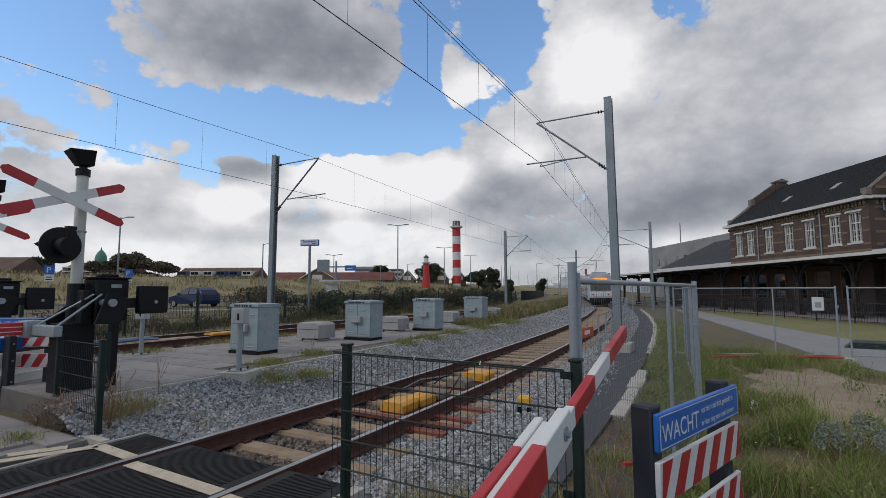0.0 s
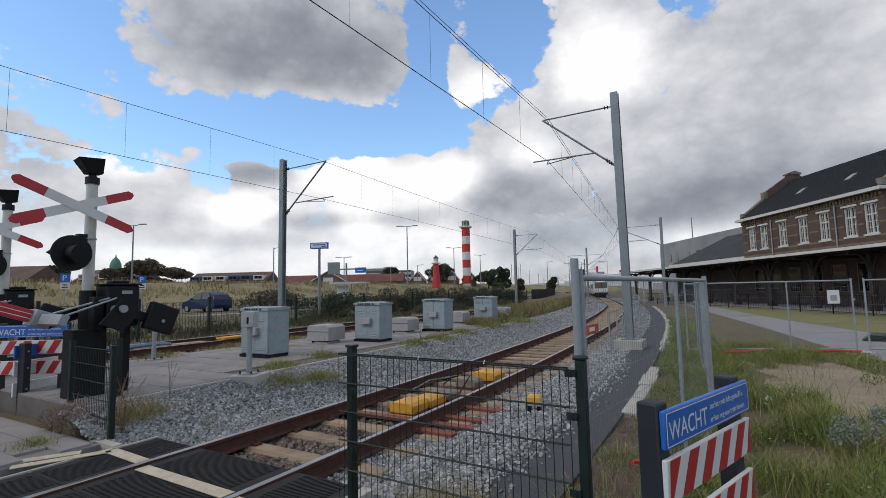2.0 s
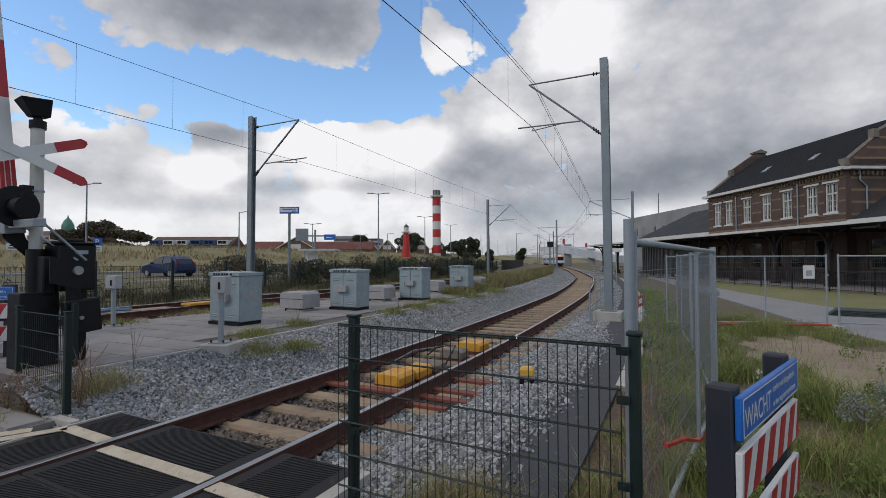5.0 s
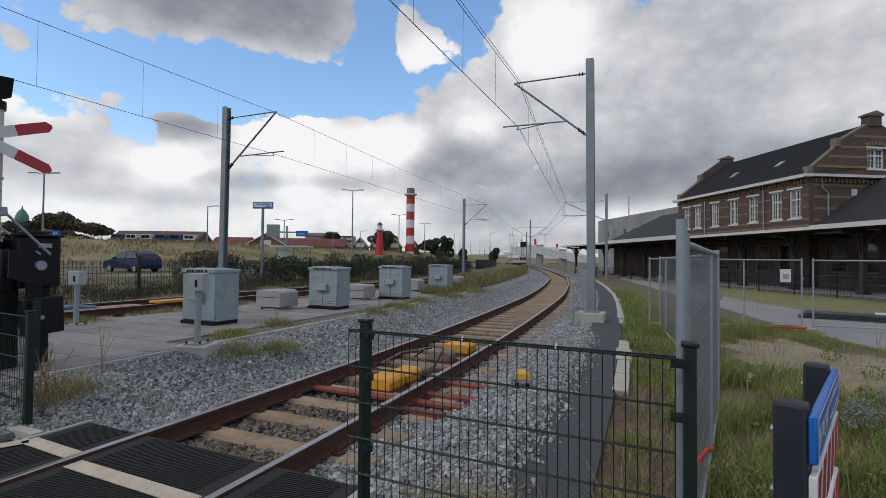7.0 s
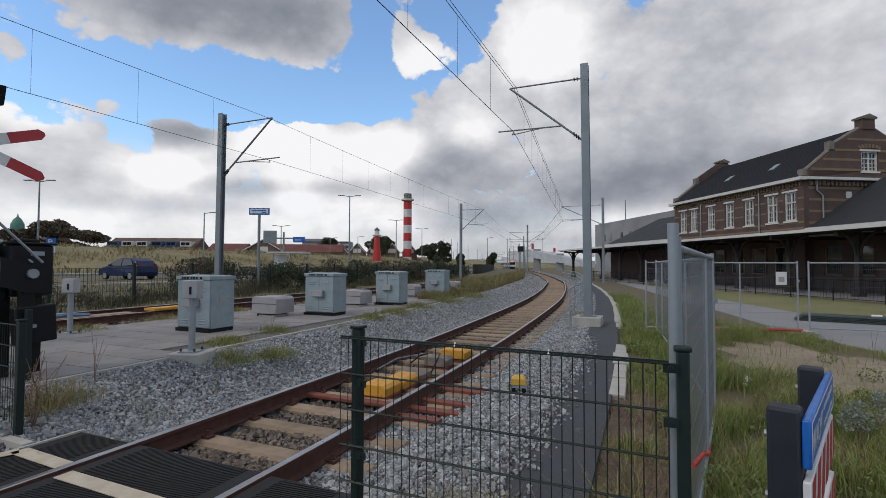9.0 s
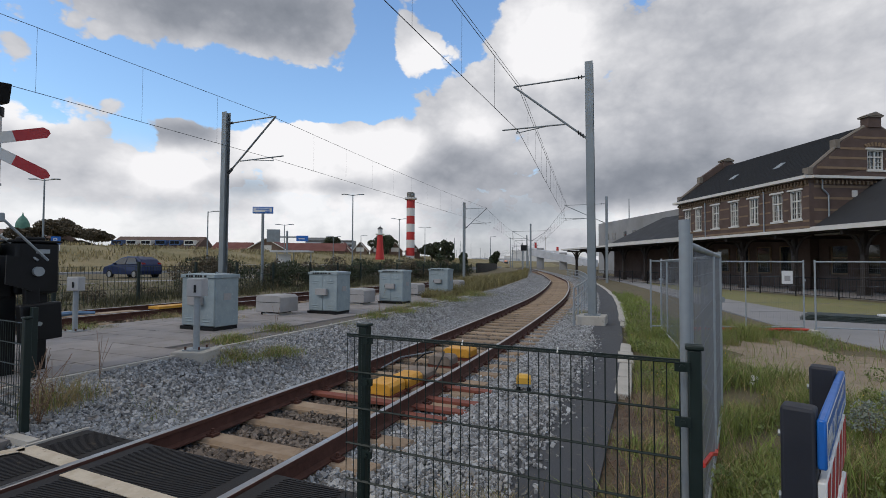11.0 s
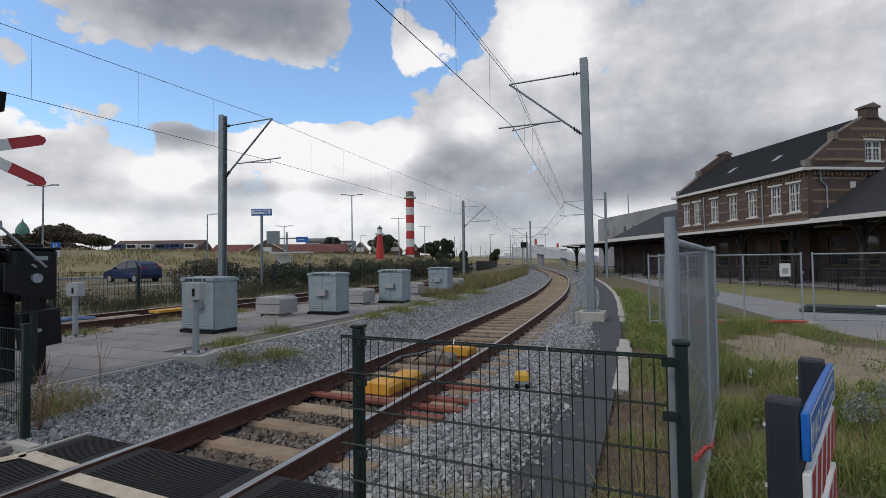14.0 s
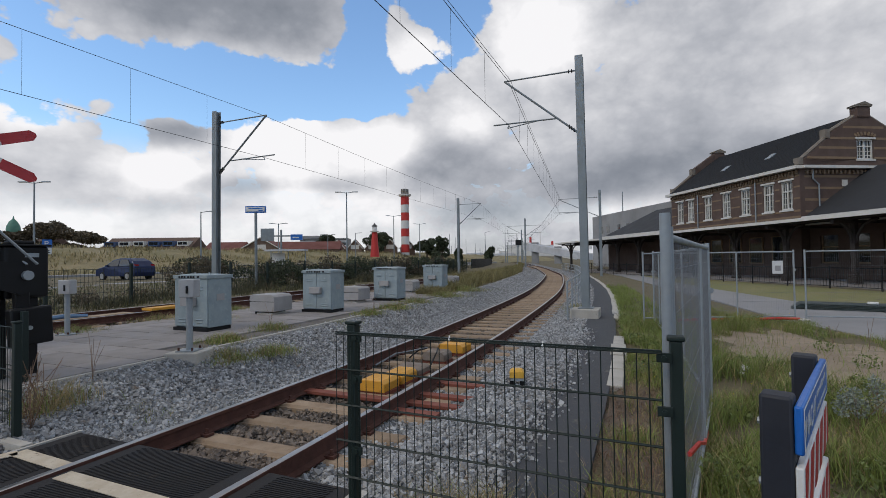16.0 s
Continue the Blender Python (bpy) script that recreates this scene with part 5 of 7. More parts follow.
def heras_panel(name, a, b, z0, top, feet=True, label="galvanised temporary site fence panel"):
    a, b = Vector(a), Vector(b)
    d = b - a
    L = d.length
    f = thing(name, label, "site fence", "temporary site fence panels", pose(a.x, a.y, z0, 0, 0, math.degrees(math.atan2(d.y, d.x))))
    H = top - z0
    for x in (0.02, L - 0.02):
        part("post", Shape().cyl((x, 0, 0), (x, 0, H), 0.021, n=12), GALV, f)
    part("top_tube", Shape().cyl((0.02, 0, H - 0.05), (L - 0.02, 0, H - 0.05), 0.019, n=10), GALV, f)
    part("bottom_tube", Shape().cyl((0.02, 0, 0.14), (L - 0.02, 0, 0.14), 0.019, n=10), GALV, f)
    part("middle_tube", Shape().cyl((L * 0.62, 0, 0.14), (L * 0.62, 0, H - 0.05), 0.017, n=10), GALV, f)
    up = bar_mesh("mesh_wire", (0, 0, 0.14), (0, 0, H - 0.05), 0.0010, GALVWIRE, 4)
    n = int(L / 0.042)
    for i in range(1, n):
        part("mesh_wire", up, None, f).location = (i * L / n, 0, 0)
    c = bar_mesh("cross_wire", (0.02, 0, 0), (L - 0.02, 0, 0), 0.0017, GALVWIRE, 4)
    for k in range(7):
        part("cross_wire", c, None, f).location = (0, 0, 0.3 + k * (H - 0.5) / 6)
    part("coupler", Shape().cyl((L - 0.03, -0.03, H * 0.72), (L + 0.03, 0.03, H * 0.72), 0.03, n=8), GALV, f)
    if feet:
        part("foot_block", Shape().box(L - 0.12, -0.35, -0.02, L + 0.12, 0.35, 0.1), CONCRETE, f, "concrete foot block", bevel=0.02)
    return f


def build_site_fences():
    p = single("fence_tube", Shape().cyl((-0.074, 2.955, -0.12), (-0.074, 2.955, 1.76), 0.0235, n=16), GALV, "thick galvanised steel tube beside the green fence", "fence post")
    heras_panel("site_fence", (-0.062, 2.985), (0.46, 6.5), -0.12, 1.70, False)
    heras_panel("site_fence", (0.44, 6.6), (0.28, 10.0), -0.1, 1.70, False)
    heras_panel("site_fence", (0.26, 10.05), (0.0, 13.4), -0.1, 1.70, False)
    heras_panel("site_fence", (-0.25, 13.55), (3.24, 14.98), -0.1, 1.69)
    heras_panel("site_fence", (3.44, 15.0), (6.9, 15.35), -0.1, 1.69)
    heras_panel("site_fence", (7.0, 15.4), (10.4, 15.9), -0.1, 1.69)
    q = thing("notice_board", "small white notice plate hung on the site fence", "notice", m=pose(2.82, 14.72, 1.1, 0, 0, 22))
    part("plate", Shape().box(-0.13, -0.03, 0, 0.13, -0.02, 0.32), WHITE, q)
    part("print_block", Shape().box(-0.07, -0.034, 0.07, 0.07, -0.031, 0.2), GREYBOX, q, "grey printed block")
    single("tape", Shape().tube([(0.5, 13.4, 0.02), (1.2, 13.85, 0.03), (2.0, 14.15, 0.0), (2.7, 14.5, 0.02), (3.25, 14.75, 0.0)], 0.035, 6), REDNET, "red plastic tape lying along the fence foot", "tape")
    single("tape", Shape().tube([(0.05, 3.7, 0.42), (0.16, 4.4, 0.25), (0.25, 5.0, 0.05), (0.33, 5.6, -0.05)], 0.016, 5), REDNET, "slack red tape tied to the site fence", "tape")
    o = thing("orange_notice", "orange plate tied to the site fence tube", "notice", m=pose(-0.055, 3.0, 1.315, 0, 0, 86))
    part("plate", Shape().box(0.0, -0.006, 0, 0.28, 0.0, 0.058), ORANGE, o)
    part("label_bar", Shape().box(0.09, -0.01, 0.018, 0.19, -0.007, 0.042), WHITE, o, "white printed bar")
    st = thing("panel_stack", "stack of dark green fence panels lying on the lawn", "panel stack", m=pose(4.9, 18.6, -0.11, 0, 0, -12))
    for k in range(5):
        part("panel", Shape().box(-0.9 + 0.05 * k, -0.5, 0.04 * k, 1.5 - 0.03 * k, 0.5, 0.04 * k + 0.03), TARPGREEN, st, bevel=0.005)
    part("white_bag", Shape().box(0.9, -0.2, 0.2, 1.15, 0.0, 0.27), WHITE, st, "small white bag", bevel=0.02)
    single("stake", Shape().box(3.15, 9.7, -0.15, 3.2, 9.75, 0.22), ORANGE, "orange marker stake in the dirt", "stake", bevel=0.004)
    single("litter_cup", Shape().cyl((1.05, 8.4, -0.09), (1.1, 8.42, 0.02), 0.04, 0.05, n=12), WHITE, "white crumpled cup in the grass", "litter")
    # dark lawn fence before the platform
    lf = thing("lawn_fence", "low dark bar fence between lawn and platform", "fence", m=ST)
    y = -26.0
    bar = bar_mesh("bar", (0, 0, 0.1), (0, 0, 1.0), 0.009, BLACK, 5)
    while y < 20:
        part("post", Shape().box(-6.63, y - 0.025, -0.05, -6.58, y + 0.025, 1.1), BLACK, lf)
        for k in range(1, 14):
            if len(lf.children) < 420:
                part("bar", bar, None, lf).location = (-6.605, y + k * 0.178, 0)
        part("rail_bar", Shape().box(-6.62, y, 0.98, -6.59, y + 2.5, 1.02).box(-6.62, y, 0.1, -6.59, y + 2.5, 0.13), BLACK, lf)
        y += 2.5
    # grey railing along the curve
    rl = thing("railing", "galvanised tubular railing along the curved track", "railing")
    rows = route(near_x, zero, 13.6, 62, 1.6)
    for a, b in zip(rows, rows[1:]):
        pa = Vector((a[0] + a[3] * 1.82, a[1] + a[4] * 1.82, 0))
        pb = Vector((b[0] + b[3] * 1.82, b[1] + b[4] * 1.82, 0))
        part("post", Shape().cyl(pa - Vector((0, 0, 0.2)), pa + Vector((0, 0, 0.95)), 0.024, n=8), GALV, rl)
        for h in (0.93, 0.62, 0.32):
            part("rail", Shape().cyl(pa + Vector((0, 0, h)), pb + Vector((0, 0, h)), 0.02, n=8), GALV, rl)
    # dark mesh fence beyond the far track
    bf = thing("trackside_fence", "tall dark green mesh fence beyond the far track", "fence")
    pts = [(-15.4, -6.0), (-15.3, 0.5), (-15.3, 3.2), (-15.4, 5.9), (-15.6, 8.6), (-16.0, 11.3), (-16.6, 14.0), (-17.3, 16.7), (-17.8, 19.5)]
    y = 22.3
    while y < 120:
        pts.append((far_x(y) - 4.6, y))
        y += 2.8 if y < 60 else 4.0
    for (xa, ya), (xb, yb) in zip(pts, pts[1:]):
        za, zb = float(land(np.array(xa), np.array(ya))), float(land(np.array(xb), np.array(yb)))
        part("post", Shape().box(xa - 0.04, ya - 0.04, za - 0.2, xa + 0.04, ya + 0.04, za + 1.35), GREENSTEEL, bf)
        if ya < 62:
            s = Shape()
            n = 22
            for i in range(1, n):
                t = i / n
                x, y2, z2 = xa + (xb - xa) * t, ya + (yb - ya) * t, za + (zb - za) * t
                s.box(x - 0.004, y2 - 0.004, z2, x + 0.004, y2 + 0.004, z2 + 1.2)
            for h in (0.1, 0.45, 0.8, 1.18):
                s.tube([(xa, ya, za + h), (xb, yb, zb + h)], 0.006, 4)
            tagged(part("mesh", s, GREENSTEEL, bf, smooth=False), kind="stuff")
        else:
            s = Shape()
            for i in range(1, 30):
                t = i / 30
                x, y2, z2 = xa + (xb - xa) * t, ya + (yb - ya) * t, za + (zb - za) * t
                s.box(x - 0.03, y2 - 0.03, z2, x + 0.03, y2 + 0.03, z2 + 1.4)
            tagged(part("mesh", s, BLACK, bf, smooth=False), kind="stuff")


# ---- warning sign and barriers ----
def text_part(body, size, m, material, parent, name="lettering", sx=1.0):
    cu = bpy.data.curves.new(name, "FONT")
    cu.body, cu.size, cu.extrude = body, size, 0.0006
    ob = bpy.data.objects.new(name, cu)
    scene.collection.objects.link(ob)
    dg = bpy.context.evaluated_depsgraph_get()
    me = bpy.data.meshes.new_from_object(ob.evaluated_get(dg))
    bpy.data.objects.remove(ob)
    bpy.data.curves.remove(cu)
    me.materials.clear()
    me.materials.append(material)
    t = new(name, me)
    t.parent = parent
    t.matrix_basis = m @ Matrix.Diagonal((sx, 1, 1, 1))
    return t


def striped_board(parent, x0, x1, z0, z1, y):
    b = part("striped_board", Shape().box(x0, y, z0, x1, y + 0.028, z1), WHITE, parent, "white board with slanted red stripes", bevel=0.006)
    s0, h = 0.115, z1 - z0
    x = x0 - 0.05
    k = 0
    for k in range(6):
        xa = x0 + 0.02 + k * 0.225 - 0.1
        poly = [(xa, z0 + 0.006), (xa + s0, z0 + 0.006), (xa + s0 + h * 0.55, z1 - 0.006), (xa + h * 0.55, z1 - 0.006)]
        poly = [(min(max(p, x0 + 0.012), x1 - 0.012), q) for p, q in poly]
        if max(p for p, q in poly) - min(p for p, q in poly) > 0.03:
            part("stripe", Shape().prism(poly, 0.0, 0.002, pose(0, y - 0.0005, 0, 90, 0, 0)), RED, b, "red reflective stripe", smooth=False)
    return b


def make_warning(text=True):
    s = thing("waiting_sign", "blue waiting sign over red and white striped boards on dark posts", "warning sign", "waiting signs")
    L = 1.13
    for x in (0.05, L - 0.1):
        part("post", Shape().box(x - 0.055, 0.032, -0.3, x + 0.055, 0.142, 1.02), DARKPOST, s, "dark recycled plastic post", bevel=0.012)
    b = part("sign_plate", Shape().box(0, 0, 0.805, L, 0.03, 0.99), BLUE, s, "blue enamel plate with white writing", bevel=0.008)
    part("border", Shape().box(0.012, -0.0025, 0.817, L - 0.012, -0.0005, 0.821).box(0.012, -0.0025, 0.974, L - 0.012, -0.0005, 0.978).box(0.012, -0.0025, 0.8215, 0.016, -0.0005, 0.9735).box(L - 0.016, -0.0025, 0.8215, L - 0.012, -0.0005, 0.9735), WHITE, b, "white border line")
    if text:
        text_part("WACHT", 0.128, pose(0.035, -0.001, 0.845, 90, 0, 0), WHITE, b, sx=0.95)
        text_part("tot het rode licht gedoofd is", 0.046, pose(0.53, -0.001, 0.912, 90, 0, 0), WHITE, b, sx=0.95)
        text_part("er kan nog een trein komen", 0.046, pose(0.53, -0.001, 0.842, 90, 0, 0), WHITE, b, sx=0.99)
    striped_board(s, 0.0, L, 0.555, 0.76, 0.002)
    striped_board(s, 0.0, L, 0.25, 0.455, 0.002)
    for z in (0.90, 0.66, 0.36):
        for x in (0.05, L - 0.1):
            part("bolt", Shape().cyl((x, 0.142, z), (x, 0.155, z), 0.014, n=6), GALV, s)
    return s


def boom_strips(parent, bounds, first_red, height, x0, x1, sign=1, zoff=0.0):
    """A boom along local +y cut into red and white lengths."""
    red = first_red
    for a, b in zip(bounds, bounds[1:]):
        h = height(0.5 * (a + b))
        ya, yb = sorted((a * sign, b * sign))
        part("boom_length", Shape().box(x0, ya, -h + zoff, x1, yb, zoff), RED if red else WHITE, parent, "red band" if red else "white band", bevel=0.006)
        red = not red


def build_near_barrier():
    piv = thing("barrier_boom", "red and white striped level crossing barrier boom", "barrier boom", "barrier booms")
    hh = lambda d: 0.136 if d < 3.9 else 0.09
    boom_strips(piv, [0.35, 1.2, 1.85, 2.46, 3.0, 3.55, 3.9], True, hh, -0.03, 0.025, 1, 0.068)
    boom_strips(piv, [3.9, 4.0, 4.43, 4.87, 5.55], False, hh, -0.025, 0.018, 1, 0.04)
    boom_strips(piv, [0.35, 1.2, 1.85, 2.46, 3.0, 3.53, 3.8], True, lambda d: 0.11, -0.10, -0.062, 1, 0.06)
    part("spacer_strip", Shape().box(-0.061, 0.36, -0.04, -0.031, 3.78, 0.052), WHITE, piv, "white spacer between the two boom halves", bevel=0.004)
    for d in (3.17, 3.8):
        b = part("bolt", Shape().cyl((0.024, d, 0), (0.031, d, 0), 0.03, n=20).cyl((0.031, d, 0), (0.044, d, 0), 0.015, n=6), GALV, piv, "steel bolt on a round washer")
    part("root", Shape().box(-0.115, -0.1, -0.1, 0.04, 0.45, 0.1), GALV, piv, "grey boom holder", bevel=0.01)
    dr = thing("barrier_drive", "black steel barrier drive housing behind the road", "barrier drive")
    part("housing", Shape().box(0.3, -2.0, -0.06, 0.75, -1.3, 1.1), BLACK, dr, bevel=0.02)
    part("shaft", Shape().cyl((0.06, -1.59, 0.39), (0.31, -1.59, 0.39), 0.05, n=14), GALV, dr)
    return piv


def make_cross(parent):
    c = part("crossbuck", Shape().box(-0.02, -0.07, -0.06, 0.02, 0.17, 0.06), WHITE, parent, "white mounting plate of the red and white cross")
    c.location = (0.13, -0.24, 2.89)
    L, w = 0.78, 0.064
    for k, s in enumerate((1, -1)):
        m = pose(0.02 + 0.012 * k, 0, 0, s * 21, 0, 0)
        part("arm", Shape().box(0, -L * 0.5, -w, 0.01, L * 0.5, w, m), WHITE, c, "white middle of the arm", smooth=False)
        for e in (-1, 1):
            poly = [(e * L * 0.5, -w), (e * (L * 0.93), -w), (e * L, -w * 0.3), (e * L, w * 0.3), (e * (L * 0.93), w), (e * L * 0.5, w)]
            mm = m @ Matrix(((0, 0, 1, 0), (1, 0, 0, 0), (0, 1, 0, 0), (0, 0, 0, 1)))
            part("tip", Shape().prism(poly, 0.0, 0.0105, mm), RED, c, "red tip", smooth=False)
    return c


def make_signal(lit):
    s = thing("crossing_signal", "pale pole with red and white cross and flashing lamp", "crossing signal", "crossing signals")
    part("pole", Shape().cyl((0, 0, 1.62), (0, 0, 3.28), 0.072, n=20), mat("cream_pole_paint", (0.55, 0.55, 0.50), 0.5, scale=2, bump=0.03), s, "cream-white upper pole")
    part("lower_pole", Shape().cyl((0, 0, -0.1), (0, 0, 1.72), 0.1, n=20), BLACK, s, "black lower pole")
    part("clamp", Shape().cyl((0, 0, 2.95), (0, 0, 2.97), 0.084, n=20).cyl((0, 0, 2.45), (0, 0, 2.47), 0.084, n=20), GALV, s)
    part("collar", Shape().cyl((0, 0, 3.26), (0, 0, 3.36), 0.09, n=16), BLACK, s)
    hd = Shape().add([(-0.15, -0.2, 3.6), (0.15, -0.24, 3.6), (0.15, 0.1, 3.64), (-0.15, 0.1, 3.64), (-0.08, -0.08, 3.4), (0.08, -0.08, 3.4), (0.08, 0.11, 3.42), (-0.08, 0.11, 3.42)], [(0, 1, 2, 3), (7, 6, 5, 4), (0, 4, 5, 1), (1, 5, 6, 2), (2, 6, 7, 3), (3, 7, 4, 0)])
    part("horn_neck", Shape().cyl((0, 0, 3.35), (0, 0, 3.42), 0.05, n=12), BLACK, s)
    part("bell_horn", hd, BLACK, s, "black warning horn", bevel=0.01)
    make_cross(s)
    lamp = part("lamp_backboard", Shape().cyl((0.05, -0.3, 2.27), (0.075, -0.3, 2.27), 0.25, n=28), BLACK, s, "round black backboard", bevel=0.004)
    lamp.location = (0, 0.06, -0.03)
    part("lamp_housing", Shape().cyl((0.07, -0.3, 2.27), (0.26, -0.27, 2.25), 0.11, 0.13, n=20), BLACK, lamp)
    part("lens", Shape().cyl((0.035, -0.3, 2.27), (0.048, -0.3, 2.27), 0.1, n=20), glow("lit_red_lens", (1.0, 0.03, 0.02), 3.0) if lit else LAMPRED, lamp, "glowing red lens" if lit else "dark red lens")
    part("hood", Shape().add([(0.05 - 0.05, -0.58, 2.27), (0.0, -0.5, 2.33), (0.0, -0.5, 2.22), (0.07, -0.45, 2.3)], [(0, 1, 3), (0, 2, 3), (1, 2, 3), (0, 1, 2)]), BLACK, lamp)
    part("bracket", Shape().box(-0.06, -0.16, 2.42, 0.05, -0.05, 2.52).tube([(0.0, -0.1, 2.46), (0.06, -0.16, 2.42), (0.07, -0.2, 2.36)], 0.025, 6), BLACK, s)
    return s


def make_drive():
    """The drive beside a signal: pivot at the local origin; the boom itself is a thing that moves."""
    d = thing("barrier_drive", "black barrier drive housing on a dark cabinet", "barrier drive", "barrier drives")
    part("housing", Shape().box(-0.5, -0.09, -0.27, -0.12, 0.35, 0.34), BLACK, d, bevel=0.03)
    part("badge", Shape().box(-0.12, 0.1, 0.21, -0.115, 0.24, 0.26), GALV, d, "pale nameplate")
    part("lid", Shape().box(-0.52, -0.11, 0.34, -0.1, 0.37, 0.365), BLACK, d, bevel=0.008)
    part("lid_latch", Shape().box(-0.4, 0.02, 0.365, -0.2, 0.24, 0.41), BLACK, d, bevel=0.015)
    part("neck", Shape().box(-0.42, -0.24, -0.3, -0.16, -0.1, 0.18), BLACK, d, "black gear neck", bevel=0.02)
    part("shaft", Shape().cyl((-0.13, 0, 0), (0.13, 0, 0), 0.05, n=14), GALV, d, "steel pivot shaft")
    part("cabinet", Shape().box(-0.5, -0.46, -1.5, -0.2, -0.04, -0.27), BLACK, d, "black lower cabinet", bevel=0.015)
    part("leg", Shape().box(-0.3, 0.18, -1.5, -0.2, 0.27, -0.27), BLACK, d)
    return d


def make_far_boom():
    b = thing("barrier_boom", "raised red and white barrier boom with black counterweight", "barrier boom", "barrier booms")
    for x in (-0.62,):
        a = Shape()
        a.prism([(0.14, -0.09), (0.1, 0.09), (-0.08, 0.1), (-0.42, -0.2), (-0.66, -0.24), (-0.66, -0.44), (-0.45, -0.43), (-0.06, -0.1)], 0, 0.02, Matrix(((0, 0, 1, x), (1, 0, 0, 0), (0, 1, 0, 0), (0, 0, 0, 1))))
        part("arm_plate", a, BLACK, b, "black lifting arm plate")
    part("boom_holder", Shape().box(-0.76, -0.72, -0.45, -0.5, -0.5, -0.23).box(-0.5, -0.66, -0.42, 0.12, -0.56, -0.28), GALV, b, "grey boom holder", bevel=0.01)
    boom_strips(b, [0.72, 1.5, 2.2, 2.9, 3.6, 4.2, 4.8, 5.4], True, lambda d: 0.16, -0.70, -0.58, -1, -0.25)
    part("stripe_line", Shape().box(-0.579, -1.5, -0.31, -0.576, -0.72, -0.30).box(-0.579, -1.5, -0.37, -0.576, -0.72, -0.36), WHITE, b, "thin white line")
    part("tail_arm", Shape().box(-0.04, 0.05, -0.08, 0.04, 0.62, 0.06), BLACK, b, bevel=0.01)
    part("counterweight", Shape().box(0.0, 0.37, -0.17, 0.12, 0.8, 0.24), BLACK, b, "black counterweight plate", bevel=0.02)
    part("cheek_plate", Shape().prism([(-0.2, -0.28), (0.12, -0.3), (0.22, -0.05), (0.14, 0.12), (-0.06, 0.13)], 0.0, 0.02, Matrix(((0, 0, 1, 0.1), (1, 0, 0, 0), (0, 1, 0, 0), (0, 0, 0, 1)))), BLACK, b, "black cheek plate")
    for x0, x1 in ((-0.5, -0.1), (0.06, 0.1)):
        part("stay", Shape().tube([(x0, -0.62, -0.3), (x1, -0.12, 0.12)], 0.014, 6), GALV, b, "pale steel stay")
    part("bolt", Shape().cyl((0.12, 0.6, 0.0), (0.14, 0.6, 0.0), 0.025, n=8), GALV, b)
    part("hub", Shape().cyl((0.1, 0, 0), (0.16, 0, 0), 0.055, n=12), GALV, b, "round steel hub")
    return b


build_surfaces()
build_cabinets()
build_track_gear()
build_green_fence()
build_site_fences()
near_sign = make_warning()
near_sign.matrix_basis = pose(0.375, 2.765, 0, 0, 0, math.degrees(math.atan2(1.075, 0.371)))
far_sign = copy_thing(near_sign, pose(-9.03, 3.1, 0.23, 0, 0, 31))
back_sign = copy_thing(near_sign, pose(-8.75, 4.2, -0.05, 0, 0, -70))
near_boom = build_near_barrier()
make_signal(False).matrix_basis = pose(-7.2, 3.56, 0)
make_signal(False).matrix_basis = pose(-10.64, 3.69, 0)
make_drive().matrix_basis = pose(-6.78, 3.77, 1.45)
make_drive().matrix_basis = pose(-10.4, 3.77, 1.45)
far_boom = make_far_boom()
second_boom = copy_thing(far_boom, pose(-10.4, 3.77, 1.45))


# ---- far scenery ----
DIKEGRASS = mat("pale_dry_dike_grass", (0.27, 0.215, 0.11), 0.95, other=(0.13, 0.125, 0.05), amount=0.5, scale=0.22, fine=2.5, bump=0.6, depth=0.3)


def ground_at(x, y):
    return float(land(np.array(float(x)), np.array(float(y))))


def build_dike():
    xs = np.linspace(-100, -50.5, 24)
    ys = np.linspace(-40, 330, 50)
    sh = Shape()
    for y in ys:
        for x in xs:
            sh.v.append((float(x), float(y), ground_at(x, y) + 0.16 + 0.1 * math.sin(x * 0.7 + y * 0.31)))
    n = len(xs)
    sh.f = [(j * n + i, j * n + i + 1, (j + 1) * n + i + 1, (j + 1) * n + i) for j in range(len(ys) - 1) for i in range(n - 1)]
    single("dike", sh, DIKEGRASS, "long dike covered with pale dry grass", "dike", kind="structure")


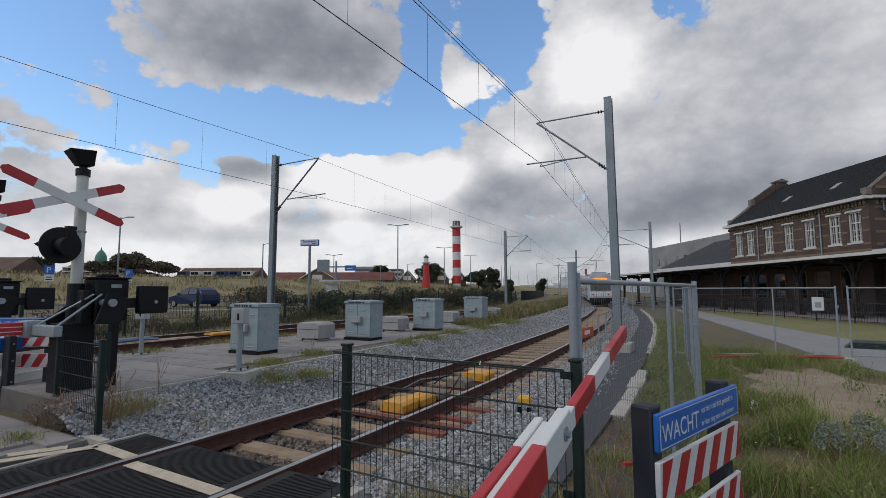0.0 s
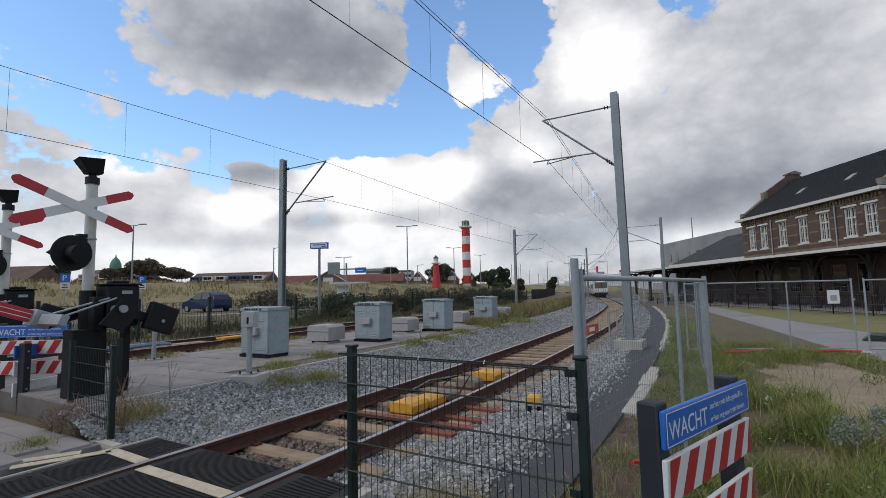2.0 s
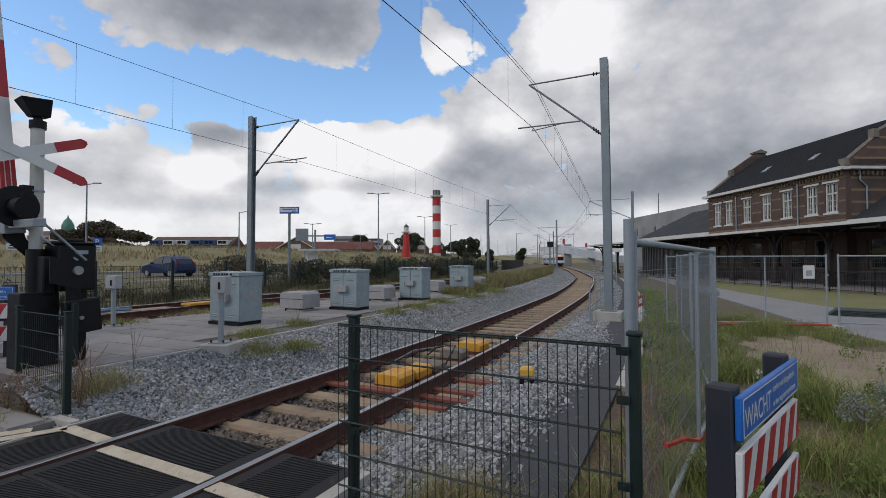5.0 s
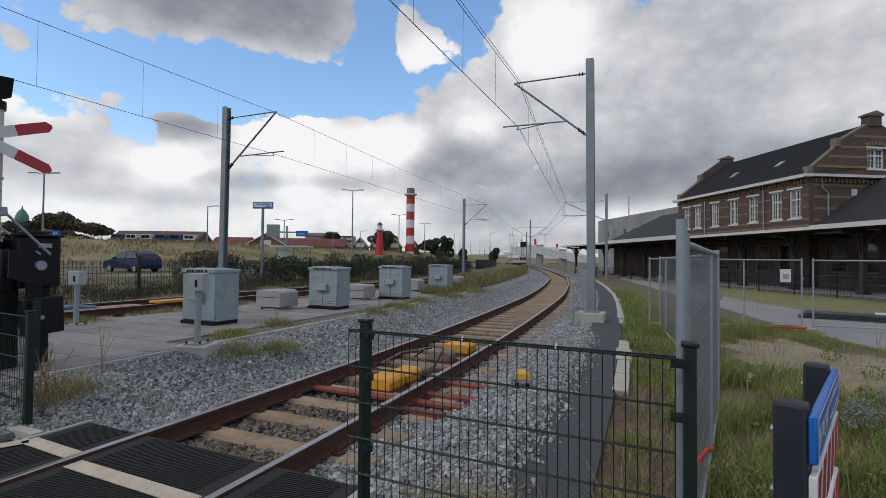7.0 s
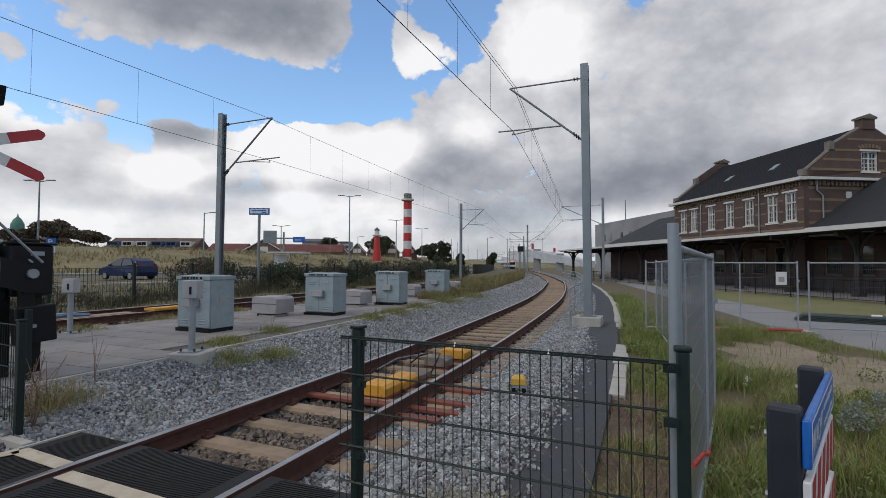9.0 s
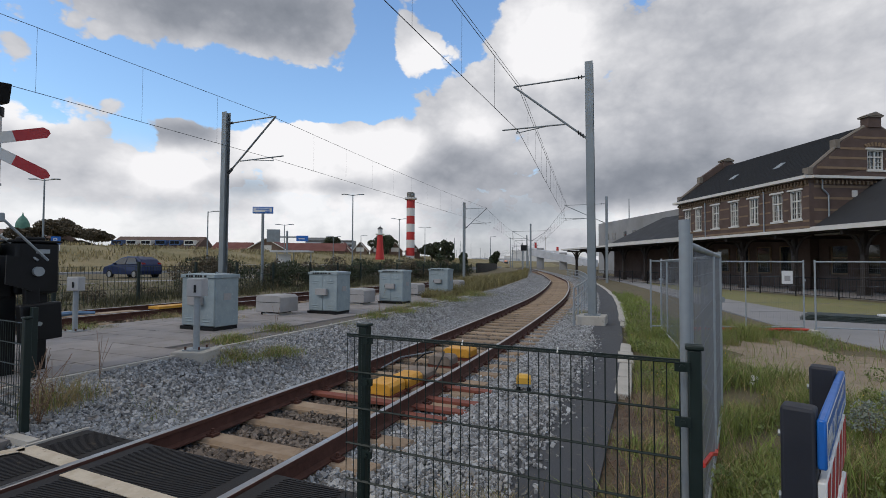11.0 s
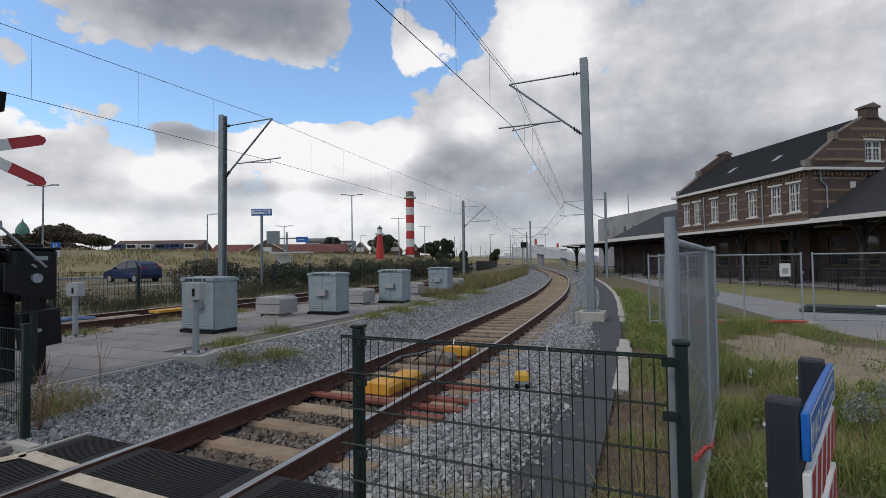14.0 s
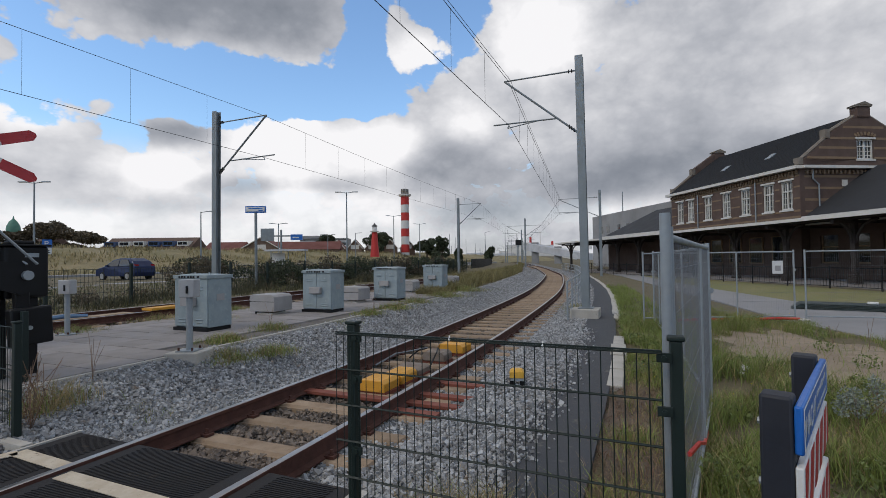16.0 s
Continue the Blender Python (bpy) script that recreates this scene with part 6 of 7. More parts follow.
def build_lighthouses():
    t = thing("lighthouse", "tall tower in red and white bands with a lantern", "lighthouse")
    x, y = -65.0, 125.8
    z = 20.1
    red = True
    while z > 0.5:
        part("band", Shape().cyl((x, y, z - 2.33), (x, y, z), 1.22, 1.2, n=28, caps=False), TOWERRED if red else TOWERWHITE, t, "red band" if red else "white band")
        z -= 2.33
        red = not red
    part("gallery", Shape().lathe((x, y, 20.1), [(1.2, 0), (1.8, 0.25), (1.85, 0.7), (1.7, 0.72)], 28), TOWERWHITE, t, "pale gallery")
    part("lantern", Shape().lathe((x, y, 20.8), [(1.1, 0), (1.15, 0.4), (1.15, 1.5), (0.9, 1.62)], 16), mat("weathered_lantern", (0.16, 0.15, 0.13), 0.6), t, "dark glazed lantern room")
    for i in range(8):
        a = i * math.pi / 4
        part("mullion", Shape().cyl((x + 1.17 * math.cos(a), y + 1.17 * math.sin(a), 20.9), (x + 1.17 * math.cos(a), y + 1.17 * math.sin(a), 22.3), 0.06, n=6), TOWERWHITE, t)
    t = thing("lighthouse", "small red iron lighthouse with a white lantern", "lighthouse")
    x, y, z = -57.1, 95.4, 2.4
    part("tower", Shape().lathe((x, y, z), [(1.05, 0), (0.8, 2.5), (0.6, 5.4), (0.6, 5.6)], 24), TOWERRED, t)
    part("gallery", Shape().lathe((x, y, z + 5.6), [(0.9, 0), (1.05, 0.15), (1.05, 0.3)], 20), TOWERWHITE, t, "white gallery")
    part("lantern", Shape().lathe((x, y, z + 5.9), [(0.55, 0), (0.55, 1.0)], 16), TOWERWHITE, t, "pale lantern")
    part("dome", Shape().lathe((x, y, z + 6.9), [(0.65, 0), (0.5, 0.35), (0.12, 0.6), (0.08, 0.85)], 16), mat("dark_dome", (0.06, 0.06, 0.06), 0.5), t, "dark dome")


def gable_house(label, ox, oy, ang, L, D, eave, ridge, wall, roof, base, dormers=0, blue=(), front=False):
    h = thing("house", label, "house", "houses behind the dike", pose(ox, oy, base, 0, 0, ang))
    part("wall", Shape().box(0, 0, 0, L, D, eave), wall, h)
    r = Shape()
    r.add([(-0.3, -0.4, eave - 0.1), (L + 0.3, -0.4, eave - 0.1), (L + 0.3, D + 0.4, eave - 0.1), (-0.3, D + 0.4, eave - 0.1), (-0.3, D / 2, ridge), (L + 0.3, D / 2, ridge)], [(0, 1, 5, 4), (2, 3, 4, 5), (1, 2, 5), (3, 0, 4), (0, 3, 2, 1)])
    part("roof", r, roof, h, smooth=False)
    for i in range(dormers):
        x = L * (i + 0.5) / dormers
        f = 0.42
        z = eave - 0.1 + (ridge - eave) * f * 0.6
        d = part("dormer", Shape().box(x - 1.2, 0.35, z, x + 1.2, D * 0.4, z + 1.15), FADEDBLUE if i in blue else TRIM, h, "blue dormer" if i in blue else "white dormer")
        part("pane", Shape().box(x - 0.95, 0.3, z + 0.3, x - 0.05, 0.345, z + 0.95), WINGLASS, d)
        part("pane", Shape().box(x + 0.05, 0.3, z + 0.3, x + 0.95, 0.345, z + 0.95), WINGLASS, d)
    return h


def gable_front(label, ox, oy, ang, W, D, eave, ridge, base):
    h = thing("house", label, "house", "houses behind the dike", pose(ox, oy, base, 0, 0, ang))
    part("wall", Shape().prism([(0, 0), (W, 0), (W, eave), (W / 2, ridge), (0, eave)], -D, 0, pose(0, 0, 0, 90, 0, 0)), HOUSEBRICK, h, smooth=False)
    for s in (0, 1):
        a, b = ((-0.3, eave - 0.3), (W / 2, ridge + 0.1)) if not s else ((W + 0.3, eave - 0.3), (W / 2, ridge + 0.1))
        part("roof", Shape().add([(a[0], -0.3, a[1]), (a[0], D, a[1]), (b[0], D, b[1]), (b[0], -0.3, b[1]), (a[0], -0.3, a[1] + 0.2), (a[0], D, a[1] + 0.2), (b[0], D, b[1] + 0.2), (b[0], -0.3, b[1] + 0.2)],
             [(0, 1, 2, 3), (4, 5, 6, 7), (0, 1, 5, 4), (1, 2, 6, 5), (2, 3, 7, 6), (3, 0, 4, 7)]), REDTILE, h, smooth=False)
        part("barge_board", Shape().tube([(a[0], -0.35, a[1] + 0.1), (b[0], -0.35, b[1] + 0.1)], 0.12, 6), TRIM, h, "white barge board")
    part("window", Shape().box(W / 2 - 1.2, -0.06, eave - 0.2, W / 2 + 1.2, -0.01, eave + 1.0), TRIM, h, "white window band")


def build_houses():
    gable_house("brown terrace with tiled roof and dormers", -113, 70, 25, 19.5, 9, 4.9, 7.6, HOUSEBRICK, TILE, 0.0, 6, (0, 3, 4))
    gable_house("red roofed terrace behind the dike", -93, 80, 26, 8, 9, 4.2, 6.4, HOUSEBRICK, REDTILE, 0.0)
    gable_house("brown house with tiled roof and wide dormer", -121, 49, 25, 14, 10, 5.3, 8.2, HOUSEBRICK, TILE, 0.0, 3)
    gable_house("long brown terrace behind the dike", -122, 25, 30, 20, 10, 4.8, 8.0, HOUSEBRICK, TILE, 0.0)
    gable_house("brown gabled house behind the dike", -112, 10, 60, 14, 10, 5.5, 9.0, HOUSEBRICK, TILE, 0.0)
    gable_front("house with white framed gable", -86, 84, 30, 9, 10, 4.6, 7.0, 0.0)
    gable_house("red roofed terrace behind the dike", -84, 92, 30, 16, 8, 4.6, 6.6, HOUSEBRICK, REDTILE, 0.0)
    for k in range(5):
        gable_front("small red roofed gable house", -86 + 4.7 * k, 118 + 2.2 * k, 28, 4.3, 8, 5.2, 7.6, 0.0)
    a = thing("apartment_building", "grey flat apartment block with bands of balconies", "apartment building", m=pose(-148, 180, 0, 0, 0, 25))
    part("wall", Shape().box(0, 0, 0, 13, 10, 13.4).box(13, 0, 0, 22, 10, 12.2), FARGREY, a)
    for k in range(5):
        part("window_band", Shape().box(0.2, -0.1, 2.4 + k * 2.2, 21.8, -0.02, 3.4 + k * 2.2), WINGLASS, a, "dark band of windows")
        part("balcony", Shape().box(0.1, -0.9, 1.5 + k * 2.2, 21.9, -0.11, 2.3 + k * 2.2), PALEMETAL, a, "pale balcony front")
    c = thing("church_spire", "green copper church dome above brown roofs", "church", m=pose(-190.6, 90.4, 0))
    part("tower", Shape().box(-2, -2, 0, 2, 2, 12.3), HOUSEBRICK, c)
    part("dome", Shape().lathe((0, 0, 12.3), [(1.7, 0), (1.9, 1.0), (1.75, 2.2), (1.1, 3.6), (0.3, 4.5), (0.05, 5.6)], 12), COPPER, c, "green copper dome")


def street_lamp(x, y, top, double=True, ang=25, arm=1.4):
    z = ground_at(x, y)
    s = thing("street_lamp", "slim grey street lamp with double arm" if double else "slim grey street lamp with single head", "street lamp", "street lamps", pose(x, y, z, 0, 0, ang))
    part("pole", Shape().cyl((0, 0, 0), (0, 0, top - z), 0.1, 0.06, n=10), MASTPAINT, s)
    for d in ((-1, 1) if double else (1,)):
        part("arm", Shape().tube([(0, 0, top - z - 0.1), (d * arm * 0.6, 0, top - z + 0.02)], 0.045, 6), MASTPAINT, s)
        part("head", Shape().box(min(d * arm * 0.5, d * arm), -0.12, top - z - 0.02, max(d * arm * 0.5, d * arm), 0.12, top - z + 0.08), GALV, s, "flat lamp head", bevel=0.02)


def build_street_furniture():
    for x, y, t, d in ((-51.8, 26.5, 9.2, True), (-34.3, 50.8, 10.1, True), (-50.7, 43.5, 7.9, False), (-41, 75.1, 9.4, True), (-52.5, 59.1, 7.5, True), (-46, 96, 9.5, True), (-60, 92, 7.8, False), (-38, 118, 8.5, False), (-55, 75, 6.5, True)):
        street_lamp(x, y, t, d)
    single("light_pole", Shape().cyl((-4, 97, -0.2), (-4, 97, 13.9), 0.14, 0.08, n=8), MASTPAINT, "tall thin floodlight pole behind the station", "light pole")
    for x, y in ((-45.2, 24.1), (-43.5, 17.5)):
        p = thing("parking_sign", "blue parking sign with white plate below", "road sign", "parking signs", pose(x, y, ground_at(x, y), 0, 0, 62))
        part("post", Shape().cyl((0, 0, 0), (0, 0, 3.2), 0.04, n=8), GALV, p)
        b = part("plate", Shape().box(-0.32, -0.06, 2.55, 0.32, -0.03, 3.2), BLUE, p, "blue plate")
        text_part("P", 0.6, pose(-0.2, -0.064, 2.66, 90, 0, 0), WHITE, b)
        part("sub_plate", Shape().box(-0.3, -0.06, 2.0, 0.3, -0.03, 2.5), WHITE, p, "white plate with bars")
        part("label_bar", Shape().box(-0.2, -0.068, 2.1, 0.2, -0.062, 2.18).box(-0.15, -0.068, 2.28, 0.15, -0.062, 2.36), BLACK, p)
    s = thing("station_sign", "white and blue station name sign on a grey pole", "sign", m=pose(-18.6, 19.55, ground_at(-18.6, 19.55), 0, 0, 24))
    z = -ground_at(-18.6, 19.55)
    part("pole", Shape().cyl((0, 0, 0), (0, 0, z + 4.1), 0.07, n=12), MASTPAINT, s)
    b = part("plate", Shape().box(-0.52, -0.05, z + 4.1, 0.52, 0.05, z + 4.45), BLUE, s, "blue framed name plate", bevel=0.01)
    part("face", Shape().box(-0.47, -0.058, z + 4.17, 0.47, -0.051, z + 4.40), WHITE, b, "white face")
    part("label_bar", Shape().box(-0.35, -0.064, z + 4.30, 0.36, -0.059, z + 4.35).box(0.15, -0.064, z + 4.20, 0.38, -0.059, z + 4.25), BLUE, b, "blue writing bars")
    g = thing("sign_gantry", "grey road sign gantry seen from behind with a blue sign", "sign gantry", m=pose(-48.7, 55.4, ground_at(-48.7, 55.4), 0, 0, 25))
    z = -ground_at(-48.7, 55.4)
    part("pole", Shape().cyl((0, 0, 0), (0, 0, z + 6.2), 0.14, n=10), MASTPAINT, g)
    part("arm", Shape().box(-2.2, -0.1, z + 5.2, 3.0, 0.1, z + 5.4), MASTPAINT, g)
    part("sign_back", Shape().box(-2.9, -0.08, z + 4.6, -1.0, -0.0, z + 6.4), MASTPAINT, g, "grey back of a road sign")
    bs = part("blue_sign", Shape().box(1.4, -0.22, z + 4.7, 3.1, -0.12, z + 5.5), BLUE, g, "blue direction sign")
    part("label_bar", Shape().box(1.7, -0.24, z + 5.0, 2.6, -0.225, z + 5.12), WHITE, bs)
    b = thing("bus_shelter", "glass bus shelter with flat pale roof", "bus shelter", m=pose(-32.5, 35.2, 0.45, 0, 0, 24))
    part("roof", Shape().box(0, -0.8, 2.1, 3.6, 0.8, 2.25), PALEMETAL, b)
    for x in (0.2, 1.8, 3.4):
        part("post", Shape().box(x - 0.04, 0.5, 0, x + 0.04, 0.58, 2.1), GALV, b)
    part("notice_panel", Shape().box(0.3, 0.5, 0.55, 1.5, 0.56, 1.95), WHITE, b, "pale notice panel")
    part("bench", Shape().box(1.9, 0.1, 0.42, 3.3, 0.45, 0.48), GALV, b)
    # ferry ramp and port skyline
    r = thing("ferry_walkway", "long pale enclosed walkway sloping down towards the station", "walkway")
    A, B = Vector((-37, 161, 0)), Vector((-15, 140.5, 0))
    d = (B - A).normalized()
    n = Vector((-d.y, d.x, 0)) * 1.6
    vs = []
    for p, z0, z1 in ((A, 4.4, 6.9), (B, 0.9, 2.7)):
        vs += [(p + n + Vector((0, 0, z0))), (p - n + Vector((0, 0, z0))), (p - n + Vector((0, 0, z1))), (p + n + Vector((0, 0, z1)))]
    part("tube", Shape().add(vs, [(0, 1, 2, 3), (7, 6, 5, 4), (0, 4, 5, 1), (1, 5, 6, 2), (2, 6, 7, 3), (3, 7, 4, 0)]), PALEMETAL, r, smooth=False)
    for f in (0.15, 0.55):
        p = A.lerp(B, f)
        part("pier", Shape().box(p.x - 1, p.y - 1, -0.2, p.x + 1, p.y + 1, 6.9 - 4.2 * f + 0.5), FARGREY, r)
    sh = thing("ferry", "white ferry with two red funnels behind the station", "ship", m=pose(-85, 400, 0, 0, 0, 20))
    part("hull", Shape().prism([(-30, -6), (30, -6), (34, 0), (30, 6), (-30, 6)], -1, 8), TOWERWHITE, sh, smooth=False)
    part("superstructure", Shape().box(-24, -5, 8, 14, 5, 12.5), TOWERWHITE, sh)
    for x in (-4, 14):
        part("funnel", Shape().cyl((x, 0, 12), (x, 0, 18.5 - x * 0.2), 1.0, 0.9, n=14), TOWERRED, sh, "red funnel")
    part("mast", Shape().cyl((4, 0, 12), (4, 0, 24), 0.3, n=6), TOWERWHITE, sh)
    rng = random.Random(12)
    for k in range(34):
        Z = rng.uniform(180, 420)
        a = radians(-24 + rng.uniform(2, 12.5)) if k % 3 else radians(-24 + rng.uniform(-1, 3))
        x, y = math.sin(a) * Z, math.cos(a) * Z
        h = Z * rng.uniform(0.012, 0.055)
        single("far_pole", Shape().cyl((x, y, -1), (x, y, h + 1.5), 0.16, 0.1, n=5), MASTPAINT, "thin far lamp or signal pole in the yard", "pole", "far yard poles")
    for k in range(14):
        Z = rng.uniform(260, 420)
        a = radians(-24 + rng.uniform(1.5, 9))
        x, y = math.sin(a) * Z, math.cos(a) * Z
        single("far_shed", Shape().box(x - rng.uniform(3, 8), y - 3, -1, x + rng.uniform(3, 8), y + 3, rng.uniform(2, 6)), PALEMETAL if k % 2 else FARGREY, "far grey harbour shed near the horizon", "shed", "far harbour sheds")
    sg = thing("track_signal", "dark railway signal head on a post by the curve", "railway signal", m=pose(near_x(95) - 3.2, 95, 0))
    part("post", Shape().cyl((0, 0, 0), (0, 0, 5.0), 0.07, n=8), MASTPAINT, sg)
    part("head", Shape().box(-0.6, -0.1, 4.2, 0.6, 0.1, 5.3), BLACK, sg)
    pl = thing("platform_sign", "small white sign on a thin grey post", "sign", m=pose(-3.1, 27.5, -0.1, 0, 0, 10))
    part("post", Shape().cyl((0, 0, 0), (0, 0, 2.1), 0.03, n=8), GALV, pl)
    part("plate", Shape().box(-0.28, -0.03, 2.1, 0.28, -0.01, 2.3), WHITE, pl)
    mb = thing("post_box", "red wall box under the station canopy", "post box", m=ST)
    part("body", Shape().box(-1.0, -9.4, 1.0, -0.6, -8.6, 2.2), TOWERRED, mb, bevel=0.03)
    part("stand", Shape().box(-0.9, -9.1, 0.06, -0.7, -8.9, 1.0), BLACK, mb)


def build_car():
    c = thing("parked_car", "dark blue hatchback parked beside the dike road", "car", m=pose(-34.6, 23.5, 0.41, 0, 0, 183))
    side = [(-1.95, 0.30), (-2.0, 0.60), (-1.9, 0.82), (-1.15, 1.0), (-0.35, 1.47), (0.25, 1.57), (1.15, 1.54), (1.62, 1.36), (1.92, 0.98), (1.96, 0.55), (1.88, 0.28)]
    bm = bmesh.new()
    rings = []
    for yy, inset in ((-0.82, 0.05), (-0.74, 0.0), (0.74, 0.0), (0.82, 0.05)):
        ring = []
        for x, z in side:
            k = 1.0
            tuck = max(0, z - 0.95) * 0.32
            y = (abs(yy) - tuck) * (1 if yy > 0 else -1)
            ring.append(bm.verts.new((-x * (1 - inset * 0.4), y, z - (0.03 if inset else 0) * (z > 0.5))))
        rings.append(ring)
    for a, b in zip(rings, rings[1:]):
        for i in range(len(side)):
            j = (i + 1) % len(side)
            bm.faces.new((a[i], a[j], b[j], b[i]))
    bm.faces.new(rings[0][::-1])
    bm.faces.new(rings[-1])
    bmesh.ops.recalc_face_normals(bm, faces=bm.faces)
    me = bpy.data.meshes.new("body")
    bm.to_mesh(me)
    bm.free()
    me.materials.append(CARBLUE)
    part("body", me, None, c, bevel=0.04)
    for s in (-1, 1):
        for poly in ([(-0.92, 1.0), (-0.3, 1.40), (0.3, 1.48), (0.3, 1.0)], [(0.38, 1.0), (0.38, 1.48), (1.1, 1.46), (1.45, 1.05)]):
            y0 = s * 0.80
            vs = [(-x, s * (0.825 - max(0, z - 0.95) * 0.32), z) for x, z in poly] + [(-x, s * (0.80 - max(0, z - 0.95) * 0.32), z) for x, z in poly]
            part("side_window", Shape().add(vs, [(0, 1, 2, 3), (7, 6, 5, 4), (0, 4, 5, 1), (1, 5, 6, 2), (2, 6, 7, 3), (3, 7, 4, 0)]), WINGLASS, c, "dark side window")
        for x in (-1.25, 1.25):
            w = part("wheel", Shape().cyl((-x, s * 0.68, 0.3), (-x, s * 0.85, 0.3), 0.3, n=24), TYRE, c, bevel=0.03)
            part("rim", Shape().cyl((-x, s * 0.84, 0.3), (-x, s * 0.862, 0.3), 0.2, n=16), SILVER, w, "silver wheel rim")
        part("tail_light", Shape().box(-1.9, s * 0.62 - 0.12, 0.85, -1.72, s * 0.62 + 0.12, 1.12), LAMPRED, c, "red tail light")
        part("mirror", Shape().box(0.68, s * 0.86 - 0.06, 0.98, 0.8, s * 0.86 + 0.06, 1.1), CARBLUE, c)
    part("rear_window", Shape().add([(-1.2, -0.58, 1.43), (-1.2, 0.58, 1.43), (-1.66, 0.64, 1.22), (-1.66, -0.64, 1.22), (-1.22, -0.58, 1.40), (-1.22, 0.58, 1.40), (-1.63, 0.64, 1.19), (-1.63, -0.64, 1.19)], [(0, 1, 2, 3), (7, 6, 5, 4), (0, 4, 5, 1), (1, 5, 6, 2), (2, 6, 7, 3), (3, 7, 4, 0)]), WINGLASS, c, "dark rear window")
    part("windscreen", Shape().add([(0.33, -0.6, 1.40), (0.33, 0.6, 1.40), (0.93, 0.7, 1.02), (0.93, -0.7, 1.02), (0.30, -0.6, 1.37), (0.30, 0.6, 1.37), (0.9, 0.7, 0.99), (0.9, -0.7, 0.99)], [(0, 1, 2, 3), (7, 6, 5, 4), (0, 4, 5, 1), (1, 5, 6, 2), (2, 6, 7, 3), (3, 7, 4, 0)]), WINGLASS, c, "dark windscreen")


def make_bike():
    b = thing("bicycle", "dark parked city bicycle in a row", "bicycle", "parked bicycles")
    for y in (-0.52, 0.52):
        pts = [(0, y + 0.33 * math.cos(k * math.pi / 7), 0.34 + 0.33 * math.sin(k * math.pi / 7)) for k in range(15)]
        w = part("wheel", Shape().tube(pts, 0.022, 5), TYRE, b)
        for k in range(4):
            a = k * math.pi / 4
            part("spoke", Shape().tube([(0, y - 0.31 * math.cos(a), 0.34 - 0.31 * math.sin(a)), (0, y + 0.31 * math.cos(a), 0.34 + 0.31 * math.sin(a))], 0.004, 4), SILVER, w)
    part("frame", Shape().tube([(0, -0.52, 0.34), (0, -0.1, 0.34), (0, 0.38, 0.8), (0, 0.52, 0.34)], 0.022, 6).tube([(0, -0.1, 0.34), (0, -0.2, 0.85), (0, -0.52, 0.34)], 0.02, 6).tube([(0, -0.18, 0.72), (0, 0.36, 0.78)], 0.02, 6), BLACK, b)
    part("handlebar", Shape().tube([(-0.25, 0.25, 1.0), (0, 0.36, 1.02), (0.25, 0.25, 1.0)], 0.016, 6).tube([(0, 0.38, 0.8), (0, 0.36, 1.02)], 0.016, 6), SILVER, b)
    part("saddle", Shape().box(-0.07, -0.32, 0.86, 0.07, -0.06, 0.93), BLACK, b, bevel=0.02)
    return b


def build_bikes():
    a = make_bike()
    a.matrix_basis = pose(-29.5, 26.0, 0.42, 0, 8, 70)
    rng = random.Random(3)
    for k in range(1, 22):
        copy_thing(a, pose(-29.5 + k * 0.12 + rng.uniform(-0.1, 0.1), 26.0 + k * 0.55, 0.42, 0, rng.uniform(-8, 10), 70 + rng.uniform(-12, 12)))


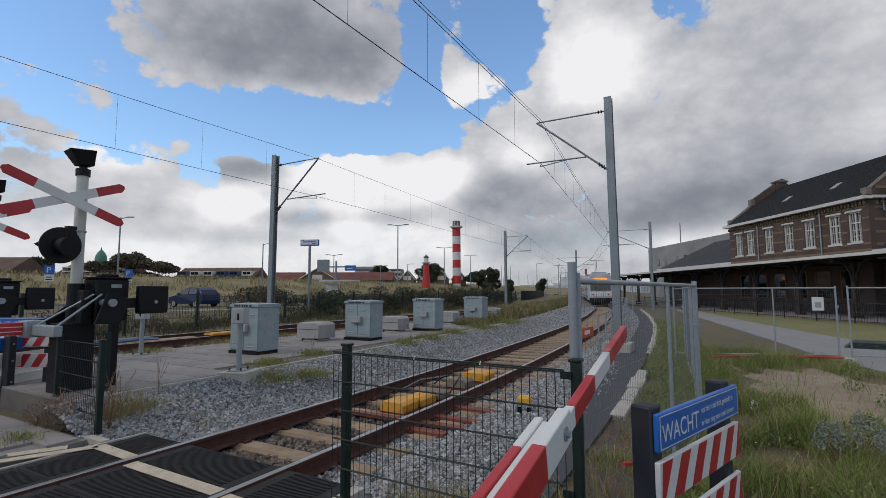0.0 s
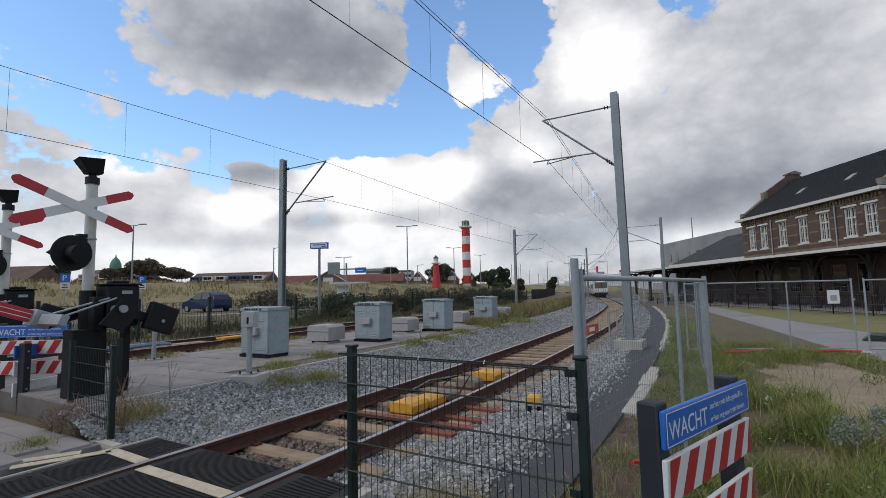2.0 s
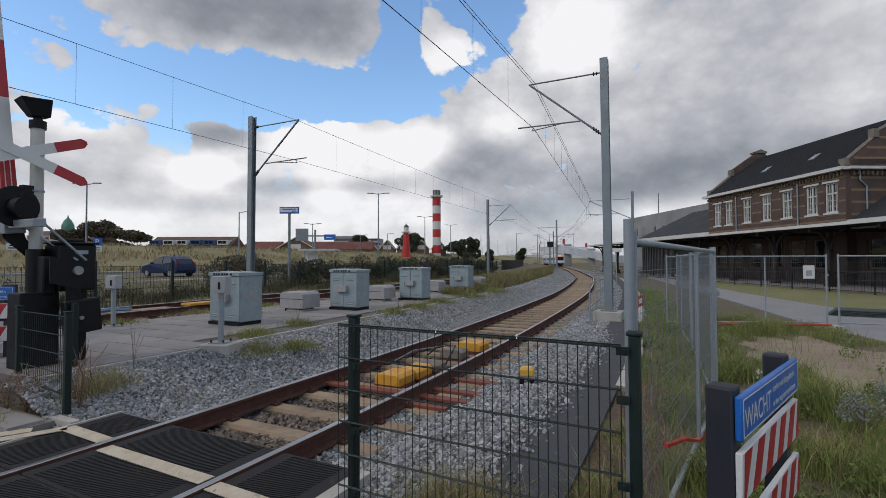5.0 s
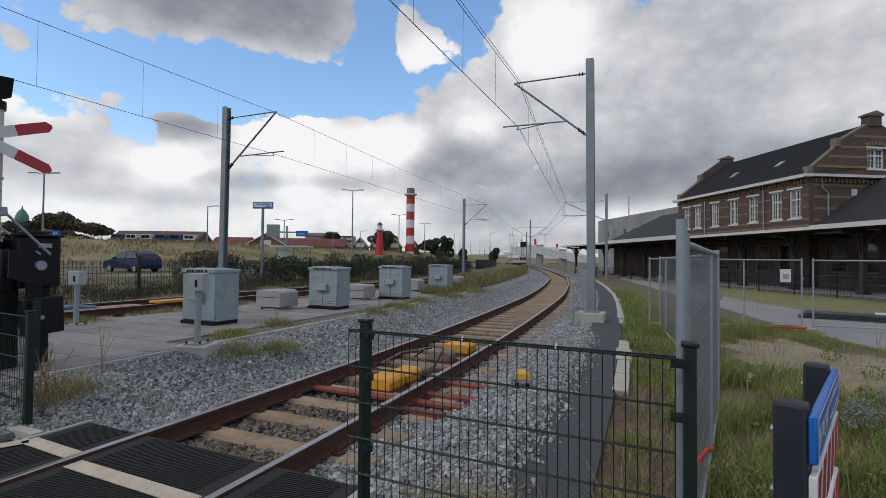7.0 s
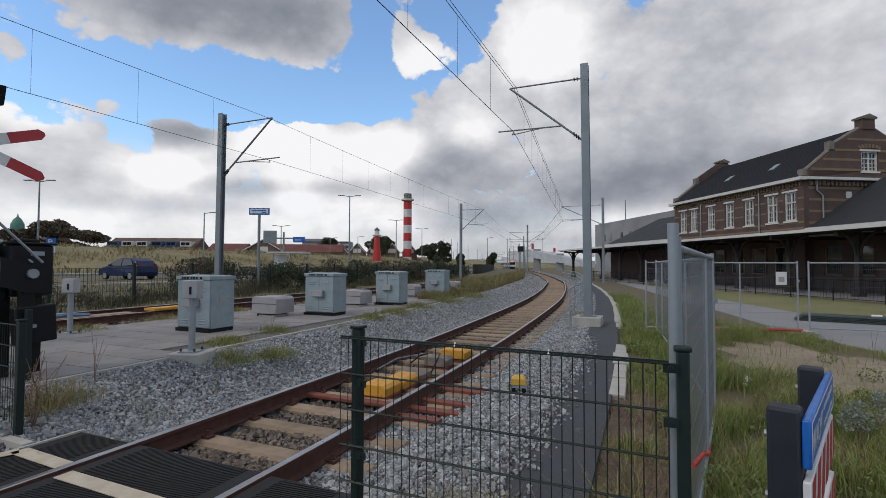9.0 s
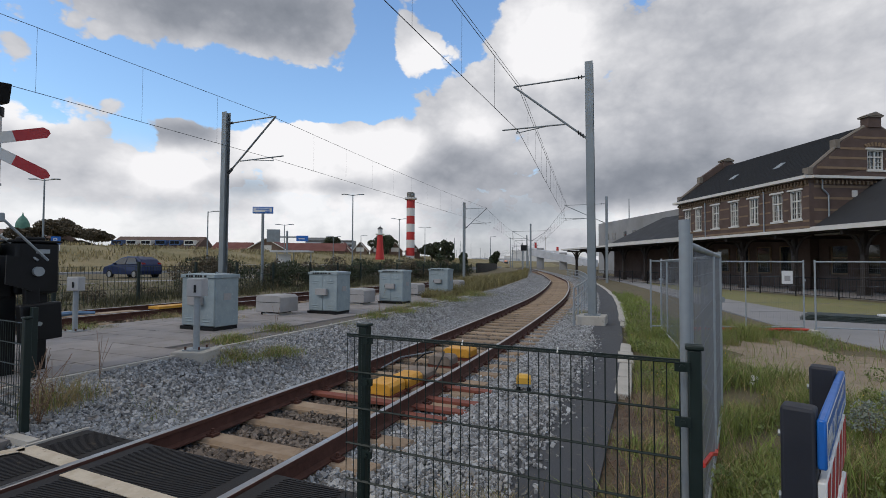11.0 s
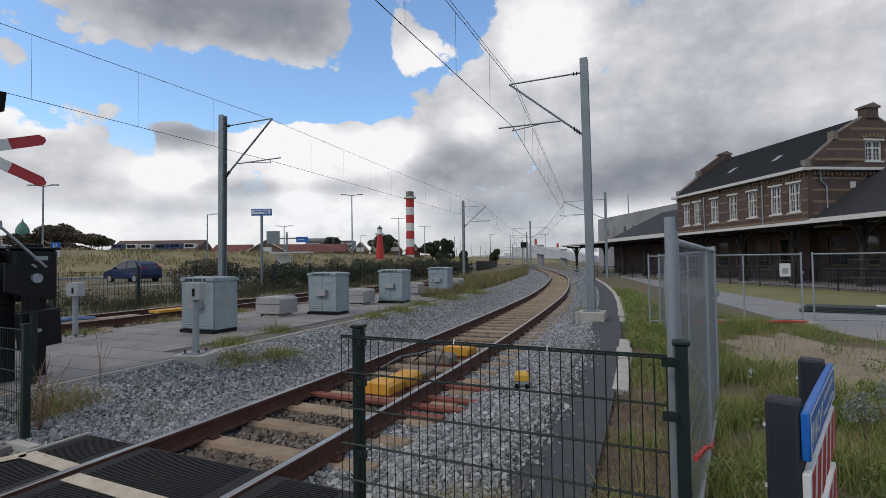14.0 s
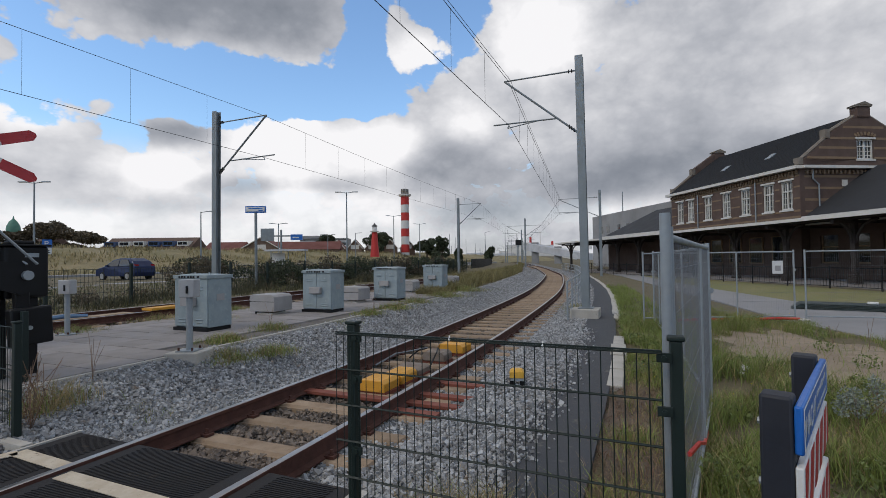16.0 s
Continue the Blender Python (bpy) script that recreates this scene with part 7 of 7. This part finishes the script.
# ---- train ----
def make_train_car(rear, display):
    c = thing("train_car", "pale grey light rail car with dark windows and doors", "train car", "train cars")
    L, W = 13.2, 2.65
    part("body", Shape().prism([(-W / 2, 0.55), (W / 2, 0.55), (W / 2, 2.4), (W / 2 - 0.12, 3.1), (W / 2 - 0.5, 3.45), (-W / 2 + 0.5, 3.45), (-W / 2 + 0.12, 3.1), (-W / 2, 2.4)], -L / 2, L / 2, pose(0, 0, 0, 90, 0, 0)), TRAINWHITE, c, bevel=0.08)
    for s in (-1, 1):
        part("window_band", Shape().box(s * W / 2 - 0.01, -L / 2 + 0.5, 1.55, s * W / 2 + 0.012, L / 2 - 0.5, 2.35), WINGLASS, c, "dark window band")
        part("skirt_stripe", Shape().box(s * W / 2 - 0.01, -L / 2 + 0.3, 0.8, s * W / 2 + 0.01, L / 2 - 0.3, 1.0), BLUE, c, "blue stripe")
        for y in (-3.2, 3.2):
            part("door", Shape().box(s * W / 2 - 0.01, y - 0.7, 0.6, s * W / 2 + 0.02, y + 0.7, 2.5), GALV, c)
    for y in (-4.4, 4.4):
        b = part("bogie", Shape().box(-1.0, y - 1.2, 0.25, 1.0, y + 1.2, 0.6), BLACK, c, "black bogie")
        for yy in (y - 0.9, y + 0.9):
            part("wheel", Shape().cyl((-0.82, yy, 0.34), (0.82, yy, 0.34), 0.34, n=16), RUST, b)
    part("roof_unit", Shape().box(-0.8, -4, 3.45, 0.8, -1, 3.7), GALV, c, bevel=0.03)
    if rear:
        e = -L / 2
        part("windscreen", Shape().box(-1.05, e - 0.03, 1.6, 1.05, e + 0.02, 2.6), WINGLASS, c, "dark windscreen")
        part("display", Shape().box(-0.7, e - 0.04, 2.72, 0.7, e + 0.0, 2.95), glow("amber_display", (1.0, 0.25, 0.03), 1.2), c, "amber destination display")
        part("nose_panel", Shape().box(-1.1, e - 0.08, 0.95, 1.1, e + 0.0, 1.45), WHITE, c, "white nose panel", bevel=0.02)
        part("bumper", Shape().box(-1.15, e - 0.16, 0.45, 1.15, e + 0.02, 0.8), BLACK, c, "black bumper and coupler", bevel=0.03)
        for s in (-0.8, 0.8):
            part("tail_light", Shape().cyl((s, e - 0.1, 1.18), (s, e - 0.05, 1.18), 0.09, n=10), LAMPRED, c, "red tail light")
        part("pantograph", Shape().tube([(-0.5, 1.5, 3.6), (0, 2.6, 4.5), (0, 1.6, 5.35)], 0.03, 5).tube([(-0.8, 1.6, 5.38), (0.8, 1.6, 5.38)], 0.03, 5), MASTPAINT, c)
    return c


# ---- plants ----
def leaf_cloud(rng, blobs, n, size):
    """Small leaf cards spread through overlapping blobs: rows of (x, y, z, rx, ry, rz)."""
    w = np.array([b[3] * b[4] * b[5] for b in blobs]) ** 0.67
    which = rng.choice(len(blobs), n, p=w / w.sum())
    B = np.array(blobs)[which]
    d = rng.normal(size=(n, 3))
    d /= np.linalg.norm(d, axis=1, keepdims=True)
    r = rng.uniform(0.55, 1.05, (n, 1)) ** 0.6
    c = B[:, :3] + d * r * B[:, 3:6]
    a = rng.normal(size=(n, 3))
    a /= np.linalg.norm(a, axis=1, keepdims=True)
    b = np.cross(a, rng.normal(size=(n, 3)))
    b /= np.linalg.norm(b, axis=1, keepdims=True)
    s = size * rng.uniform(0.6, 1.4, (n, 1))
    v = np.stack([c - a * s, c + b * s * 0.5, c + a * s, c - b * s * 0.5], 1)
    return v.reshape(-1, 3), np.arange(n * 4).reshape(-1, 4)


def foliage(name, verts, faces, material):
    me = bpy.data.meshes.new(name)
    me.from_pydata(verts.tolist(), [], faces.tolist())
    me.materials.append(material)
    return me


def make_tree(x, y, h, r, seed, material, label, n=2600, size=0.22, low=0.25):
    rng = np.random.default_rng(seed)
    z = ground_at(x, y)
    t = thing("tree", label, "tree", "trees", pose(x, y, z))
    trunk = Shape().cyl((0, 0, 0), (0.1, 0, h * 0.45), h * 0.035, h * 0.022, n=8)
    blobs = []
    for k in range(9):
        a = rng.uniform(0, 6.28)
        d = r * rng.uniform(0.15, 0.62)
        zz = h * rng.uniform(0.22, 0.82)
        p = (d * math.cos(a), d * math.sin(a), zz)
        trunk.cyl((0.05, 0, h * rng.uniform(0.2, 0.42)), p, h * 0.014, h * 0.004, n=5)
        k2 = rng.uniform(0.35, 0.6)
        blobs.append((*p, r * k2, r * k2, h * 0.16))
    part("trunk", trunk, BARK, t)
    v, f = leaf_cloud(rng, blobs, n, size)
    part("crown", foliage("crown", v, f, material), None, t, "uneven leafy crown")


def make_bush(x, y, h, r, seed, material, n=1500, size=0.05, stretch=1.0):
    rng = np.random.default_rng(seed)
    z = ground_at(x, y)
    t = thing("bush", "dense dark green and brown scrub behind the fence", "bush", "bushes along the fence", pose(x, y, z))
    blobs = [(rng.uniform(-r, r) * 0.7, rng.uniform(-r, r) * 0.7 * stretch, h * rng.uniform(0.25, 0.72), r * rng.uniform(0.3, 0.5), r * rng.uniform(0.3, 0.5), h * rng.uniform(0.22, 0.33)) for _ in range(8)]
    s = Shape()
    for b in blobs:
        s.cyl((b[0] * 0.3, b[1] * 0.3, 0), b[:3], 0.02, 0.006, n=5)
    part("stem", s, BARK, t)
    v, f = leaf_cloud(rng, blobs, n, size)
    part("crown", foliage("crown", v, f, material), None, t, "ragged leaves")


def blades(name, material, label, x, y, z, h, w, seed, lean=0.5):
    rng = np.random.default_rng(seed)
    n = len(x)
    a = rng.uniform(0, 6.28, n)
    l = h * rng.uniform(0.1, lean, n)
    b = rng.uniform(0, 6.28, n)
    dx, dy = np.cos(a) * w, np.sin(a) * w
    lx, ly = np.cos(b) * l, np.sin(b) * l
    p = np.stack([np.stack([x - dx, y - dy, z], -1), np.stack([x + dx, y + dy, z], -1), np.stack([x + dx * 0.7 + lx * 0.35, y + dy * 0.7 + ly * 0.35, z + h * 0.6], -1), np.stack([x - dx * 0.7 + lx * 0.35, y - dy * 0.7 + ly * 0.35, z + h * 0.6], -1), np.stack([x + lx, y + ly, z + h], -1)], 1)
    k = (np.arange(n) * 5)[:, None]
    quads = (k + np.array([[0, 1, 2, 3]])).tolist()
    tris = (k + np.array([[3, 2, 4]])).tolist()
    me = bpy.data.meshes.new(name)
    me.from_pydata(p.reshape(-1, 3).tolist(), [], quads + tris)
    me.materials.append(material)
    return tagged(new(name, me), label, "grass", kind="stuff")


def patchy(rng, x, y, cell=0.6, keep=0.5):
    """Keeps points in clumps."""
    v = np.sin(x * 2.1 / cell + 1.3 * np.sin(y * 1.1 / cell)) + np.sin(y * 1.7 / cell + 1.9 * np.sin(x * 0.9 / cell + 2)) + rng.normal(0, 0.45, len(x))
    return v > np.quantile(v, 1 - keep)


def build_plants():
    rng = np.random.default_rng(77)
    # verge on the station side
    n = 210000
    y = 2.7 + 12.5 * rng.random(n) ** 1.6
    edge = np.interp(y, [2, 4.5, 9.2, 12.4, 15.2], [9, 8, 5.6, 3.97, 3.05]) - 0.1
    lo = np.interp(y, _ys, _near) + 3.2
    x = lo + (np.minimum(edge, 6.0) - lo) * rng.random(n)
    q, c = math.sin(radians(18)), math.cos(radians(18))
    u, v = (x - 2.7) * c + (y - 10.1) * q, -(x - 2.7) * q + (y - 10.1) * c
    bare = (u / 1.45) ** 2 + (v / 3.1) ** 2 < 1 + 0.3 * np.sin(5 * x + 3 * np.sin(2 * y))
    soil = (x < 0.0) & (y < 7.0)
    clump = 0.5 + 0.25 * (np.sin(x * 4.3 + 1.7 * np.sin(y * 2.1)) + np.sin(y * 3.1 + 2.2 * np.sin(x * 1.9 + 1)))
    keep = patchy(rng, x, y, 0.42, 0.62) & (~bare | (rng.random(n) < 0.03)) & ((x < edge - 0.9) | (y < 8) | (rng.random(n) < 0.45)) & (~soil | (rng.random(n) < 0.22))
    x, y, clump, soil = x[keep], y[keep], clump[keep], soil[keep]
    m = len(x)
    tall = np.clip(1.25 - np.abs(x - 1.3) * 0.22, 0.35, 1.2) * (0.5 + 1.15 * clump)
    h = rng.uniform(0.05, 0.27, m) * tall
    dry = rng.random(m) < np.where(soil, 0.72, 0.16 + 0.3 * (clump < 0.35))
    blades("verge_grass", BLADE, "lush uneven dark green verge grass", x[~dry], y[~dry], np.full((~dry).sum(), -0.13), h[~dry], rng.uniform(0.002, 0.005, (~dry).sum()), 5, 1.0)
    blades("verge_dry_grass", DRYBLADE, "dry straw-coloured stalks in the verge", x[dry], y[dry], np.full(dry.sum(), -0.13), h[dry] * 1.1, rng.uniform(0.0015, 0.0035, dry.sum()), 6, 1.3)
    k = rng.choice(m, 320, replace=False)
    fv, ff = leaf_cloud(rng, [(0, 0, 0, 0.001, 0.001, 0.001)], 320, 0.012)
    fv = fv.reshape(320, 4, 3) + np.stack([x[k], y[k], -0.11 + h[k] * 1.15], -1)[:, None]
    tagged(new("verge_flowers", foliage("verge_flowers", fv.reshape(-1, 3), ff, FLOWER)), "small yellow flowers in the verge", "flowers", kind="stuff")
    # broad-leaved weeds in low mounds through the grass
    k = rng.choice(np.flatnonzero((clump > 0.45) & ~soil & (x < 4.5)), 300, replace=False)
    mounds = [(x[i], y[i], -0.09 + 0.5 * r, r * 1.2, r * 1.2, r * 0.8) for i, r in zip(k, rng.uniform(0.06, 0.17, 300))]
    fv, ff = leaf_cloud(rng, mounds, 26000, 0.02)
    tagged(new("verge_weeds", foliage("verge_weeds", fv, ff, WEEDLEAF)), "low mounds of broad-leaved weeds in the verge", "weeds", kind="stuff")
    # straw and dead leaves trodden into the soil
    n = 5200
    lx, ly = rng.uniform(-0.62, 0.3, n), rng.uniform(2.95, 7.2, n)
    blades("soil_litter", BROWNWEED, "brown dead grass lying on the bare soil", lx, ly, np.full(n, -0.105), rng.uniform(0.015, 0.07, n), rng.uniform(0.0015, 0.004, n), 21, 4.0)
    n = 2600
    lx, ly = rng.uniform(1.2, 3.9, n), rng.uniform(6.6, 13.4, n)
    blades("dirt_litter", DRYBLADE, "straw scattered over the bare dirt", lx, ly, np.full(n, -0.115), rng.uniform(0.01, 0.05, n), rng.uniform(0.0015, 0.004, n), 22, 4.0)
    # silver-grey weeds
    for k, (cx, cy) in enumerate(((1.6, 6.1), (1.85, 6.4), (2.0, 5.8))):
        w = thing("silver_weed", "silver-grey feathery weed in the verge", "weed", "silver weeds", pose(cx, cy, -0.12))
        r2 = np.random.default_rng(500 + k)
        st = Shape()
        tips = []
        for _ in range(9):
            tip = (r2.uniform(-0.2, 0.2), r2.uniform(-0.2, 0.2), r2.uniform(0.2, 0.42))
            st.tube([(0, 0, 0), (tip[0] * 0.4, tip[1] * 0.4, tip[2] * 0.6), tip], 0.003, 4)
            tips.append((*tip, 0.06, 0.06, 0.09))
        part("stalk", st, BROWNWEED, w)
        fv, ff = leaf_cloud(r2, tips, 700, 0.014)
        part("leaves", foliage("leaves", fv, ff, SILVERLEAF), None, w)
    # tufts
    tufts = [(-1.15, 3.25, 0.42, 2300, 0.4, 1), (-0.75, 3.15, 0.3, 700, 0.3, 1), (-0.35, 3.9, 0.35, 700, 0.3, 0), (-0.3, 5.2, 0.3, 700, 0.28, 0), (-0.2, 3.2, 0.3, 600, 0.25, 1), (-5.75, 3.45, 0.22, 380, 0.42, 1), (-5.9, 3.75, 0.25, 380, 0.34, 1), (-5.6, 4.2, 0.4, 700, 0.2, 0),
             (-6.0, 5.95, 0.35, 1100, 0.26, 0), (-5.7, 6.6, 0.35, 900, 0.22, 0), (-6.7, 6.6, 0.35, 1000, 0.22, 0), (-7.0, 8.0, 0.4, 900, 0.2, 0), (-6.4, 9.4, 0.4, 1000, 0.24, 0), (-6.5, 10.8, 0.35, 900, 0.22, 0), (-6.6, 12.2, 0.5, 1200, 0.25, 0), (-6.8, 14.0, 0.5, 1200, 0.25, 0), (-6.9, 16.5, 0.7, 1500, 0.3, 0), (-7.2, 19.5, 0.9, 1800, 0.35, 0),
             (-10.4, 6.4, 0.5, 700, 0.22, 0), (-10.7, 8.5, 0.6, 900, 0.22, 1), (-10.8, 10.5, 0.6, 900, 0.2, 0), (-9.2, 9.0, 0.4, 250, 0.14, 1), (-2.3, 17, 0.4, 500, 0.3, 0), (-2.0, 15.2, 0.3, 500, 0.3, 0), (-6.0, 2.6, 0.22, 300, 0.15, 0)]
    gx, gy, gz, gh, dxs = [], [], [], [], []
    for cx, cy, r, c, hh, dry in tufts:
        a = rng.normal(0, r * 0.55, (c, 2))
        gx.append(cx + a[:, 0]), gy.append(cy + a[:, 1])
        d = cx - near_x(cy)
        z0 = 0.235 if (d < -2.7 and cy > 3.2) else (0.0 if d < 0 and cy < 3.2 else (0.1 if d < -2 else -0.14))
        gz.append(np.full(c, z0)), gh.append(hh * rng.uniform(0.2, 1.0, c) * np.where(np.hypot(a[:, 0], a[:, 1]) > r * 0.6, 0.55, 0.9)), dxs.append(rng.random(c) < (0.75 if dry else 0.4))
    gx, gy, gz, gh, dd = map(np.concatenate, (gx, gy, gz, gh, dxs))
    blades("tuft_grass", BLADE, "green grass tufts beside the paving", gx[~dd], gy[~dd], gz[~dd], gh[~dd], rng.uniform(0.002, 0.005, (~dd).sum()), 8, 1.3)
    blades("tuft_dry_grass", DRYBLADE, "dry grass tufts by the fences and paving", gx[dd], gy[dd], gz[dd], gh[dd] * 1.1, rng.uniform(0.0015, 0.0035, dd.sum()), 9, 1.3)
    # weeds crowding the kerb farther along
    n = 9000
    y = 11 + 18 * rng.random(n) ** 1.3
    x = np.interp(y, _ys, _near) + 3.15 + rng.random(n) ** 1.5 * np.clip(1.5 - (y - 11) * 0.03, 0.6, 1.5)
    keep = patchy(rng, x, y, 0.5, 0.6)
    x, y = x[keep], y[keep]
    blades("kerb_weeds", BLADE, "tall weeds crowding the concrete kerb", x, y, np.full(len(x), -0.13), rng.uniform(0.06, 0.3, len(x)), rng.uniform(0.004, 0.009, len(x)), 14, 1.1)
    # tall growth between the tracks
    n = 24000
    y = 17 + 80 * rng.random(n) ** 1.6
    lo, hi = np.interp(y, _ys, _far) + 2.0, np.interp(y, _ys, _near) - 3.1
    lo = np.where(y < 27, np.maximum(lo, -8.2 - (y - 17) * 0.35), lo)
    x = lo + (hi - lo) * rng.random(n)
    blades("bank_grass", mat("bank_weeds", (0.215, 0.18, 0.075), 0.85, other=(0.12, 0.12, 0.045), island=0.45, bump=0, scale=0.3), "tall yellow-green weeds between the tracks", x, y, land(x, y), rng.uniform(0.15, 0.7, n) * np.clip(0.4 + (y - 17) * 0.06, 0.4, 1), rng.uniform(0.006, 0.02, n), 11, 0.9)
    # rough grass beyond the far track
    n = 9000
    x = rng.uniform(-27, -14.6, n)
    y = rng.uniform(2, 34, n)
    ok = np.abs(x - np.interp(y, _ys, _far)) > 1.9
    x, y = x[ok], y[ok]
    blades("rough_grass", mat("rough_field_grass", (0.13, 0.125, 0.05), 0.85, other=(0.085, 0.09, 0.035), island=0.45, bump=0, scale=0.3), "rough grass beyond the far track", x, y, land(x, y), rng.uniform(0.06, 0.26, len(x)), rng.uniform(0.006, 0.014, len(x)), 12, 0.6)
    # dark scrub along the foot of the trackside fence
    n = 30000
    y = 2 + 48 * rng.random(n) ** 1.2
    x = np.interp(y, _ys, _far) - rng.uniform(2.2, 6.4, n)
    keep = patchy(rng, x, y, 0.7, 0.62)
    x, y = x[keep], y[keep]
    blades("fence_scrub", mat("dark_fence_scrub", (0.075, 0.068, 0.036), 0.85, other=(0.04, 0.045, 0.02), island=0.5, bump=0, scale=0.4), "dark weedy scrub along the trackside fence", x, y, land(x, y), rng.uniform(0.15, 0.72, len(x)) * (0.6 + 0.4 * np.sin(x * 2 + y * 1.3)) * np.where(y < 17, 0.62, 1.0), rng.uniform(0.006, 0.016, len(x)), 15, 0.9)
    # dry tufts on the dike slope
    n = 26000
    x, y = rng.uniform(-73, -50, n), -25 + 190 * rng.random(n) ** 1.2
    keep = patchy(rng, x, y, 3.0, 0.6)
    x, y = x[keep], y[keep]
    blades("dike_tufts", mat("dike_stalks", (0.30, 0.245, 0.125), 0.9, other=(0.16, 0.145, 0.06), island=0.5, bump=0, scale=0.1), "dry grass stalks standing on the dike", x, y, land(x, y) + 0.1, rng.uniform(0.25, 0.75, len(x)), rng.uniform(0.03, 0.09, len(x)), 16, 0.7)
    # dead brown weeds by the barrier
    for k, (cx, cy, hh) in enumerate(((-6.3, 2.95, 0.4), (-6.05, 3.02, 0.45), (-6.55, 2.95, 0.35), (-5.62, 3.3, 0.7))):
        v, f = leaf_cloud(np.random.default_rng(40 + k), [(0, 0, hh * 0.45, 0.13, 0.13, hh * 0.4)], 260, 0.012)
        w = thing("dead_weed", "dry brown weed clump beside the barrier guard", "weed", "dry weeds", pose(cx, cy, -0.02))
        s = Shape()
        rr = random.Random(k)
        for _ in range(16):
            s.tube([(0, 0, 0), (rr.uniform(-0.1, 0.1), rr.uniform(-0.1, 0.1), hh * 0.5), (rr.uniform(-0.2, 0.2), rr.uniform(-0.2, 0.2), hh * rr.uniform(0.7, 1.1))], 0.0025, 4)
        part("stalk", s, BROWNWEED, w)
        part("leaves", foliage("leaves", v, f, BROWNWEED), None, w)
    for k, (cx, cy, z, hh) in enumerate(((-10.2, 11.4, 0.26, 0.9), (-7.0, 11.9, 0.26, 0.6), (-6.2, 4.2, 0.2, 0.55), (-8.9, 7.9, 0.26, 0.25), (-7.2, 8.2, 0.26, 0.5), (3.4, 11.2, -0.12, 0.6), (3.0, 11.6, -0.12, 0.5))):
        s = Shape()
        rr = random.Random(70 + k)
        for _ in range(5):
            tip = (rr.uniform(-0.25, 0.25) * hh, rr.uniform(-0.25, 0.25) * hh, hh * rr.uniform(0.6, 1))
            s.tube([(0, 0, 0), (tip[0] * 0.3, tip[1] * 0.3, tip[2] * 0.5), tip], 0.0022, 4)
        single("dry_stalk", s, BROWNWEED, "single dry branching weed stalk", "weed", "dry weeds", m=pose(cx, cy, z))
    # scrub behind the trackside fence
    rr = random.Random(5)
    for k in range(30):
        y = 17.6 + k * 1.5
        x = far_x(y) - 5.6 - rr.uniform(0, 1.6) - (1.5 if y < 20 else 0)
        make_bush(x, y, rr.uniform(1.2, 1.85), rr.uniform(1.1, 1.7), 100 + k, LEAF if k % 3 else LEAFB, 2600, 0.06)
    for k, (x, y, h) in enumerate(((-16.8, 10.2, 0.6), (-17.0, 8.0, 0.6), (-18.5, 13.2, 0.5), (-17.2, 5.2, 0.6), (-17.6, 9.4, 1.1), (-16.4, 6.6, 1.0), (-18.2, 14.9, 1.1))):
        make_bush(x, y, h, 0.5, 150 + k, LEAFB if k < 4 else LEAF, 420, 0.035)
    for k, (x, y, h, r, mt) in enumerate(((-91, 124, 7.6, 3.6, LEAF), (-95, 130, 6.5, 3.5, LEAF), (-47.5, 111, 7.2, 2.3, LEAF), (-43, 112, 4.4, 1.2, LEAF), (-70, 120, 6.8, 3.5, LEAF), (-74, 128, 6.8, 4, LEAF), (-80, 132, 7.0, 4, LEAF), (-60, 130, 7.0, 3.5, LEAF), (-102, 54, 7.4, 4.2, LEAFB), (-99, 58, 5.6, 4.2, LEAFB), (-105, 50, 6.8, 3.6, LEAFB), (-116, 44, 6.5, 3, LEAF), (-33, 105, 4.2, 1.2, LEAF), (-105, 140, 7.5, 4, LEAF), (-112, 150, 8, 5, LEAF))):
        make_tree(x, y, h, r, 300 + k, mt, "dark leafy tree behind the dike" if mt is LEAF else "brownish autumn tree behind the dike", 4600, 0.27)


build_dike()
build_lighthouses()
build_houses()
build_street_furniture()
build_car()
build_bikes()
train = [make_train_car(k == 0, k == 0) for k in range(3)]
build_plants()


# ---- what moves ----
def motions():
    def swing(ob, x, y, z, rows, turn):
        walk(ob, [(t, pose(x, y, z, turn * a, 0, 0)) for t, a in rows])

    swing(near_boom, 0.06, -1.59, 0.39, [(0, 9.45), (0.5, 17.3), (1.0, 25.8), (1.3, 31.0), (1.5, 34.0), (2.0, 43), (2.5, 52.5), (3.0, 62), (3.6, 71), (4.4, 77), (5.0, 78), (16, 78)], 1)
    rows = [(0, 0), (0.5, 0.5), (1.0, 4), (1.5, 11), (2.0, 20), (2.5, 28), (3.0, 40), (3.2, 45), (4.0, 65), (4.6, 78), (5.3, 87), (16, 87)]
    swing(far_boom, -6.78, 3.77, 1.45, rows, -1)
    swing(second_boom, -10.4, 3.77, 1.45, rows, -1)
    for k, car in enumerate(train):
        keys = []
        for t, y in [(0, 54), (1.2, 74), (2.5, 98), (4, 121), (5.5, 142), (7.5, 167), (10, 200), (13, 245), (16, 290)]:
            yc = y + (6.6 + 13.6 * k) * heading(near_x, y + 7 + 13 * k)[1]
            dx, dy = heading(near_x, yc)
            keys.append((t, pose(near_x(yc), yc, 0, 0, 0, -math.degrees(math.atan2(dx, dy)))))
        walk(car, keys)


motions()
